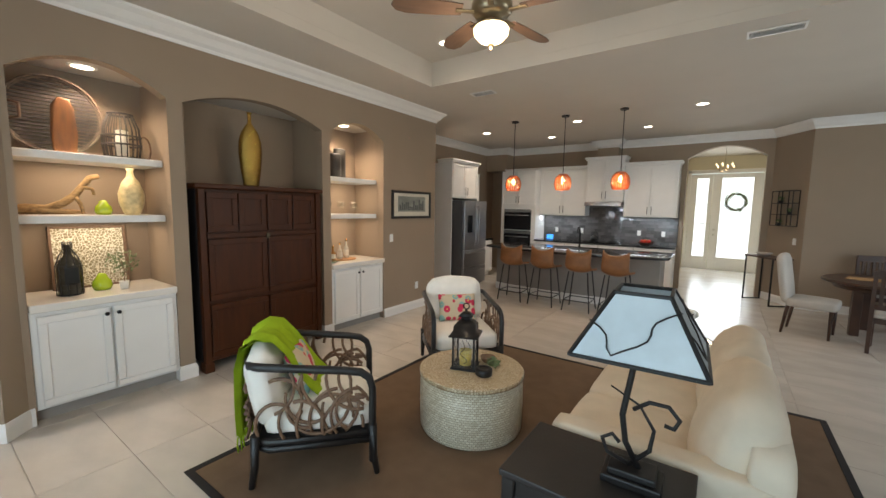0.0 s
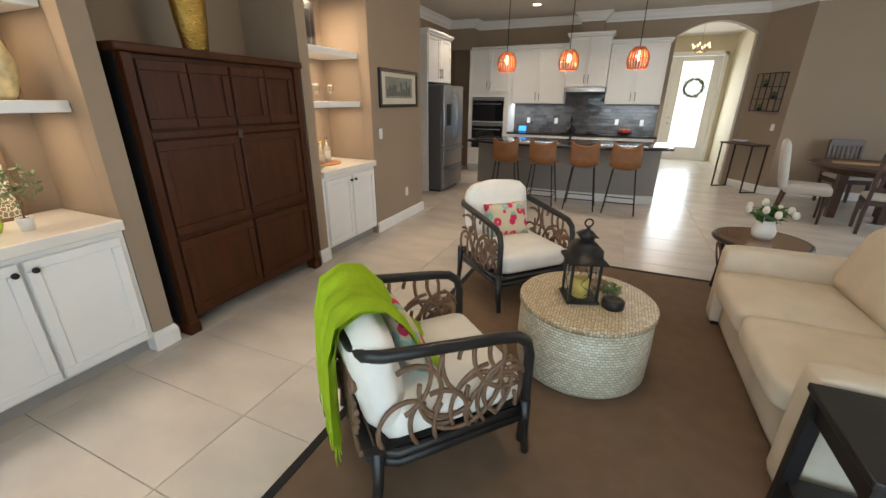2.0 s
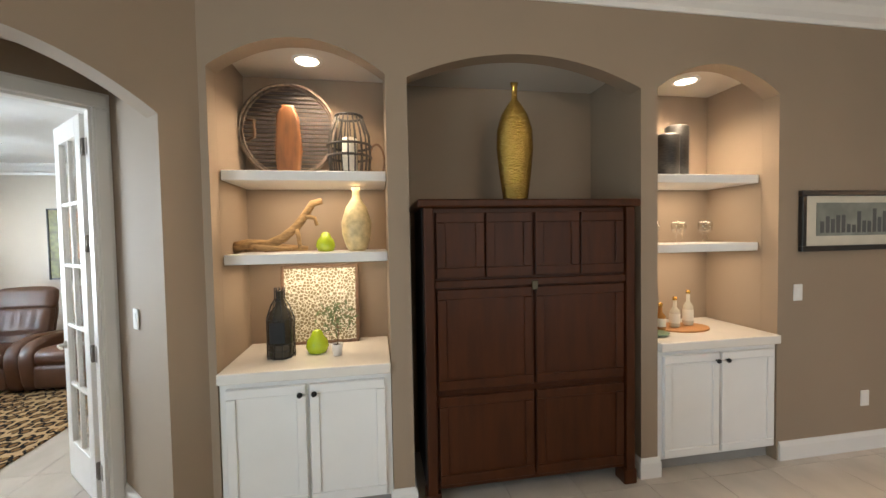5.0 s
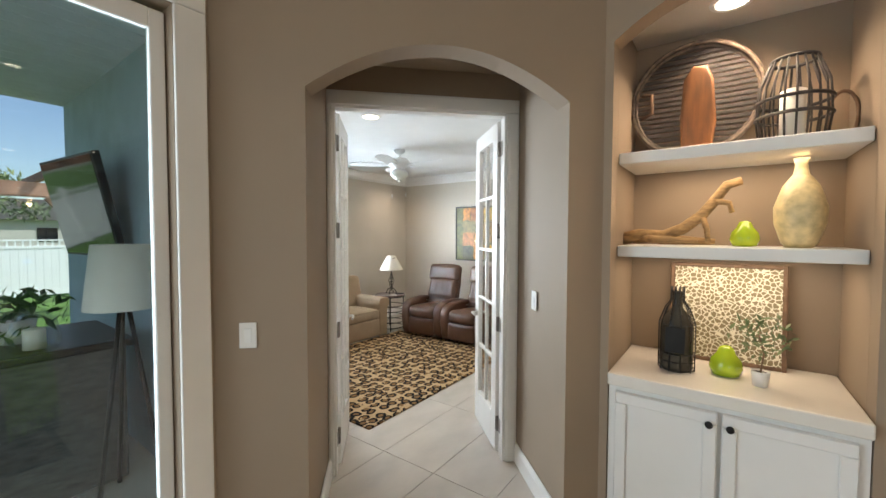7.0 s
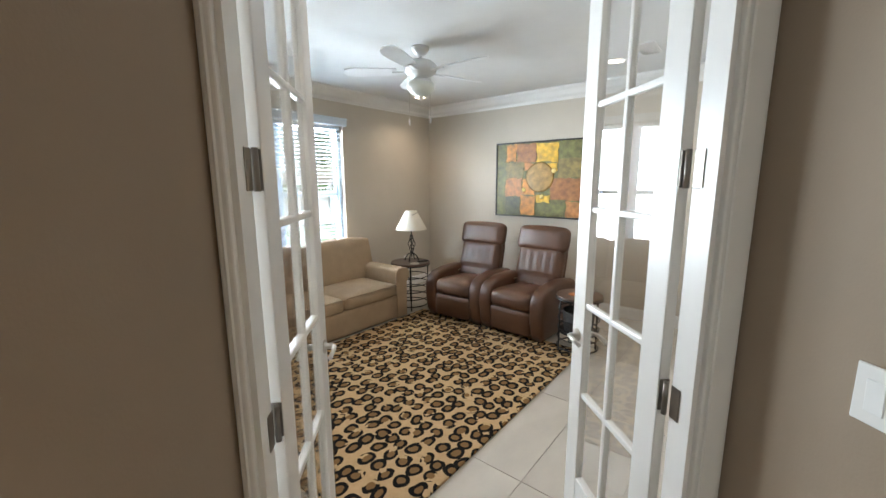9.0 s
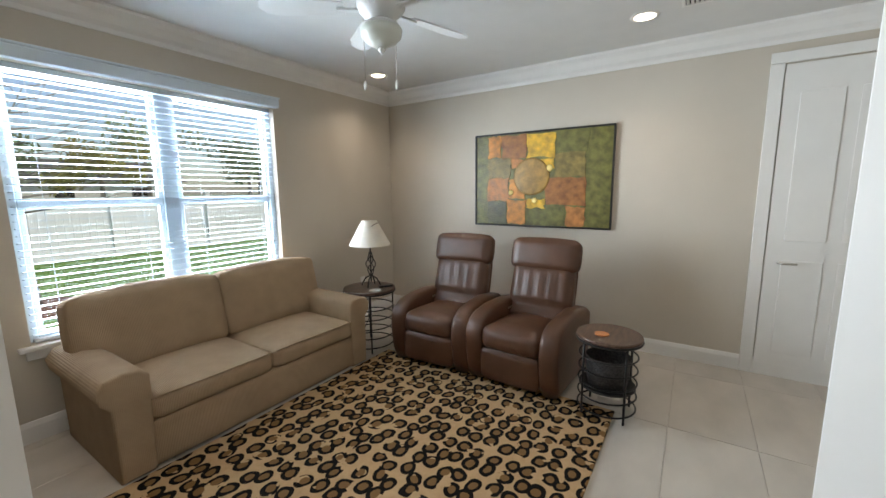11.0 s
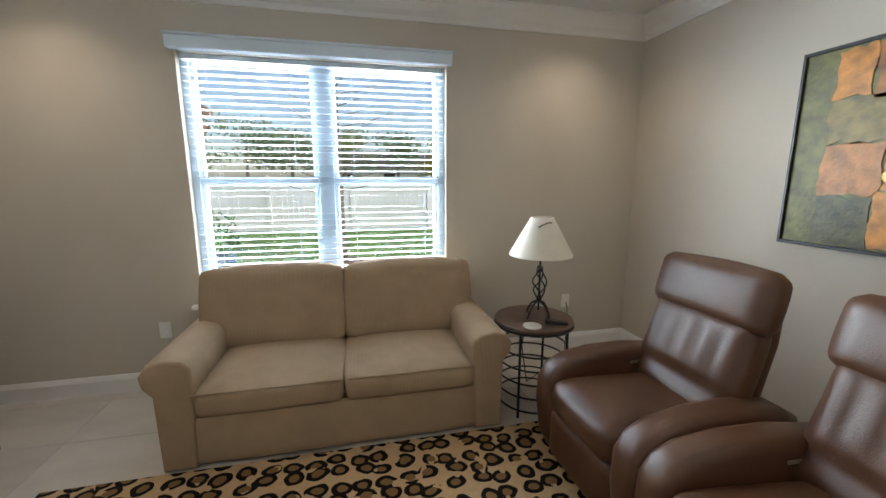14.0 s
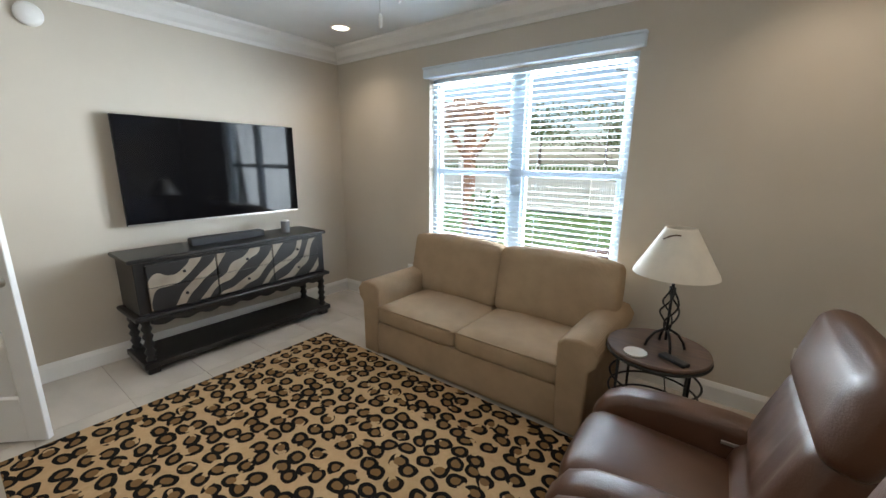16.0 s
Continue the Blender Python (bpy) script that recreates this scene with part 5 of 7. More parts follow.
def armchair(m, label, slump=0.0):
    c = thing("armchair", label, "armchair", m, "rattan armchairs")
    W, D = 0.35, 0.36
    for s in (-1, 1):
        part("arm_rail", tube(BM(), [(s * W, -D, 0.08), (s * W, -D, 0.30), (s * W, -D, 0.52), (s * W, -D + 0.02, 0.58), (s * W, -D + 0.07, 0.615), (s * W, -D + 0.16, 0.63), (s * W, 0.1, 0.66), (s * W, D - 0.06, 0.68), (s * (W - 0.03), D, 0.68), (s * (W - 0.12), D + 0.03, 0.68), (0, D + 0.045, 0.68)], 0.024, 10), BLACKW, c)
        for y in (-D, D - 0.02):
            part("leg", tube(BM(), [(s * W, y, 0.30), (s * W, y * 1.02, 0.12), (s * W, y * 1.08, 0.0)], 0.028, 8, False, 0.02), BLACKW, c)
        rr = random.Random(11)
        bm = BM()
        for k in range(28):
            cy, cz, r = rr.uniform(-0.30, 0.30), rr.uniform(0.30, 0.60), rr.uniform(0.10, 0.2)
            a0, a1 = rr.uniform(0, 6.3), rr.uniform(1.6, 3.2)
            pts = []
            for i in range(13):
                a = a0 + a1 * i / 12
                y, z = cy + r * math.cos(a), cz + r * math.sin(a)
                if -0.345 < y < 0.34 and 0.26 < z < 0.645 + 0.05 * y:
                    pts.append((s * (W + 0.004 * math.sin(k * 3)), y, z))
                elif len(pts) > 2:
                    break
                else:
                    pts = []
            if len(pts) > 2:
                tube(bm, pts, 0.0105, 6)
        part("lattice", bm, RATTAN, c, "curved brown rattan lattice")
    bm = BM()
    rr = random.Random(12)
    for k in range(26):
        cx, cz, r = rr.uniform(-0.3, 0.3), rr.uniform(0.32, 0.6), rr.uniform(0.1, 0.2)
        a0 = rr.uniform(0, 6.3)
        pts = []
        for i in range(13):
            a = a0 + 2.6 * i / 12
            x, z = cx + r * math.cos(a), cz + r * math.sin(a)
            if abs(x) < 0.33 and 0.26 < z < 0.66:
                pts.append((x, D + 0.04, z))
            elif len(pts) > 2:
                break
            else:
                pts = []
        if len(pts) > 2:
            tube(bm, pts, 0.0105, 6)
    part("back_lattice", bm, RATTAN, c, "curved brown rattan lattice")
    for z in (0.25, 0.21):
        part("seat_ring", tube(BM(), [(-W, -D, z), (W, -D, z), (W, D - 0.1, z), (W - 0.06, D, z), (-W + 0.06, D, z), (-W, D - 0.1, z)], 0.02, 8, True), BLACKW, c)
    part("seat_deck", box(BM(), -W + 0.02, W - 0.02, -D + 0.02, D - 0.03, 0.235, 0.265), BLACKW, c)
    part("seat_cushion", soft(BM(), 0.64, 0.66, 0.16, pose(0, -0.03, 0.265), 0.05, 0.025), WHITEC, c)
    part("back_cushion", soft(BM(), 0.60, 0.17, 0.42, pose(0, 0.26, 0.40 - slump, -10, -slump * 110), 0.07, 0.04), WHITEC, c)
    return c


C1, C2 = pose(-2.20, 1.57, 0.012, 0, 0, 138) @ Matrix.Diagonal((0.93, 0.95, 1.06, 1)), pose(-2.22, 3.32, 0.012, 0, 0, 47) @ Matrix.Diagonal((0.95, 0.95, 1.05, 1))
armchair(C1, "black rattan armchair with white cushions and a green throw", 0.06)
armchair(C2, "black rattan armchair with white cushions and floral pillow")
for c, x in ((C1, 0.02), (C2, 0.0)):
    solo("throw_pillow", pillow(BM(), 0.42, 0.28, 0.13), FLORAL, "pink floral throw pillow on the armchair", "pillow", "floral pillows", c @ pose(x, 0.12, 0.56, 66))
# lime throw over the chair back: draped sheet with fringe
LIMEK = mat("lime_knit", (0.30, 0.44, 0.02), 0.95, vary=0.12, scale=12, bump=0.4, bscale=120, spec=0.1)
th = thing("throw_blanket", "lime green knitted throw draped over the armchair", "blanket", C1 @ pose(0.0, 0, -0.065, 0, -4))
bm = BM()
prof = [(-0.10, 0.44), (0.02, 0.55), (0.10, 0.66), (0.16, 0.77), (0.24, 0.855), (0.33, 0.87), (0.42, 0.82), (0.455, 0.70), (0.46, 0.57), (0.465, 0.43), (0.465, 0.29)]
NX = 22
rows = []
for j, (y, z) in enumerate(prof):
    row = []
    for i in range(NX + 1):
        u = i / NX
        f = 0.012 * math.sin(u * 24 + j * 0.25) * (0.4 + j / 10)
        row.append((-0.17 + 0.42 * u * (1 + 0.1 * (j < 3)), y + f, z + 0.01 * math.sin(u * 9) - (0.03 * u if j > 6 else 0)))
    rows.append(row)
for off in (0.0, 0.012):
    g = [[bm.verts.new((x, y + off, z + off)) for x, y, z in r] for r in rows]
    for a, c in zip(g, g[1:]):
        for i in range(NX):
            f = bm.faces.new((a[i], a[i + 1], c[i + 1], c[i]))
            f.smooth = True
part("cloth", bm, LIMEK, th)
bm = BM()
for i in range(40):
    x = -0.17 + 0.42 * i / 39
    q = rows[-1][min(NX, int(i / 39 * NX))]
    tube(bm, [(x, q[1] + 0.006, q[2] + 0.005), (x + 0.004 * math.sin(i), q[1] + 0.012, q[2] - 0.05), (x + 0.008 * math.sin(i * 2), q[1] + 0.008, q[2] - 0.09)], 0.0035, 5)
part("fringe", bm, LIMEK, th)

# drum coffee table
def shell():
    m, nt, p, tc = nodes_mat("shell_mosaic", 0.35)
    mp = node(nt, "ShaderNodeMapping", ((0, tc.outputs["Object"]),))
    v = node(nt, "ShaderNodeTexVoronoi", ((0, mp.outputs[0]), ("Scale", 55.0), ("Randomness", 0.35)))
    e = node(nt, "ShaderNodeTexVoronoi", ((0, mp.outputs[0]), ("Scale", 55.0), ("Randomness", 0.35)), feature="DISTANCE_TO_EDGE")
    k = node(nt, "ShaderNodeMath", ((0, e.outputs[0]), (1, 0.10)), operation="LESS_THAN")
    sp = node(nt, "ShaderNodeSeparateColor", ((0, v.outputs["Color"]),))
    c = mixc(nt, sp.outputs[0], (0.46, 0.36, 0.21), (0.70, 0.62, 0.46))
    nt.links.new(mixc(nt, k.outputs[0], c, (0.28, 0.20, 0.11)), p.inputs["Base Color"])
    b = node(nt, "ShaderNodeBump", (("Strength", 0.6), ("Distance", 0.006), ("Height", e.outputs[0])))
    nt.links.new(b.outputs[0], p.inputs["Normal"])
    return m


def weave():
    """Rows of small pale shell chips laid round the drum."""
    m, nt, p, tc = nodes_mat("shell_chip_rows", 0.3)
    sx = node(nt, "ShaderNodeSeparateXYZ", ((0, tc.outputs["Object"]),))
    at = node(nt, "ShaderNodeMath", ((0, sx.outputs[1]), (1, sx.outputs[0])), operation="ARCTAN2")
    al = node(nt, "ShaderNodeMath", ((0, at.outputs[0]), (1, 0.42)), operation="MULTIPLY")
    co = node(nt, "ShaderNodeCombineXYZ", ((0, al.outputs[0]), (1, sx.outputs[2])))
    br = node(nt, "ShaderNodeTexBrick", ((0, co.outputs[0]), ("Color1", (0.74, 0.70, 0.57, 1)), ("Color2", (0.50, 0.44, 0.31, 1)), ("Mortar", (0.26, 0.20, 0.12, 1)), ("Scale", 1.0), ("Mortar Size", 0.0022), ("Mortar Smooth", 0.4), ("Brick Width", 0.030), ("Row Height", 0.0155)))
    nz = node(nt, "ShaderNodeTexNoise", ((0, tc.outputs["Object"]), ("Scale", 5.0), ("Detail", 4.0)))
    worn = node(nt, "ShaderNodeMath", ((0, nz.outputs[0]), (1, 0.35)), operation="MULTIPLY")
    nt.links.new(mixc(nt, worn.outputs[0], br.outputs["Color"], (0.66, 0.62, 0.50)), p.inputs["Base Color"])
    b = node(nt, "ShaderNodeBump", (("Strength", 0.7), ("Distance", 0.005), ("Height", br.outputs["Fac"])))
    b.invert = True
    nt.links.new(b.outputs[0], p.inputs["Normal"])
    return m


SHELL = shell()
WEAVE = weave()
ct = thing("coffee_table", "round cream shell mosaic drum coffee table", "coffee table", pose(-1.555, 2.47, 0) @ Matrix.Diagonal((0.925, 0.925, 1.07, 1)))
part("drum", lathe(BM(), [(0.405, 0.013), (0.415, 0.03), (0.42, 0.2), (0.415, 0.385)], 64), WEAVE, ct)
part("top", lathe(BM(), [(0.415, 0.386), (0.425, 0.392), (0.425, 0.414), (0.418, 0.42)], 64), SHELL, ct)
ln = thing("candle_lantern", "black metal lantern with a yellow candle", "lantern", pose(-1.60, 2.45, 0.449, 0, 0, 20))
part("base", box(BM(), -0.095, 0.095, -0.095, 0.095, 0, 0.018, 0.004, 1), BLACKM, ln)
for x in (-0.078, 0.078):
    for y in (-0.078, 0.078):
        part("post", box(BM(), x - 0.007, x + 0.007, y - 0.007, y + 0.007, 0.018, 0.25), BLACKM, ln)
for a in range(4):
    g = part("pane", box(BM(), -0.07, 0.07, -0.0015, 0.0015, 0.02, 0.245), PANE, ln, m=pose(0, 0, 0, 0, 0, a * 90) @ pose(0, -0.078, 0))
    g.visible_shadow = False
    part("scroll", tube(BM(), [(0.035 * math.sin(t * 0.9) * (1 - t / 14), -0.082, 0.05 + t * 0.015) for t in range(13)], 0.0025, 5), BLACKM, ln, m=pose(0, 0, 0, 0, 0, a * 90))
part("roof", lathe(BM(), [(0.155, 0.25), (0.15, 0.262), (0.115, 0.275), (0.11, 0.33), (0.07, 0.36), (0.045, 0.365), (0.045, 0.39), (0.075, 0.395), (0.03, 0.425), (0.012, 0.43), (0.012, 0.45)], 4, pose(0, 0, 0, 0, 0, 45)), BLACKM, ln)
part("ring_handle", tube(BM(), [(0.022 * math.cos(a), 0, 0.468 + 0.022 * math.sin(a)) for a in (2 * math.pi * k / 16 for k in range(16))], 0.005, 6, True), BLACKM, ln)
part("candle", lathe(BM(), [(0.045, 0.018), (0.046, 0.13), (0.035, 0.135)], 20), mat("yellow_wax", (0.55, 0.42, 0.08), 0.5), ln)
solo("round_box", lathe(BM(), [(0.055, 0), (0.062, 0.006), (0.062, 0.045), (0.055, 0.052), (0.03, 0.052), (0.028, 0.047)], 28), BLACKM, "small round black trinket box on the table", "box", m=pose(-1.41, 2.40, 0.449))
solo("wood_bowl", lathe(BM(), [(0.03, 0), (0.05, 0.02), (0.058, 0.05), (0.052, 0.05), (0.04, 0.02)], 24), RATTAN, "small brown wooden bowl on the table", "bowl", m=pose(-1.50, 2.62, 0.449))
solo("air_plant", leaf_ball(BM(), 40, (0.05, 0.05, 0.03), 0.035, rl, 0.04), LEAF, "small spiky air plant on the coffee table", "plant", m=pose(-1.42, 2.56, 0.449))

# cream loveseat, faces -x
ls = thing("loveseat", "cream linen loveseat with loose back pillows", "sofa", pose(-0.28, 2.64, 0, 0, 0, -90))
part("base", soft(BM(), 1.32, 0.84, 0.27, pose(0, 0.04, 0.03), 0.03, 0.0, 6), LINEN, ls)
for s in (-1, 1):
    part("arm", soft(BM(), 0.16, 0.90, 0.585, pose(s * 0.74, 0.02, 0.02), 0.035, 0.008), LINEN, ls)
    part("seat_cushion", soft(BM(), 0.655, 0.66, 0.17, pose(s * 0.33, -0.13, 0.29), 0.05, 0.03), LINEN, ls)
    part("back_cushion", soft(BM(), 0.70, 0.24, 0.48, pose(s * 0.355, 0.25, 0.40, -16), 0.09, 0.07), LINEN, ls)
    for y in (-0.38, 0.42):
        part("foot", box(BM(), s * 0.7 - 0.03, s * 0.7 + 0.03, y - 0.03, y + 0.03, 0.012, 0.04), BLACKW, ls)
part("back", soft(BM(), 1.6, 0.17, 0.72, pose(0, 0.42, 0.03), 0.05, 0.0, 6), LINEN, ls)

# black end table and mica-shade lamp
et = thing("end_table", "black square end table beside the loveseat", "side table", pose(-0.42, 1.58, 0) @ Matrix.Diagonal((1.07, 0.82, 1, 1)))
part("top", box(BM(), -0.31, 0.31, -0.27, 0.27, 0.57, 0.60, 0.006), BLACKW, et)
part("apron", box(BM(), -0.28, 0.28, -0.24, 0.24, 0.47, 0.569, 0.003, 1), BLACKW, et)
part("lower_shelf", box(BM(), -0.28, 0.28, -0.24, 0.24, 0.15, 0.175, 0.004, 1), BLACKW, et)
for x in (-0.275, 0.275):
    for y in (-0.235, 0.235):
        part("leg", box(BM(), x - 0.025, x + 0.025, y - 0.025, y + 0.025, 0.012, 0.57, 0.004, 1), BLACKW, et)
ml = thing("table_lamp", "scrolled dark iron table lamp with square mica shade", "lamp", pose(-0.30, 1.61, 0.60, 0, 0, 3) @ Matrix.Scale(1.06, 4))
MICA = mat("pale_mica_panel", (0.55, 0.62, 0.66), 0.25, vary=0.1, scale=7)
part("plinth", box(BM(), -0.10, 0.10, -0.07, 0.07, 0, 0.03, 0.006), BLACKM, ml)
part("plinth", box(BM(), -0.08, 0.08, -0.055, 0.055, 0.03, 0.055, 0.006), BLACKM, ml)
part("scroll_stem", tube(BM(), [(0.02, 0, 0.05), (-0.03, 0, 0.14), (-0.045, 0, 0.24), (-0.02, 0, 0.42), (0.0, 0, 0.56)], 0.011, 8), BLACKM, ml)
part("scroll_stem", tube(BM(), [(-0.02, 0, 0.05), (0.05, 0, 0.13), (0.06, 0, 0.21), (0.01, 0, 0.29), (-0.09, 0, 0.34)], 0.010, 8, False, 0.003), BLACKM, ml)
part("scroll", tube(BM(), [(-0.01, 0, 0.27), (0.04, 0, 0.31), (0.10, 0, 0.31), (0.135, 0, 0.27), (0.12, 0, 0.235), (0.09, 0, 0.24)], 0.008, 8), BLACKM, ml)
part("scroll", tube(BM(), [(-0.02, 0, 0.06), (-0.09, 0, 0.08), (-0.11, 0, 0.13), (-0.075, 0, 0.155), (-0.05, 0, 0.13)], 0.008, 8), BLACKM, ml)
B, T, ZB, ZT = 0.20, 0.085, 0.50, 0.71
for a in range(4):
    turn = pose(0, 0, 0, 0, 0, a * 90)
    bm = BM()
    v4 = [bm.verts.new(q) for q in ((-B, -B, ZB), (B, -B, ZB), (T, -T, ZT), (-T, -T, ZT))]
    f = bm.faces.new(v4)
    r = bmesh.ops.extrude_face_region(bm, geom=[f])
    for v in r["geom"]:
        if isinstance(v, bmesh.types.BMVert):
            v.co.y += 0.004
    part("shade_panel", bm, MICA, ml, "pale blue mica panel", turn)
    for p0, q0 in (((-B, -B, ZB), (B, -B, ZB)), ((-T, -T, ZT), (T, -T, ZT)), ((-B, -B, ZB), (-T, -T, ZT))):
        part("shade_bar", rodbox(BM(), p0, q0, 0.012), BLACKM, ml, "", turn)
    part("wire_scroll", tube(BM(), [(-0.15 + 0.02 * t + 0.02 * math.sin(t), -(B - (B - T) * (0.1 + 0.09 * abs(t - 5)) / 1.0) - 0.006, ZB + (ZT - ZB) * (0.1 + 0.09 * abs(t - 5))) for t in range(15) if abs(t - 5) < 9], 0.003, 5), BLACKM, ml, "", turn)

# rattan side table with tulips
rt = thing("round_side_table", "round rattan and glass side table", "side table", pose(-0.37, 3.87, 0))
part("tabletop", lathe(BM(), [(0.30, 0.53), (0.31, 0.54), (0.30, 0.55)], 40), mat("woven_brown_top", (0.20, 0.11, 0.05), 0.25, vary=0.3, scale=40, coat=0.6), rt)
part("rim", tube(BM(), [(0.31 * math.cos(a), 0.31 * math.sin(a), 0.535) for a in (2 * math.pi * k / 40 for k in range(40))], 0.018, 8, True), BLACKW, rt)
for i in range(4):
    a = math.pi / 4 + i * math.pi / 2
    part("leg", tube(BM(), [(r * math.cos(a), r * math.sin(a), z) for r, z in ((0.29, 0.53), (0.25, 0.3), (0.27, 0.013))], 0.018, 8), BLACKW, rt)
    part("arch", tube(BM(), [(0.27 * math.cos(a + t * 0.15), 0.27 * math.sin(a + t * 0.15), 0.22 + 0.26 * math.sin(t * math.pi / 10)) for t in range(11)], 0.009, 6), RATTAN, rt)
tv2 = thing("tulip_vase", "white tulips in a white ceramic vase", "flowers", pose(-0.37, 3.87, 0.55))
part("vase", lathe(BM(), [(0.045, 0), (0.075, 0.03), (0.08, 0.07), (0.06, 0.12), (0.055, 0.15), (0.06, 0.155), (0.05, 0.15)], 28), WHITE, tv2)
rt2 = random.Random(5)
for i in range(9):
    a, l = i * 2.4, rt2.uniform(0.07, 0.17)
    tip = (l * math.cos(a), l * math.sin(a), 0.30 - l * 0.6)
    part("stem", tube(BM(), [(0.01 * math.cos(a), 0.01 * math.sin(a), 0.12), (tip[0] * 0.5, tip[1] * 0.5, 0.24), tip], 0.004, 5), GREEN, tv2)
    part("bloom", lathe(BM(), [(0.006, -0.01), (0.022, 0.005), (0.024, 0.025), (0.014, 0.048), (0.004, 0.05)], 10, Matrix.Translation(tip)), WHITEC, tv2)
part("leaves", leaf_ball(BM(), 40, (0.10, 0.10, 0.06), 0.06, rt2, 0.2), GREEN, tv2)

# living ceiling fan, lit, and ceiling fixtures
BRONZE = mat("brushed_bronze_nickel", (0.35, 0.28, 0.18), 0.3, 0.9)
ceiling_fan(pose(-1.43, 2.41, TRAY_Z), 0.47, 0.66, mat("brown_fan_blade", (0.10, 0.06, 0.04), 0.45, vary=0.2, stretch=(1, 6, 1)), BRONZE, glow("lit_alabaster_bowl", (1.0, 0.80, 0.50), 4.0), "bronze ceiling fan with brown blades and lit bowl", 8)
lamp("fan_lamp", "POINT", pose(-1.43, 2.41, 2.62), 30, WARM, radius=0.1)
vent(pose(-2.85, 4.77, CEIL_Z, 0, 0, 0), 0.3, 0.12, "white slatted living room ceiling vent")
vent(pose(0.165, 4.50, CEIL_Z, 0, 0, 0), 0.36, 0.12, "white slatted living room ceiling vent")
downlight(-2.78, 3.78, TRAY_Z, 40)

# ---- kitchen ----
def bar_pull(parent, m, l=0.16):
    h = part("handle", tube(BM(), [(0, -0.03, -l / 2), (0, -0.03, l / 2)], 0.006, 6), BLACKM, parent, m=m)
    for z in (-l / 3, l / 3):
        part("handle_post", tube(BM(), [(0, 0, z), (0, -0.03, z)], 0.004, 6), BLACKM, h)


def wall_cabinet(x0, x1, z0, z1, front, back, m, label, doors=2, pulls="low"):
    w = x1 - x0
    c = thing("wall_cabinet", label, "cabinet", m @ pose((x0 + x1) / 2, 0, 0), "white kitchen cabinets")
    part("carcass", box(BM(), -w / 2 + 0.001, w / 2 - 0.001, front, back, z0, z1), CABW, c)
    for i in range(doors):
        dw = w / doors
        d = shaker_door(c, pose(-w / 2 + dw * (i + 0.5), front, z0 + 0.005), dw - 0.006, z1 - z0 - 0.01, 1, CABW, False)
        side = 1 if (doors == 2 and i == 0) or doors == 1 else -1
        bar_pull(d, pose(side * (dw / 2 - 0.04), -0.03, 0.14 if pulls == "low" else z1 - z0 - 0.14))
    return c


def cornice(x0, x1, front, z, m):
    bm = BM()
    box(bm, x0 - 0.02, x1 + 0.02, front - 0.045, front + 0.33, z + 0.001, z + 0.03, 0.005)
    box(bm, x0 - 0.045, x1 + 0.045, front - 0.07, front + 0.33, z + 0.03, z + 0.075, 0.015)
    tagged(struct("trim_cabinet_crown", bm, CABW, "white cabinet crown moulding", m))


K0 = pose(0, 0, 0)
YW = 9.715
UF, BF = YW - 0.34, YW - 0.61
wall_cabinet(-3.82, -2.71, 1.51, 2.59, UF, YW, K0, "white shaker wall cabinet with black bar pulls")
wall_cabinet(-2.70, -1.90, 1.84, 2.76, UF - 0.06, YW, K0, "taller white shaker cabinet above the range hood")
wall_cabinet(-1.89, -0.87, 1.51, 2.61, UF, YW, K0, "white shaker wall cabinet with black bar pulls")
cornice(-3.82, -2.71, UF, 2.59, K0)
cornice(-2.70, -1.90, UF - 0.06, 2.76, K0)
cornice(-1.89, -0.87, UF, 2.61, K0)
plain("wall_hood_chase", -2.52, -2.08, YW - 0.28, YW, 2.84, CEIL_Z - 0.16, TAUPE, "taupe hood duct chase")
moulding("trim_chase_crown", CROWN, CEIL_Z, [(-2.52, YW), (-2.52, YW - 0.28), (-2.08, YW - 0.28), (-2.08, YW)], "white crown round the duct chase", -1)
hd = thing("range_hood", "slim stainless steel under-cabinet range hood", "range hood", pose(-2.30, 0, 0.04) @ Matrix.Diagonal((0.9, 1, 1, 1)))
part("body", box(BM(), -0.44, 0.44, UF - 0.16, YW, 1.72, 1.795, 0.01), STEEL, hd)
part("lip", box(BM(), -0.44, 0.44, UF - 0.18, UF - 0.161, 1.70, 1.76, 0.004, 1), STEEL, hd)
# oven tower
ot = thing("oven_tower", "tall white cabinet with stacked double wall ovens", "oven cabinet", pose(-4.285, 0, 0) @ Matrix.Diagonal((0.945, 1, 1.01, 1)))
part("carcass", box(BM(), -0.49, 0.49, BF, YW, 0.10, 2.56), CABW, ot)
part("toe_kick", box(BM(), -0.49, 0.49, BF + 0.06, YW, 0, 0.10), CABW, ot)
for s in (-1, 1):
    d = shaker_door(ot, pose(s * 0.24, BF, 1.72), 0.47, 0.82, 1, CABW, False)
    bar_pull(d, pose(-s * 0.2, -0.03, 0.14))
d = shaker_door(ot, pose(0, BF, 0.14), 0.94, 0.36, 1, CABW, False)
bar_pull(d, pose(0, -0.03, 0.18, 0, 90))
for z0, z1 in ((0.54, 1.09), (1.12, 1.62)):
    o = part("oven_door", box(BM(), -0.38, 0.38, BF - 0.03, BF - 0.001, z0, z1, 0.006), DARKGL, ot, "black glass oven door")
    part("oven_handle", tube(BM(), [(-0.33, BF - 0.07, z1 - 0.14), (0.33, BF - 0.07, z1 - 0.14)], 0.011, 8), STEEL, o)
    part("control_strip", box(BM(), -0.38, 0.38, BF - 0.034, BF - 0.03, z1 - 0.07, z1 - 0.01), STEEL, o)
cornice(-4.75, -3.83, BF + 0.28, 2.587, K0)
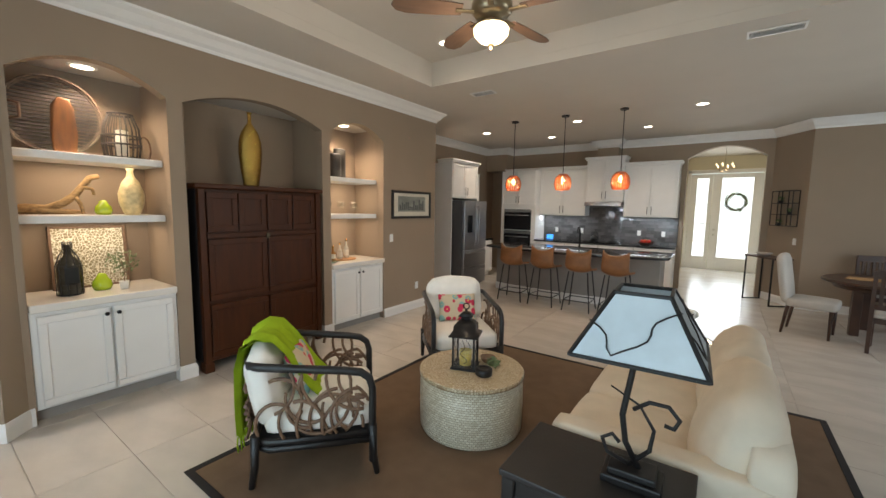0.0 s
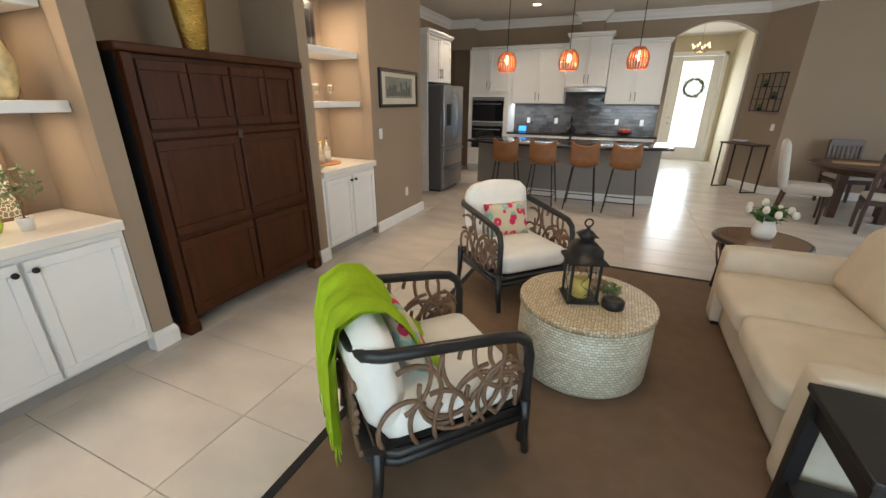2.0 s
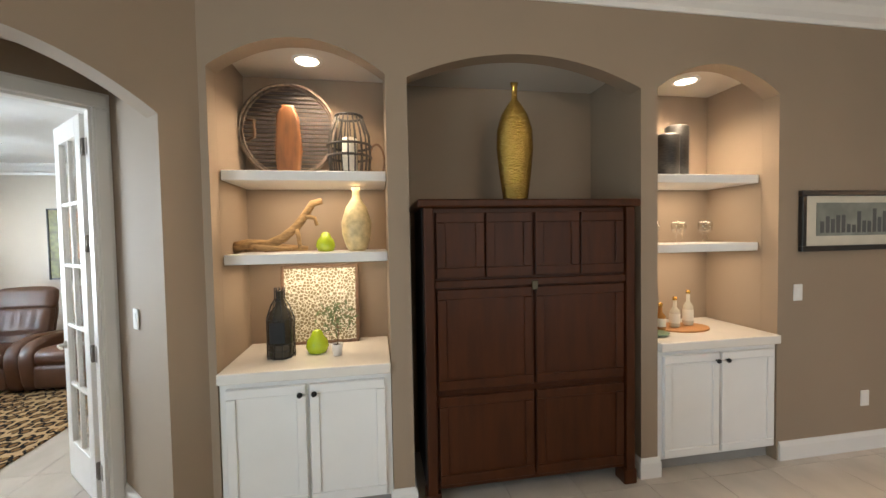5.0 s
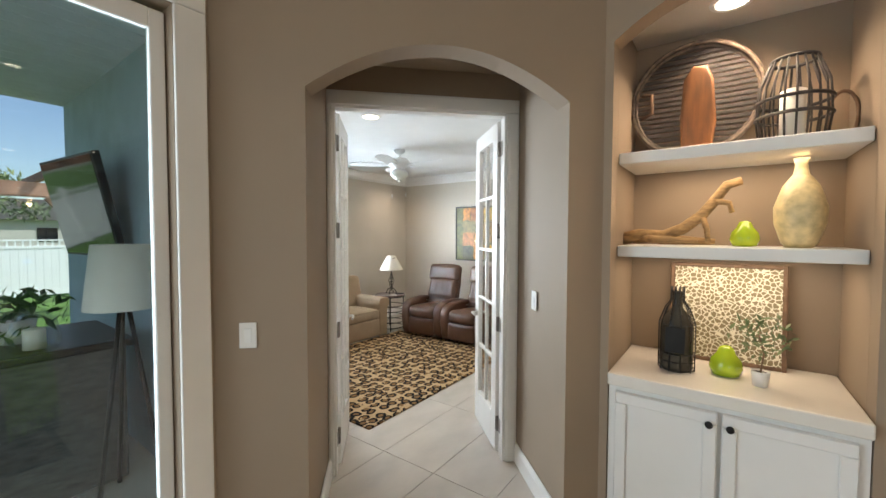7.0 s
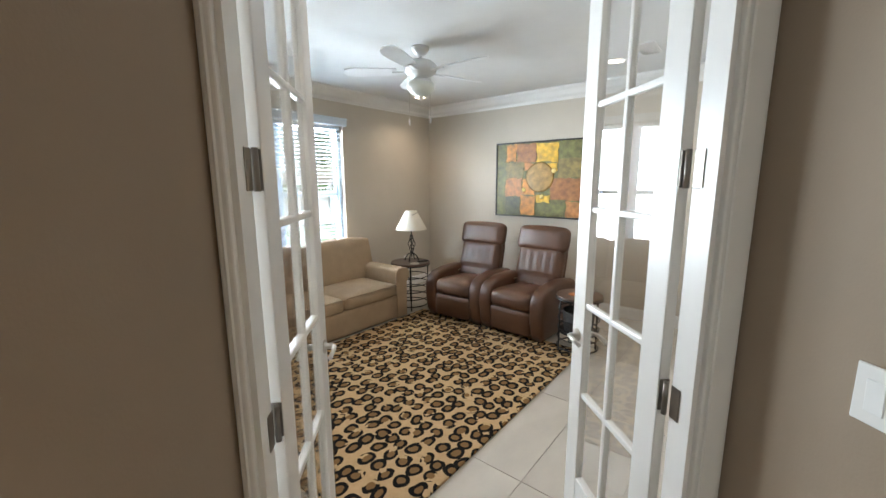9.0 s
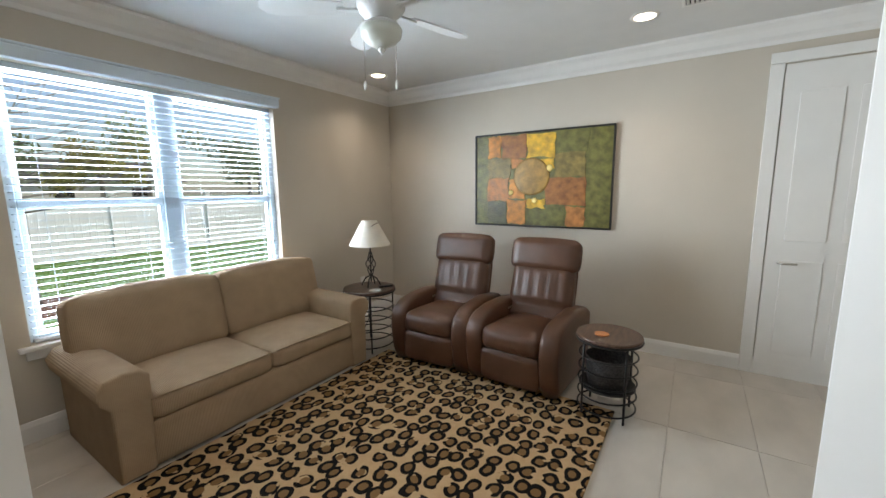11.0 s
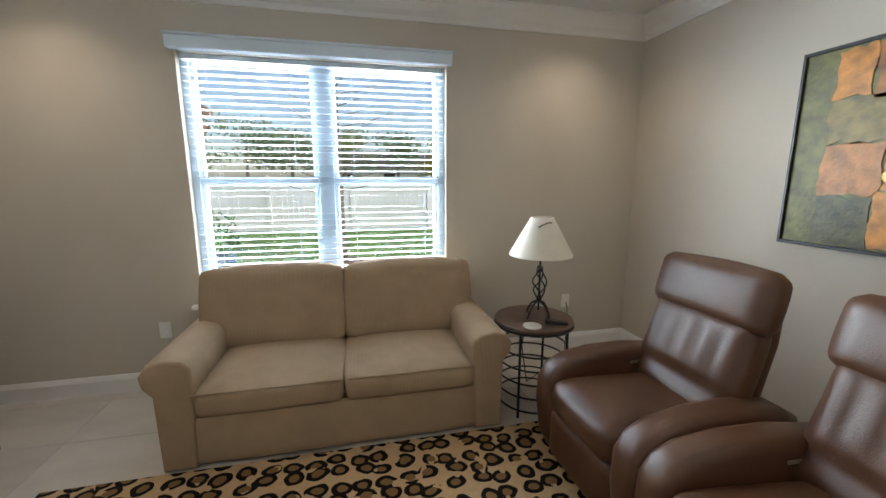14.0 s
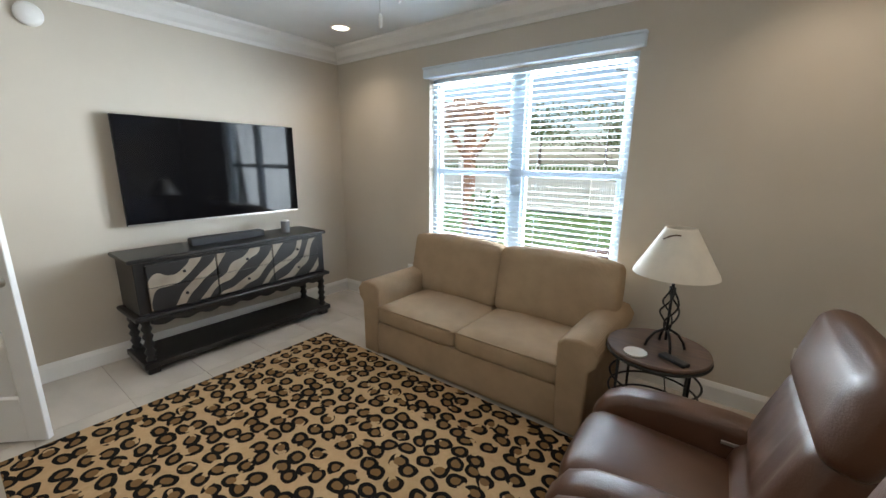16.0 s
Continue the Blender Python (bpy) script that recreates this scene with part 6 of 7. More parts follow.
# base units, worktop and backsplash
for i, (x0, x1) in enumerate(((-3.82, -3.08), (-3.07, -2.33), (-2.32, -1.60), (-1.59, -0.87))):
    b = thing("base_cabinet", "white shaker base cabinet under dark granite", "cabinet", pose((x0 + x1) / 2, 0, 0), "white kitchen cabinets")
    w = x1 - x0
    part("carcass", box(BM(), -w / 2 + 0.001, w / 2 - 0.001, BF, YW, 0.10, 0.875), CABW, b)
    part("toe_kick", box(BM(), -w / 2, w / 2, BF + 0.07, YW, 0, 0.099), CABW, b)
    part("drawer", box(BM(), -w / 2 + 0.01, w / 2 - 0.01, BF - 0.02, BF - 0.001, 0.70, 0.865, 0.004, 1), CABW, b)
    for s in (-1, 1):
        shaker_door(b, pose(s * w / 4, BF, 0.12), w / 2 - 0.01, 0.56, -s, CABW, False)
solo("worktop", box(BM(), -3.825, -0.83, BF - 0.03, YW, 0.876, 0.915, 0.006), GRANITE, "dark polished granite worktop along the wall", "countertop")
bs = tagged(thing("wall_backsplash", "glossy dark grey glass subway tile backsplash", "backsplash", pose(0, YW - 0.011, 0)), kind="structure")
part("grout_bed", box(BM(), -3.82, -0.85, 0.003, 0.011, 0.916, 1.84), mat("dark_grout", (0.10, 0.095, 0.09), 0.8), bs)
GT = mat("grey_glass_tile", (0.115, 0.11, 0.11), 0.08, vary=0.15, scale=3, rnd=0.35)
tm = mesh("tile", box(BM(), -0.072, 0.072, -0.005, 0.003, -0.034, 0.034, 0.003, 1), GT)
n = 0
for j in range(13):
    z = 0.955 + j * 0.0715
    for i in range(22):
        x = -3.745 + i * 0.148 + (0.074 if j % 2 else 0)
        if x > -0.92 or (z > 1.49 and not -2.64 < x < -1.94) or z > 1.74:
            continue
        ob = new("tile", tm)
        ob.parent = bs
        ob.matrix_basis = pose(x, 0, z, rl.uniform(-1.2, 1.2), 0, rl.uniform(-1.2, 1.2))
ck = thing("cooktop", "black glass cooktop with a kettle", "cooktop", pose(-2.30, 9.40, 0.915))
part("glass_top", box(BM(), -0.38, 0.38, -0.25, 0.22, 0.001, 0.012, 0.004, 1), DARKGL, ck)
for x in (-0.2, 0.2):
    for y in (-0.1, 0.1):
        part("grate", tube(BM(), [(x + 0.09 * math.cos(a), y + 0.09 * math.sin(a), 0.03) for a in (2 * math.pi * k / 16 for k in range(16))], 0.007, 6, True), BLACKM, ck)
kt = thing("kettle", "small dark kettle on the cooktop", "kettle", pose(-2.48, 9.42, 0.952))
part("pot", lathe(BM(), [(0.08, 0), (0.095, 0.03), (0.08, 0.09), (0.03, 0.12), (0.01, 0.14)], 22), BLACKM, kt)
part("handle", tube(BM(), [(-0.07, 0, 0.09), (-0.06, 0, 0.18), (0.06, 0, 0.18), (0.07, 0, 0.09)], 0.008, 6), BLACKM, kt)
fb = thing("fruit_bowl", "low bowl of red and yellow fruit", "bowl", pose(-1.42, 9.40, 0.915))
part("bowl", lathe(BM(), [(0.05, 0), (0.13, 0.03), (0.16, 0.06), (0.15, 0.06), (0.1, 0.025)], 24), DARKW, fb)
for i, c in enumerate(((0.5, 0.03, 0.02), (0.6, 0.25, 0.03), (0.45, 0.05, 0.03), (0.55, 0.04, 0.02))):
    part("fruit", lathe(BM(), [(0.012, 0), (0.04, 0.02), (0.042, 0.05), (0.015, 0.075)], 14, pose(0.07 * math.cos(i * 1.6), 0.07 * math.sin(i * 1.6), 0.04)), mat("fruit_skin_%s" % "abcd"[i], c, 0.35), fb)
sc = thing("tablet_display", "small blue smart display on the worktop", "tablet", pose(-3.55, 9.42, 0.915, -12))
part("stand", box(BM(), -0.09, 0.09, -0.005, 0.03, 0, 0.13, 0.006), BLACKM, sc)
part("screen", box(BM(), -0.082, 0.082, -0.008, -0.0052, 0.012, 0.122), glow("blue_screen", (0.05, 0.3, 0.85), 1.6), sc)
for x in (-3.48, -2.86, -1.6, -1.12):
    plate(pose(x, YW - 0.017, 1.15), "outlet", "white outlet on the dark backsplash")
lamp("under_cabinet_light", "AREA", pose(-3.27, UF + 0.1, 1.50), 5, (0.85, 0.93, 1.0), size=(1.1, 0.1))
lamp("under_cabinet_light", "AREA", pose(-1.38, UF + 0.1, 1.50), 5, (0.85, 0.93, 1.0), size=(1.0, 0.1))

# fridge recess
FX = Matrix(((0, -1, 0, -4.28), (1, 0, 0, -0.21), (0, 0, 1, 0), (0, 0, 0, 1)))
fr = thing("refrigerator", "stainless steel french-door refrigerator", "refrigerator", FX @ pose(7.27, 0, 0))
part("body", box(BM(), -0.44, 0.44, 0.06, 0.85, 0.03, 1.80, 0.01), mat("grey_fridge_side", (0.12, 0.12, 0.125), 0.4, 0.4), fr)
for s in (-1, 1):
    d = part("door", box(BM(), min(0, s * 0.44) + 0.003, max(0, s * 0.44) - 0.003, 0, 0.058, 0.80, 1.80, 0.012), STEEL, fr)
    part("handle", tube(BM(), [(s * 0.05, -0.01, 0.88), (s * 0.045, -0.055, 0.96), (s * 0.04, -0.06, 1.3), (s * 0.045, -0.055, 1.62), (s * 0.05, -0.01, 1.70)], 0.013, 8), STEEL, d)
    part("foot", box(BM(), s * 0.38 - 0.03, s * 0.38 + 0.03, 0.1, 0.7, 0, 0.031), BLACKM, fr)
for z0, z1 in ((0.06, 0.43), (0.44, 0.79)):
    d = part("drawer", box(BM(), -0.44, 0.44, 0, 0.058, z0, z1, 0.012), STEEL, fr)
    part("handle", tube(BM(), [(-0.36, -0.01, z1 - 0.06), (-0.34, -0.05, z1 - 0.06), (0.34, -0.05, z1 - 0.06), (0.36, -0.01, z1 - 0.06)], 0.012, 8), STEEL, d)
part("dispenser", box(BM(), -0.33, -0.14, -0.006, -0.0005, 1.15, 1.50, 0.004, 1), DARKGL, fr)
wall_cabinet(6.79, 7.75, 1.85, 2.56, 0.30, 0.90, FX, "white shaker cabinet above the refrigerator")
cornice(6.77, 7.77, 0.30, 2.56, FX)
solo("fridge_panel", box(BM(), 6.765, 6.788, 0.28, 1.06, 0, 2.55), CABW, "tall white panel beside the refrigerator", "panel", m=FX)
solo("fridge_panel", box(BM(), 7.752, 7.775, 0.28, 1.06, 0, 2.55), CABW, "tall white panel beside the refrigerator", "panel", m=FX)
bc = thing("base_cabinet", "white corner base cabinet past the refrigerator", "cabinet", FX @ pose(8.3, 0, 0))
part("carcass", box(BM(), -0.50, 0.50, 0.45, 1.06, 0.1, 0.875), CABW, bc)
part("toe_kick", box(BM(), -0.50, 0.50, 0.52, 1.06, 0.0, 0.099), CABW, bc)
for s in (-1, 1):
    shaker_door(bc, pose(s * 0.25, 0.45, 0.13), 0.48, 0.7, -s, CABW)
solo("worktop", box(BM(), 7.78, 8.82, 0.42, 1.06, 0.876, 0.915, 0.006), GRANITE, "dark granite worktop past the refrigerator", "countertop", m=FX)
wall_cabinet(7.79, 8.6, 1.46, 2.48, 0.74, 1.06, FX, "white shaker wall cabinet past the refrigerator")

# island with bowed granite top
isl = thing("kitchen_island", "grey kitchen island with a white plinth", "island", pose(-2.36, 7.28, 0) @ Matrix.Diagonal((1.05, 1, 1, 1)))
ARC = [(-1.42 + 2.84 * k / 20, -0.05 - 0.16 * (1 - (k / 10 - 1) ** 2)) for k in range(21)]
FLAT = Matrix(((1, 0, 0, 0), (0, 0, 1, 0), (0, 1, 0, 0), (0, 0, 0, 1)))
bm = BM()
extrude(bm, ARC + [(1.42, 0.62), (-1.42, 0.62)], 0.87, FLAT)
part("body", bm, GREYPAINT, isl)
bm = BM()
extrude(bm, [(x, y - 0.018) for x, y in ARC] + [(1.44, 0.63), (1.42, 0.63), (1.42, -0.04)] + [(x, y - 0.001) for x, y in ARC[::-1]][:-1] + [(-1.42, -0.04)], 0.13, FLAT)
part("plinth", bm, WHITE, isl, "white baseboard round the island")
solo("island_top", extrude(BM(), [(-1.63 + 3.26 * k / 24, -0.27 - 0.34 * (1 - (k / 12 - 1) ** 2)) for k in range(25)] + [(1.63, 0.68), (-1.63, 0.68)], 0.04, pose(-2.36, 7.28, 0.872) @ FLAT, 0.006), GRANITE, "dark polished granite island top with a bowed edge", "countertop")
fa = thing("faucet", "tall black gooseneck kitchen faucet", "faucet", pose(-2.30, 7.63, 0.912))
part("spout", tube(BM(), [(0, 0, 0), (0, 0, 0.30), (0, -0.02, 0.37), (0, -0.08, 0.41), (0, -0.15, 0.39), (0, -0.17, 0.30)], 0.014, 8), BLACKM, fa)
part("base", lathe(BM(), [(0.028, 0), (0.026, 0.02), (0.018, 0.06)], 16), BLACKM, fa)
part("lever", tube(BM(), [(0.02, 0, 0.08), (0.08, 0, 0.11)], 0.006, 6), BLACKM, fa)
sk = thing("sink", "black undermount sink set in the island", "sink", pose(-2.30, 7.50, 0.913))
part("rim", box(BM(), -0.36, 0.36, -0.10, 0.10, 0, 0.003), BLACKM, sk)


def stool(m):
    s = thing("bar_stool", "tan leather bucket bar stool on black legs", "stool", m, "stools at the island")
    seat = BM()
    rings = []
    for j in range(9):
        t = j / 8
        row = []
        for i in range(13):
            u = i / 12 * 2 - 1
            row.append((u * (0.215 - 0.02 * t), -0.20 + 0.40 * min(1, t * 1.6), 0.655 + 0.03 * u * u + (max(0, t - 0.5) * 2) ** 1.3 * 0.30 + 0.05 * abs(u) ** 3 * t))
        rings.append(row)
    for j in range(9):
        for i in range(13):
            x, y, z = rings[j][i]
            u = i / 6 - 1
            rings[j][i] = (x, y - 0.10 * u * u * max(0, j / 8 - 0.4), z)
    a = [[seat.verts.new(p) for p in r] for r in rings]
    b = [[seat.verts.new((p[0], p[1] + 0.025 * (k / 8), p[2] - 0.03 + 0.02 * k / 8)) for p in r] for k, r in enumerate(rings)]
    for j in range(8):
        for i in range(12):
            for g, o in ((a, 1), (b, -1)):
                q = (g[j][i], g[j][i + 1], g[j + 1][i + 1], g[j + 1][i])
                f = seat.faces.new(q[::o])
                f.smooth = True
    for j in range(8):
        seat.faces.new((a[j][0], a[j + 1][0], b[j + 1][0], b[j][0]))
        seat.faces.new((a[j + 1][12], a[j][12], b[j][12], b[j + 1][12]))
    for i in range(12):
        seat.faces.new((a[0][i + 1], a[0][i], b[0][i], b[0][i + 1]))
        seat.faces.new((a[8][i], a[8][i + 1], b[8][i + 1], b[8][i]))
    part("bucket_seat", seat, TANLEATHER, s)
    for x in (-1, 1):
        for y in (-1, 1):
            part("leg", tube(BM(), [(x * 0.15, y * 0.14, 0.645), (x * 0.22, y * 0.21, 0.0)], 0.010, 6), BLACKM, s)
        part("side_bar", tube(BM(), [(x * 0.205, -0.19, 0.17), (x * 0.205, 0.19, 0.17)], 0.008, 6), BLACKM, s)
    for y in (-1, 1):
        part("footrest", tube(BM(), [(-0.205, y * 0.19, 0.17), (0.205, y * 0.19, 0.17)], 0.008, 6), BLACKM, s)
    return s


st = stool(pose(-1.37, 6.53, 0, 0, 0, 178))
for x, r in ((-1.94, 181), (-2.54, 179), (-3.13, 183)):
    copy_thing(st, pose(x, 6.53, 0, 0, 0, r))

CANE = mat("orange_cane_slats", (0.50, 0.13, 0.035), 0.5, vary=0.2, scale=20)


def pendant(m, drop):
    p = thing("pendant_lamp", "orange slatted cane pendant lamp, switched on", "pendant lamp", m, "pendants over the island")
    part("canopy", lathe(BM(), [(0.06, -0.025), (0.065, -0.001)], 24), BLACKM, p)
    part("cord", tube(BM(), [(0, 0, -0.02), (0, 0, -drop)], 0.006, 6), BLACKM, p)
    for i in range(22):
        a = 2 * math.pi * i / 22
        bm = BM()
        for r, z in (((0.06, 0.115, 0.135, 0.13, 0.11), (0.0, -0.06, -0.14, -0.2, -0.26)),):
            tube(bm, [(rr * math.cos(a), rr * math.sin(a), zz - drop) for rr, zz in zip(r, z)], 0.009, 6)
        part("slat", bm, CANE, p)
    for r, z in ((0.06, 0.0), (0.135, -0.14), (0.11, -0.26)):
        part("hoop", tube(BM(), [(r * math.cos(a), r * math.sin(a), z - drop) for a in (2 * math.pi * k / 28 for k in range(28))], 0.006, 6, True), CANE, p)
    part("bulb", lathe(BM(), [(0.012, 0), (0.03, -0.05), (0.032, -0.08), (0.01, -0.11)], 16, pose(0, 0, -drop - 0.05)), glow("warm_bulb", (1.0, 0.6, 0.25), 14.0), p)


for x in (-3.245, -2.335, -1.43):
    pendant(pose(x, 6.61, CEIL_Z), 0.96)
    lamp("pendant_bulb", "POINT", pose(x, 6.61, CEIL_Z - 1.12), 9, (1, 0.65, 0.35), radius=0.04)
for x, y in ((-4.21, 7.29), (-3.23, 8.40), (-2.30, 7.13), (-1.34, 8.25), (-0.45, 6.92)):
    downlight(x, y, CEIL_Z, 55)

# ---- dining side ----
dt = thing("dining_table", "round dark wood pedestal dining table", "table", pose(1.80, 7.65, 0))
part("tabletop", lathe(BM(), [(0.66, 0.71), (0.68, 0.72), (0.68, 0.745), (0.665, 0.755)], 48), DARKW, dt)
part("apron", lathe(BM(), [(0.55, 0.64), (0.56, 0.709)], 48), DARKW, dt)
for i in range(4):
    a = i * math.pi / 2 + 0.4
    part("leg", box(BM(), -0.05, 0.05, -0.05, 0.05, 0, 0.64, 0.006, 2, pose(0.36 * math.cos(a), 0.36 * math.sin(a), 0)), DARKW, dt)
solo("table_runner", box(BM(), -0.42, 0.42, -0.16, 0.16, 0, 0.005, 0.002, 1), mat("tan_fringe_cloth", (0.48, 0.30, 0.14), 0.9, vary=0.2, scale=30), "tan woven runner on the dining table", "table runner", m=pose(1.80, 7.65, 0.755, 0, 0, -20))
pc = thing("parsons_chair", "grey upholstered dining chair with nailhead trim", "chair", pose(0.98, 7.2, 0, 0, 0, 75))
GREYC = mat("light_grey_linen", (0.52, 0.48, 0.43), 0.9, vary=0.05, bump=0.15, bscale=200)
part("seat", soft(BM(), 0.48, 0.50, 0.12, pose(0, -0.02, 0.38), 0.03, 0.02), GREYC, pc)
part("backrest", soft(BM(), 0.46, 0.10, 0.66, pose(0, 0.24, 0.42, -9), 0.045, 0.02), GREYC, pc)
for x in (-0.2, 0.2):
    for y in (-0.22, 0.21):
        part("leg", tube(BM(), [(x, y, 0.40), (x, y * (1.0 if y < 0 else 1.25), 0.0)], 0.024, 6, False, 0.016), DARKW, pc)
for i in range(16):
    part("nailhead", lathe(BM(), [(0.009, 0), (0.006, 0.005), (0.001, 0.006)], 8, pose(-0.22 + i * 0.0293, -0.271, 0.41, 90)), NICKEL, pc)


def slat_chair(m):
    c = thing("dining_chair", "dark wood slat-back dining chair with pale seat", "chair", m, "slat-back chairs")
    part("seat", soft(BM(), 0.46, 0.44, 0.06, pose(0, 0, 0.43), 0.025, 0.015), GREYC, c)
    part("seat_frame", box(BM(), -0.23, 0.23, -0.22, 0.22, 0.37, 0.43, 0.005), DARKW, c)
    for x in (-0.21, 0.21):
        part("front_leg", box(BM(), x - 0.02, x + 0.02, -0.22, -0.18, 0, 0.37, 0.003, 1), DARKW, c)
        part("back_post", rodbox(BM(), (x, 0.21, 0), (x, 0.27, 1.0), 0.038), DARKW, c)
    for z, h in ((0.93, 0.10), (0.56, 0.06)):
        part("back_rail", box(BM(), -0.22, 0.22, -0.012, 0.012, 0, h, 0.005, 2, pose(0, 0.205 + z * 0.055, z - 0.02, -3)), DARKW, c)
    for i in range(6):
        part("back_slat", box(BM(), -0.018, 0.018, -0.008, 0.008, 0, 0.34, 0.003, 1, pose(-0.15 + i * 0.06, 0.24, 0.59, -3)), DARKW, c)
    return c


sc1 = slat_chair(pose(1.92, 8.52, 0, 0, 0, 5))
copy_thing(sc1, pose(1.68, 6.78, 0, 0, 0, 165))
copy_thing(sc1, pose(2.62, 7.8, 0, 0, 0, -95))

# console table, wire shelf and switch on the short diagonal wall
dv = Vector((0.43, -0.72, 0)).normalized()
nv = Vector((-dv.y, dv.x, 0)) * -1
CW = Matrix(((dv.x, -nv.x, 0, 0.835), (dv.y, -nv.y, 0, 9.36), (0, 0, 1, 0), (0, 0, 0, 1)))
tb = thing("console_table", "narrow black metal console table with wood top", "console", CW @ pose(0, -0.24, 0))
part("top", box(BM(), -0.37, 0.37, -0.17, 0.17, 0.83, 0.86, 0.004, 1), DARKW, tb)
for x in (-0.34, 0.34):
    for y in (-0.15, 0.15):
        part("leg", box(BM(), x - 0.01, x + 0.01, y - 0.01, y + 0.01, 0, 0.83), BLACKM, tb)
    part("foot_bar", box(BM(), x - 0.01, x + 0.01, -0.14, 0.14, 0.0, 0.02), BLACKM, tb)
solo("glass_dish", lathe(BM(), [(0.06, 0), (0.12, 0.04), (0.13, 0.06), (0.12, 0.06), (0.05, 0.012)], 24), mat("pale_glass", (0.5, 0.45, 0.4), 0.15), "pale glass dish on the console table", "dish", m=CW @ pose(-0.1, -0.24, 0.86))
ws = thing("wire_shelf", "black wire wall shelf with small plants", "shelf", CW @ pose(0.02, -0.06, 1.42))
for x in (-0.24, 0, 0.24):
    for y in (-0.055, 0.055):
        part("upright", box(BM(), x - 0.005, x + 0.005, y - 0.005, y + 0.005, 0, 0.62), BLACKM, ws)
for z in (0.0, 0.2, 0.4, 0.62):
    part("tier", box(BM(), -0.245, 0.245, -0.06, 0.06, z - 0.005, z + 0.005), BLACKM, ws)
for x, z in ((-0.1, 0.005), (0.12, 0.205), (-0.1, 0.405)):
    q = thing("small_plant", "small green plant in a dark pot", "plant", CW @ pose(0.02 + x, -0.06, 1.42 + z), "plants on the wire shelf")
    part("pot", lathe(BM(), [(0.03, 0), (0.04, 0.05)], 14), BLACKW, q)
    part("foliage", leaf_ball(BM(), 50, (0.06, 0.045, 0.045), 0.018, rl, 0.08), GREEN, q)
plate(CW @ pose(0.24, 0, 1.15), "switch", "white switch on the short diagonal wall")

# ---- entry ----
fd = tagged(thing("door_4", "white front door with frosted full-height glass", "door", pose(0.17, 13.62, 0)), kind="structure")
# emission stands in for the daylight behind the frosted panes
FROST = glow("frosted_glass_day_glow", (0.90, 0.97, 1.0), 1.3)
for x0, x1, z0, z1 in ((-0.56, -0.35, 0, 2.72), (0.35, 0.56, 0, 2.72), (-0.35, 0.35, 0, 0.36), (-0.35, 0.35, 2.60, 2.72)):
    part("rail", box(BM(), x0, x1, -0.025, 0.025, z0, z1, 0.004, 1), WHITE, fd)
part("glass", box(BM(), -0.35, 0.35, -0.006, 0.006, 0.36, 2.60), FROST, fd, "frosted glass with daylight put in as glow")
part("knob", lathe(BM(), [(0.03, 0), (0.012, 0.02), (0.03, 0.05), (0.01, 0.07)], 16, pose(-0.46, -0.025, 1.0, 90)), NICKEL, fd)
part("deadbolt", lathe(BM(), [(0.03, 0), (0.028, 0.02)], 16, pose(-0.46, -0.025, 1.15, 90)), NICKEL, fd)
sl = tagged(thing("window_2", "white frosted sidelight beside the front door", "window", pose(-0.63, 13.62, 0)), kind="structure")
for x0, x1, z0, z1 in ((-0.30, -0.14, 0, 2.72), (0.14, 0.235, 0, 2.72), (-0.14, 0.14, 0, 0.36), (-0.14, 0.14, 2.60, 2.72)):
    part("frame", box(BM(), x0, x1, -0.025, 0.025, z0, z1, 0.004, 1), WHITE, sl)
part("glass", box(BM(), -0.14, 0.14, -0.006, 0.006, 0.36, 2.60), FROST, sl, "frosted glass with daylight put in as glow")
for z in (0.8, 1.32, 1.85):
    part("muntin", box(BM(), -0.14, 0.14, -0.012, 0.012, z - 0.012, z + 0.012), WHITE, sl)
bm = BM()
for x0, x1, z0, z1 in ((-1.01, -0.93, 0, 2.82), (0.73, 0.81, 0, 2.82), (-1.01, 0.81, 2.73, 2.83)):
    box(bm, x0, x1, 13.515, 13.585, z0, z1, 0.006)
struct("trim_entry_door", bm, WHITE, "white front door casing")
wr = thing("wreath", "green leafy wreath on the front door", "wreath", pose(0.17, 13.57, 1.93) @ Matrix.Scale(1.12, 4))
bm = BM()
for i in range(420):
    a = rl.uniform(0, 6.283)
    c = Vector((0.2 * math.cos(a) + rl.gauss(0, 0.025), rl.gauss(-0.01, 0.015), 0.2 * math.sin(a) + rl.gauss(0, 0.025)))
    q = Euler((rl.uniform(0, 6), rl.uniform(0, 6), 0)).to_matrix()
    bm.faces.new([bm.verts.new(c + q @ Vector(k)) for k in ((-0.03, 0, 0), (0, -0.01, 0), (0.03, 0, 0), (0, 0.01, 0))])
part("leaves", bm, LEAF, wr)
part("hoop", tube(BM(), [(0.2 * math.cos(a), -0.01, 0.2 * math.sin(a)) for a in (2 * math.pi * k / 24 for k in range(24))], 0.012, 6, True), RATTAN, wr)
ch = thing("chandelier", "small crystal branch chandelier in the entry", "chandelier", pose(-0.14, 11.3, CEIL_Z) @ Matrix.Diagonal((0.7, 0.7, 1, 1)))
part("rod", tube(BM(), [(0, 0, 0), (0, 0, -0.5)], 0.006, 6), BRONZE, ch)
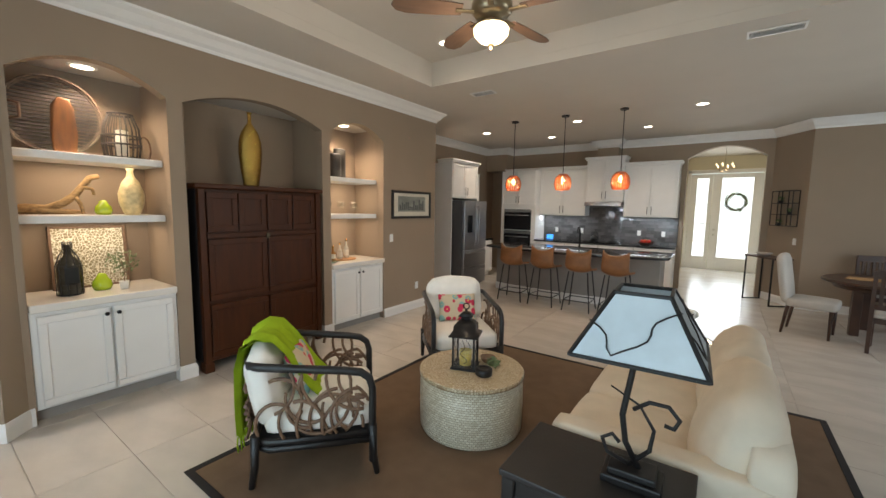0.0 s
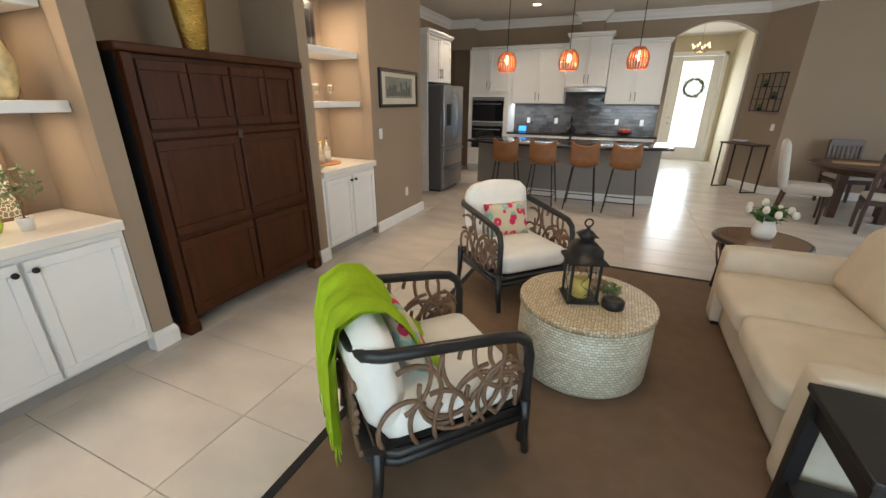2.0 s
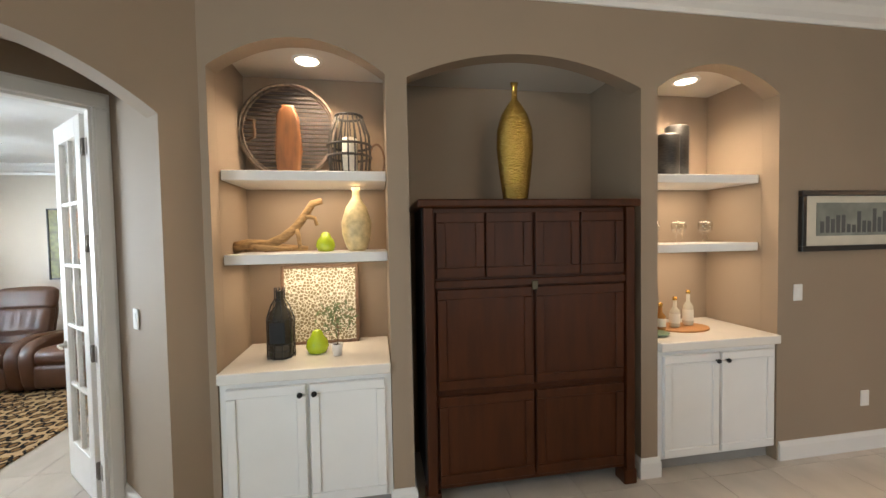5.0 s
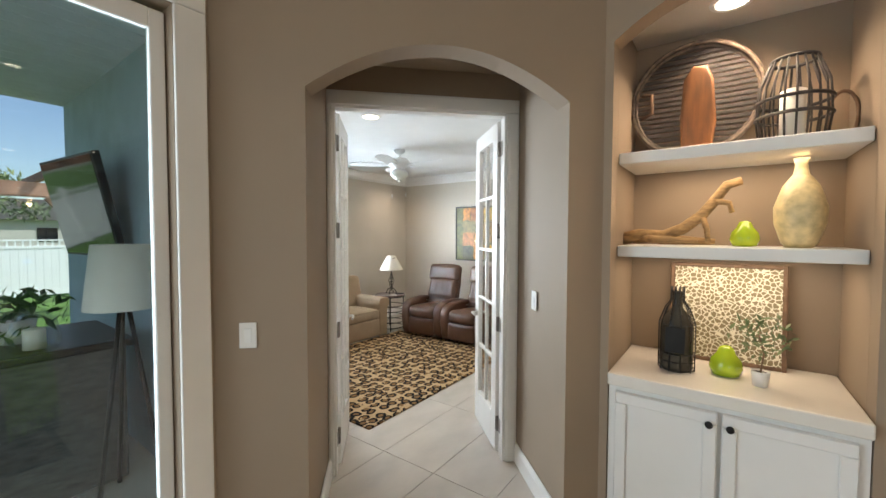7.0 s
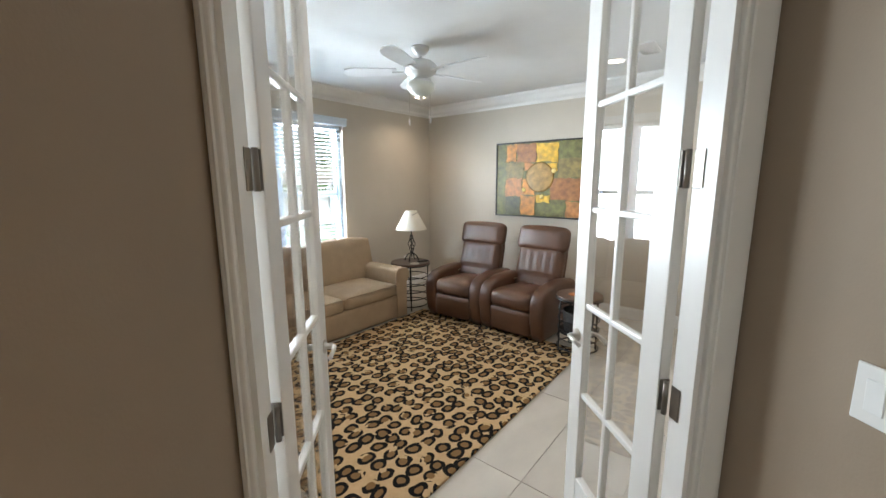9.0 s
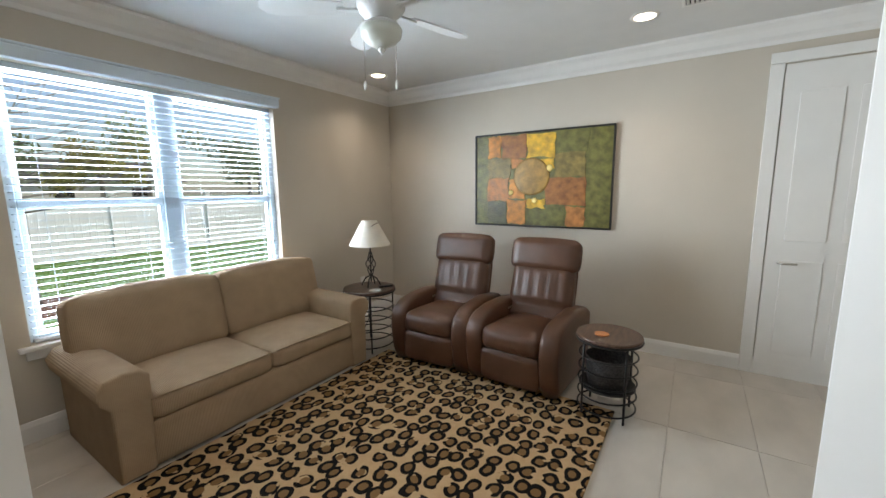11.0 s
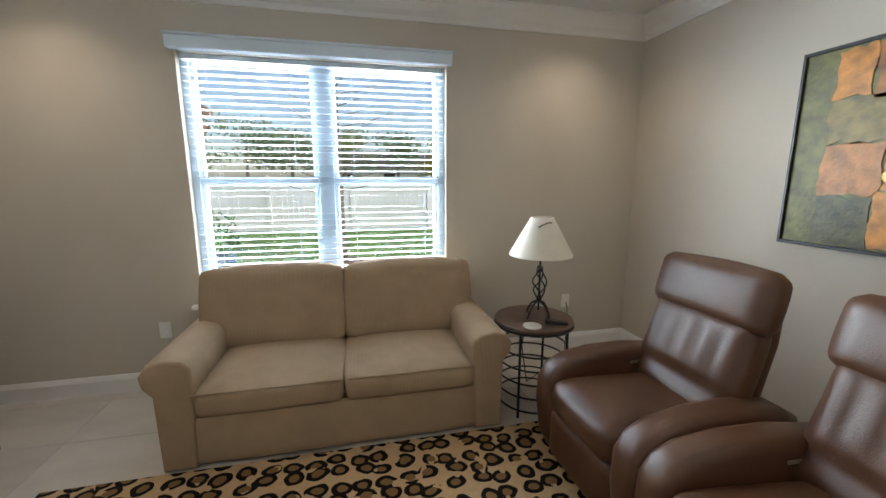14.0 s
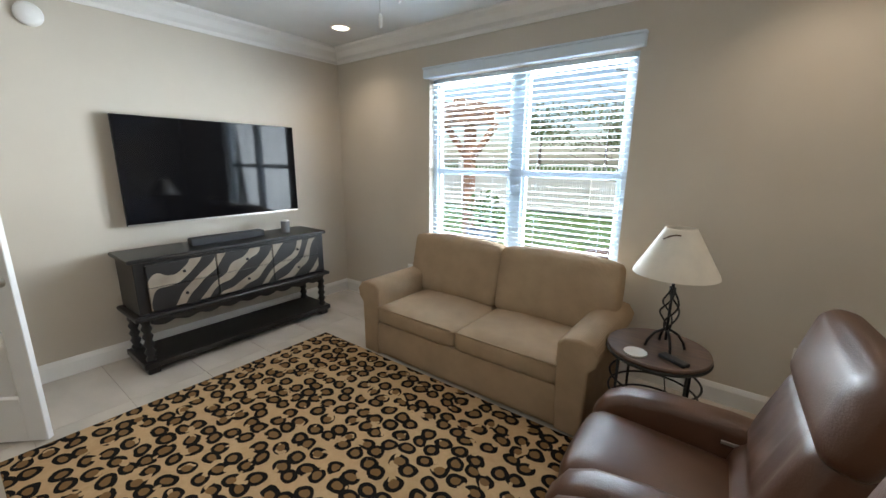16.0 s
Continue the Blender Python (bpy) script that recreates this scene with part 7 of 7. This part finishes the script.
for i in range(10):
    a = i * 0.628
    part("arm", tube(BM(), [(0, 0, -0.55), (0.12 * math.cos(a), 0.12 * math.sin(a), -0.62), (0.24 * math.cos(a), 0.24 * math.sin(a), -0.52 + 0.05 * (i % 2))], 0.005, 6), BRONZE, ch)
    part("crystal", lathe(BM(), [(0.004, -0.03), (0.022, 0), (0.004, 0.03)], 8, pose(0.24 * math.cos(a), 0.24 * math.sin(a), -0.50 + 0.05 * (i % 2))), glow("lit_crystal", (1.0, 0.8, 0.5), 3.0) if i == 0 else bpy.data.materials["lit_crystal"], ch)
lamp("chandelier_bulb", "POINT", pose(-0.14, 11.3, 2.55), 9, WARM, radius=0.1)

# ---- sliding door, patio and garden ----
sd2 = tagged(thing("door_5", "white framed sliding glass door to the patio", "door", pose(-2.65, -0.845, 0)), kind="structure")
GLZ = glass("tinted_glass", (0.90, 0.96, 0.98))
for x0, x1, z0, z1 in ((-0.12, 0.0, 0, 2.52), (4.06, 4.18, 0, 2.52), (-0.12, 4.18, 2.521, 2.64)):
    part("casing", box(BM(), x0, x1, 0.001, 0.022, z0, z1, 0.006), WHITE, sd2)
for k in range(3):
    a, c = k * 1.353, (k + 1) * 1.353
    for x0, x1, z0, z1 in ((a + 0.005, a + 0.06, 0.02, 2.50), (c - 0.06, c - 0.005, 0.02, 2.50), (a + 0.06, c - 0.06, 0.02, 0.11), (a + 0.06, c - 0.06, 2.42, 2.50)):
        part("sash", box(BM(), x0, x1, -0.10, -0.06, z0, z1, 0.004, 1), WHITE, sd2)
    g = part("pane", box(BM(), a + 0.06, c - 0.06, -0.083, -0.077, 0.11, 2.42), GLZ, sd2)
    g.visible_shadow = False
# out of view; frames added round the dining fill lamp
wd = tagged(thing("window_3", "unseen white window added round the dining fill light", "window", pose(4.4, 0, 0)), kind="structure")
for k in range(3):
    y0 = 3.36 + k * 1.233
    for a, c, z0, z1 in ((y0, y0 + 0.05, 0.5, 2.5), (y0 + 1.18, y0 + 1.23, 0.5, 2.5), (y0 + 0.05, y0 + 1.18, 0.5, 0.55), (y0 + 0.05, y0 + 1.18, 2.45, 2.5)):
        part("window_frame", box(BM(), 0.04, 0.10, a, c, z0, z1), VINYL, wd)
# patio
GREYWALL = mat("grey_stucco", (0.36, 0.45, 0.50), 0.85, vary=0.1, scale=4, bump=0.6, bscale=22)
plain("wall_patio", -3.14, -3.0, -4.6, -1.0, 0, 3.0, GREYWALL, "grey stucco patio wall")
bm = BM()
for i in range(24):
    box(bm, -3.0, 3.0, -4.6 + i * 0.152, -4.6 + i * 0.152 + 0.142, 2.9, 2.93, 0.004, 1)
box(bm, -3.0, 3.0, -4.6, -0.95, 2.935, 3.0)
struct("ceiling_patio", bm, mat("white_patio_boards", (0.62, 0.66, 0.68), 0.6), "white boarded patio ceiling")
struct("pavement_patio", box(BM(), -3.0, 3.0, -4.75, -1.0, -0.05, -0.01), mat("patio_paver", (0.22, 0.20, 0.18), 0.6, vary=0.2, scale=7), "dark patio paving")
ptv = thing("television", "small black outdoor television tilted on a wall bracket", "television", pose(-2.83, -3.05, 1.80, 0, 0, 6))
part("panel", box(BM(), 0, 0.05, -0.5, 0.5, -0.38, 0.38, 0.006, 2, pose(0, 0, 0, 0, 12)), BLACKM, ptv)
part("screen", box(BM(), 0.051, 0.054, -0.48, 0.48, -0.36, 0.36, 0, 1, pose(0, 0, 0, 0, 12)), DARKGL, ptv)
part("bracket", tube(BM(), [(0.0, 0, 0), (-0.14, 0.05, 0)], 0.02, 8), BLACKM, ptv)
bx = thing("patio_cabinet", "dark patio bar cabinet with reed sides", "cabinet", pose(-2.50, -2.45, -0.01))
part("body", box(BM(), -0.32, 0.32, -0.5, 0.3, 0.02, 0.88, 0.01), mat("dark_grey_reed", (0.09, 0.09, 0.085), 0.7, vary=0.4, scale=10, stretch=(1, 1, 5)), bx)
part("top", box(BM(), -0.36, 0.36, -0.54, 0.34, 0.88, 0.93, 0.008), BLACKW, bx)
part("foot", box(BM(), -0.3, 0.3, -0.45, 0.25, 0.0, 0.02), BLACKW, bx)
pj = thing("glass_lantern", "round glass jar lantern with a candle", "lantern", pose(-2.42, -2.25, 0.92))
part("jar", lathe(BM(), [(0.10, 0), (0.12, 0.05), (0.10, 0.16), (0.05, 0.22), (0.055, 0.24)], 24, None, False), WG, pj)
part("candle", lathe(BM(), [(0.05, 0.005), (0.05, 0.12)], 16), WHITEC, pj)
vp = thing("trailing_plant", "green trailing pothos in a white pot", "plant", pose(-2.38, -2.55, 0.92))
part("pot", lathe(BM(), [(0.07, 0), (0.10, 0.14), (0.09, 0.14)], 20), WHITE, vp)
part("foliage", leaf_ball(leaf_ball(BM(), 130, (0.26, 0.22, 0.14), 0.055, rl, 0.2), 60, (0.12, 0.3, 0.35), 0.05, rl, -0.05), GREEN, vp)
fl = thing("floor_lamp", "white drum shade lamp on dark tripod legs", "lamp", pose(-2.76, -1.95, -0.01) @ Matrix.Scale(0.95, 4))
part("shade", lathe(BM(), [(0.20, 1.22), (0.155, 1.62), (0.15, 1.62), (0.195, 1.22)], 32, None, False), PAPER, fl)
for i in range(3):
    a = i * 2.094 + 0.5
    part("leg", tube(BM(), [(0.02 * math.cos(a), 0.02 * math.sin(a), 1.25), (0.2 * math.cos(a), 0.2 * math.sin(a), 0.0)], 0.014, 8), BLACKW, fl)

# lawn, fence, trees
gm = mat("lawn_grass", (0.10, 0.19, 0.035), 0.9, vary=0.35, scale=3, bump=0.6, bscale=40)
g0 = BM()
box(g0, -300, 300, -300, 300, -0.35, -0.12)
struct("ground", g0, gm, "green lawn")
bm = BM()
rg = random.Random(2)
for _ in range(7000):
    x, y = rg.uniform(-14, 3), rg.uniform(-13.4, -4.9)
    h, a = rg.uniform(0.03, 0.07), rg.uniform(0, 6.28)
    vs = [bm.verts.new(q) for q in ((x - 0.012 * math.cos(a), y - 0.012 * math.sin(a), -0.12), (x + 0.012 * math.cos(a), y + 0.012 * math.sin(a), -0.12), (x + rg.uniform(-0.03, 0.03), y + rg.uniform(-0.03, 0.03), -0.12 + h))]
    bm.faces.new(vs)
solo("grass", bm, gm, "short green grass blades on the lawn", "grass", kind="stuff")
FENCE = mat("white_vinyl_fence", (0.80, 0.80, 0.78), 0.5, vary=0.02)
fn = thing("fence", "white vinyl privacy fence with square posts", "fence", pose(0, -13.8, -0.12))
for i in range(13):
    x = -20 + i * 2.4
    post = part("post", box(BM(), x - 0.065, x + 0.065, -0.065, 0.065, 0, 1.62, 0.01), FENCE, fn)
    part("post_cap", lathe(BM(), [(0.10, 0), (0.10, 0.02), (0.005, 0.08)], 4, pose(x, 0, 1.62, 0, 0, 45)), FENCE, post)
    if i < 12:
        for z0, z1 in ((0.05, 0.2), (1.30, 1.38), (1.50, 1.54)):
            part("rail", box(BM(), x + 0.066, x + 2.334, -0.025, 0.025, z0, z1, 0.004, 1), FENCE, fn)
        for k in range(15):
            part("board", box(BM(), x + 0.07 + k * 0.151, x + 0.07 + k * 0.151 + 0.147, -0.012, 0.012, 0.2, 1.30), FENCE, fn)
        for k in range(16):
            part("picket", box(BM(), x + 0.12 + k * 0.138, x + 0.16 + k * 0.138, -0.01, 0.01, 1.38, 1.50), FENCE, fn)
BARK = mat("grey_bark", (0.20, 0.17, 0.14), 0.9, vary=0.3, scale=12, bump=0.5, bscale=30)
bt2 = thing("bare_tree", "young bare cypress tree in a mulch bed", "tree", pose(-5.43, -8.8, -0.12))
part("trunk", tube(BM(), [(0, 0, 0), (0.02, 0, 0.6), (0.0, 0.02, 1.6), (0.03, 0, 3.0), (0.02, 0.0, 4.6)], 0.095, 10, False, 0.015), BARK, bt2)
for i in range(44):
    z = 1.3 + i * 0.07
    a, l = i * 2.4, 1.25 * (1 - (z - 1.0) / 4.6) + 0.15
    bm = BM()
    tube(bm, [(0, 0, z), (l * 0.5 * math.cos(a), l * 0.5 * math.sin(a), z + 0.10), (l * math.cos(a), l * math.sin(a), z + 0.28)], 0.014, 5, False, 0.003)
    for t in (0.4, 0.6, 0.8):
        b = a + rg.choice((-0.7, 0.7))
        tube(bm, [(l * t * math.cos(a), l * t * math.sin(a), z + 0.28 * t * t), (l * t * math.cos(a) + 0.22 * math.cos(b), l * t * math.sin(a) + 0.22 * math.sin(b), z + 0.28 * t + 0.08)], 0.005, 4, False, 0.002)
    part("branch", bm, BARK, bt2)
solo("mulch_bed", lathe(BM(), [(0.7, 0), (0.6, 0.03), (0.1, 0.06)], 24), mat("brown_mulch", (0.12, 0.06, 0.04), 0.95, vary=0.5, scale=20, bump=1.0, bscale=30), "round brown mulch bed under the tree", "mulch", m=pose(-5.43, -8.8, -0.12))
pg = thing("pergola_post", "reddish cedar pergola corner post with braces", "pergola", pose(-3.6, -6.5, -0.12))
CEDAR = mat("red_cedar", (0.28, 0.15, 0.09), 0.7, vary=0.25, stretch=(3, 3, 0.5))
part("post", box(BM(), -0.07, 0.07, -0.07, 0.07, 0, 2.25, 0.008), CEDAR, pg)
for s in (-1, 1):
    part("brace", rodbox(BM(), (0, 0, 1.65), (s * 0.45, 0, 2.2), 0.08), CEDAR, pg)
for y in (-0.1, 0.1):
    part("beam", box(BM(), -0.35, 3.0, y - 0.025, y + 0.025, 2.2, 2.38, 0.006), CEDAR, pg)
for i in range(8):
    part("rafter", box(BM(), -0.3 + i * 0.42, -0.25 + i * 0.42, -0.8, 0.8, 2.38, 2.48), CEDAR, pg)
pp = thing("planter", "tall dark blue planter with a leafy shrub", "planter", pose(-4.1, -6.1, -0.12))
part("pot", lathe(BM(), [(0.17, 0), (0.22, 0.6), (0.24, 0.72), (0.2, 0.72)], 24), mat("dark_blue_glaze", (0.05, 0.08, 0.12), 0.4), pp)
part("shrub", leaf_ball(BM(), 160, (0.3, 0.3, 0.3), 0.07, rg, 1.0), GREEN, pp)


def tree(m, h, w, leafm, label):
    t = thing("tree", label, "tree", m, "trees behind the fence")
    part("trunk", tube(BM(), [(0, 0, 0), (0.1, 0, h * 0.35), (0, 0.1, h * 0.7)], 0.2, 8, False, 0.08), BARK, t)
    bm = BM()
    for k in range(9):
        c = Vector((rg.gauss(0, w * 0.45), rg.gauss(0, w * 0.4), h * rg.uniform(0.45, 0.95)))
        b = BM()
        leaf_ball(b, 140, (w * 0.42, w * 0.42, h * 0.14), 0.24, rg)
        merge(bm, b, Matrix.Translation(c))
    part("crown", bm, leafm, t)


FOL = [mat("tree_leaves_dark", (0.13, 0.18, 0.08), 0.7, vary=0.4), mat("tree_leaves_light", (0.20, 0.25, 0.10), 0.7, vary=0.4), mat("tree_leaves_yellow", (0.25, 0.22, 0.04), 0.7, vary=0.4)]
for x, y, h, w, k in ((-24, -34, 6, 3.4, 0), (-18, -38, 7, 3.6, 1), (-13, -31, 4.6, 2.4, 2), (-9.5, -36, 5.4, 3, 0), (-5, -40, 7, 3.4, 1), (-1, -35, 5.6, 3.2, 0), (4, -42, 7, 3.8, 1), (-30, -42, 8, 4.5, 0), (10, -40, 7, 4, 0)):
    tree(pose(x, y, -0.12, 0, 0, x * 7), h, w, FOL[k], "leafy green tree beyond the white fence")
hs = thing("house", "pale neighbouring house with a low dark roof", "house", pose(-12, -55, -0.12))
part("wall", box(BM(), -14, 10, -4, 4, 0, 2.9), mat("pale_stucco", (0.55, 0.52, 0.47), 0.85), hs)
part("roof", extrude(BM(), [(-14.6, 2.9), (10.6, 2.9), (7, 4.8), (-11, 4.8)], 9, pose(0, -4.5, 0)), mat("grey_shingle", (0.13, 0.12, 0.12), 0.9), hs)
for x in (-10, -4, 2, 7):
    part("window", box(BM(), x - 0.7, x + 0.7, 4.001, 4.06, 0.9, 2.2), DARKGL, hs)

# ---- floor tiles ----
TX, TY, GAP = 0.914, 0.455, 0.004
spots = []
for i in range(-7, 9):
    for j in range(-14, 29):
        x, y = -3.11 + (i + 0.5) * TX, 1.26 + (j + 0.5) * TY
        den = -8.6 < x < -2.9 and -4.6 < y < 0.7
        living = -5.9 < x < 4.9 and y > -1.1 and (x + y > -5.0)
        if (den or living) and y < 13.7:
            spots.append((x, y))
spots.sort(key=lambda s: abs(s[0] + 2.5) * 0.8 + abs(s[1] - 2.2))


def tile_box(bm, x, y, bev):
    return box(bm, x - TX / 2 + GAP / 2, x + TX / 2 - GAP / 2, y - TY / 2 + GAP / 2, y + TY / 2 - GAP / 2, -0.006, 0.0, bev, 1)


tile_mesh = mesh("tile", tile_box(BM(), 0, 0, 0.0012), TILE)
for x, y in spots[:300]:
    ob = new("tile", tile_mesh)
    ob.parent = floor
    ob.matrix_basis = pose(x, y, 0, 0, 0, random.choice((0, 180)))
bm = BM()
for x, y in spots[300:]:
    tile_box(bm, x, y, 0.0)
tagged(part("far_tiles", bm, TILE, floor), kind="stuff")
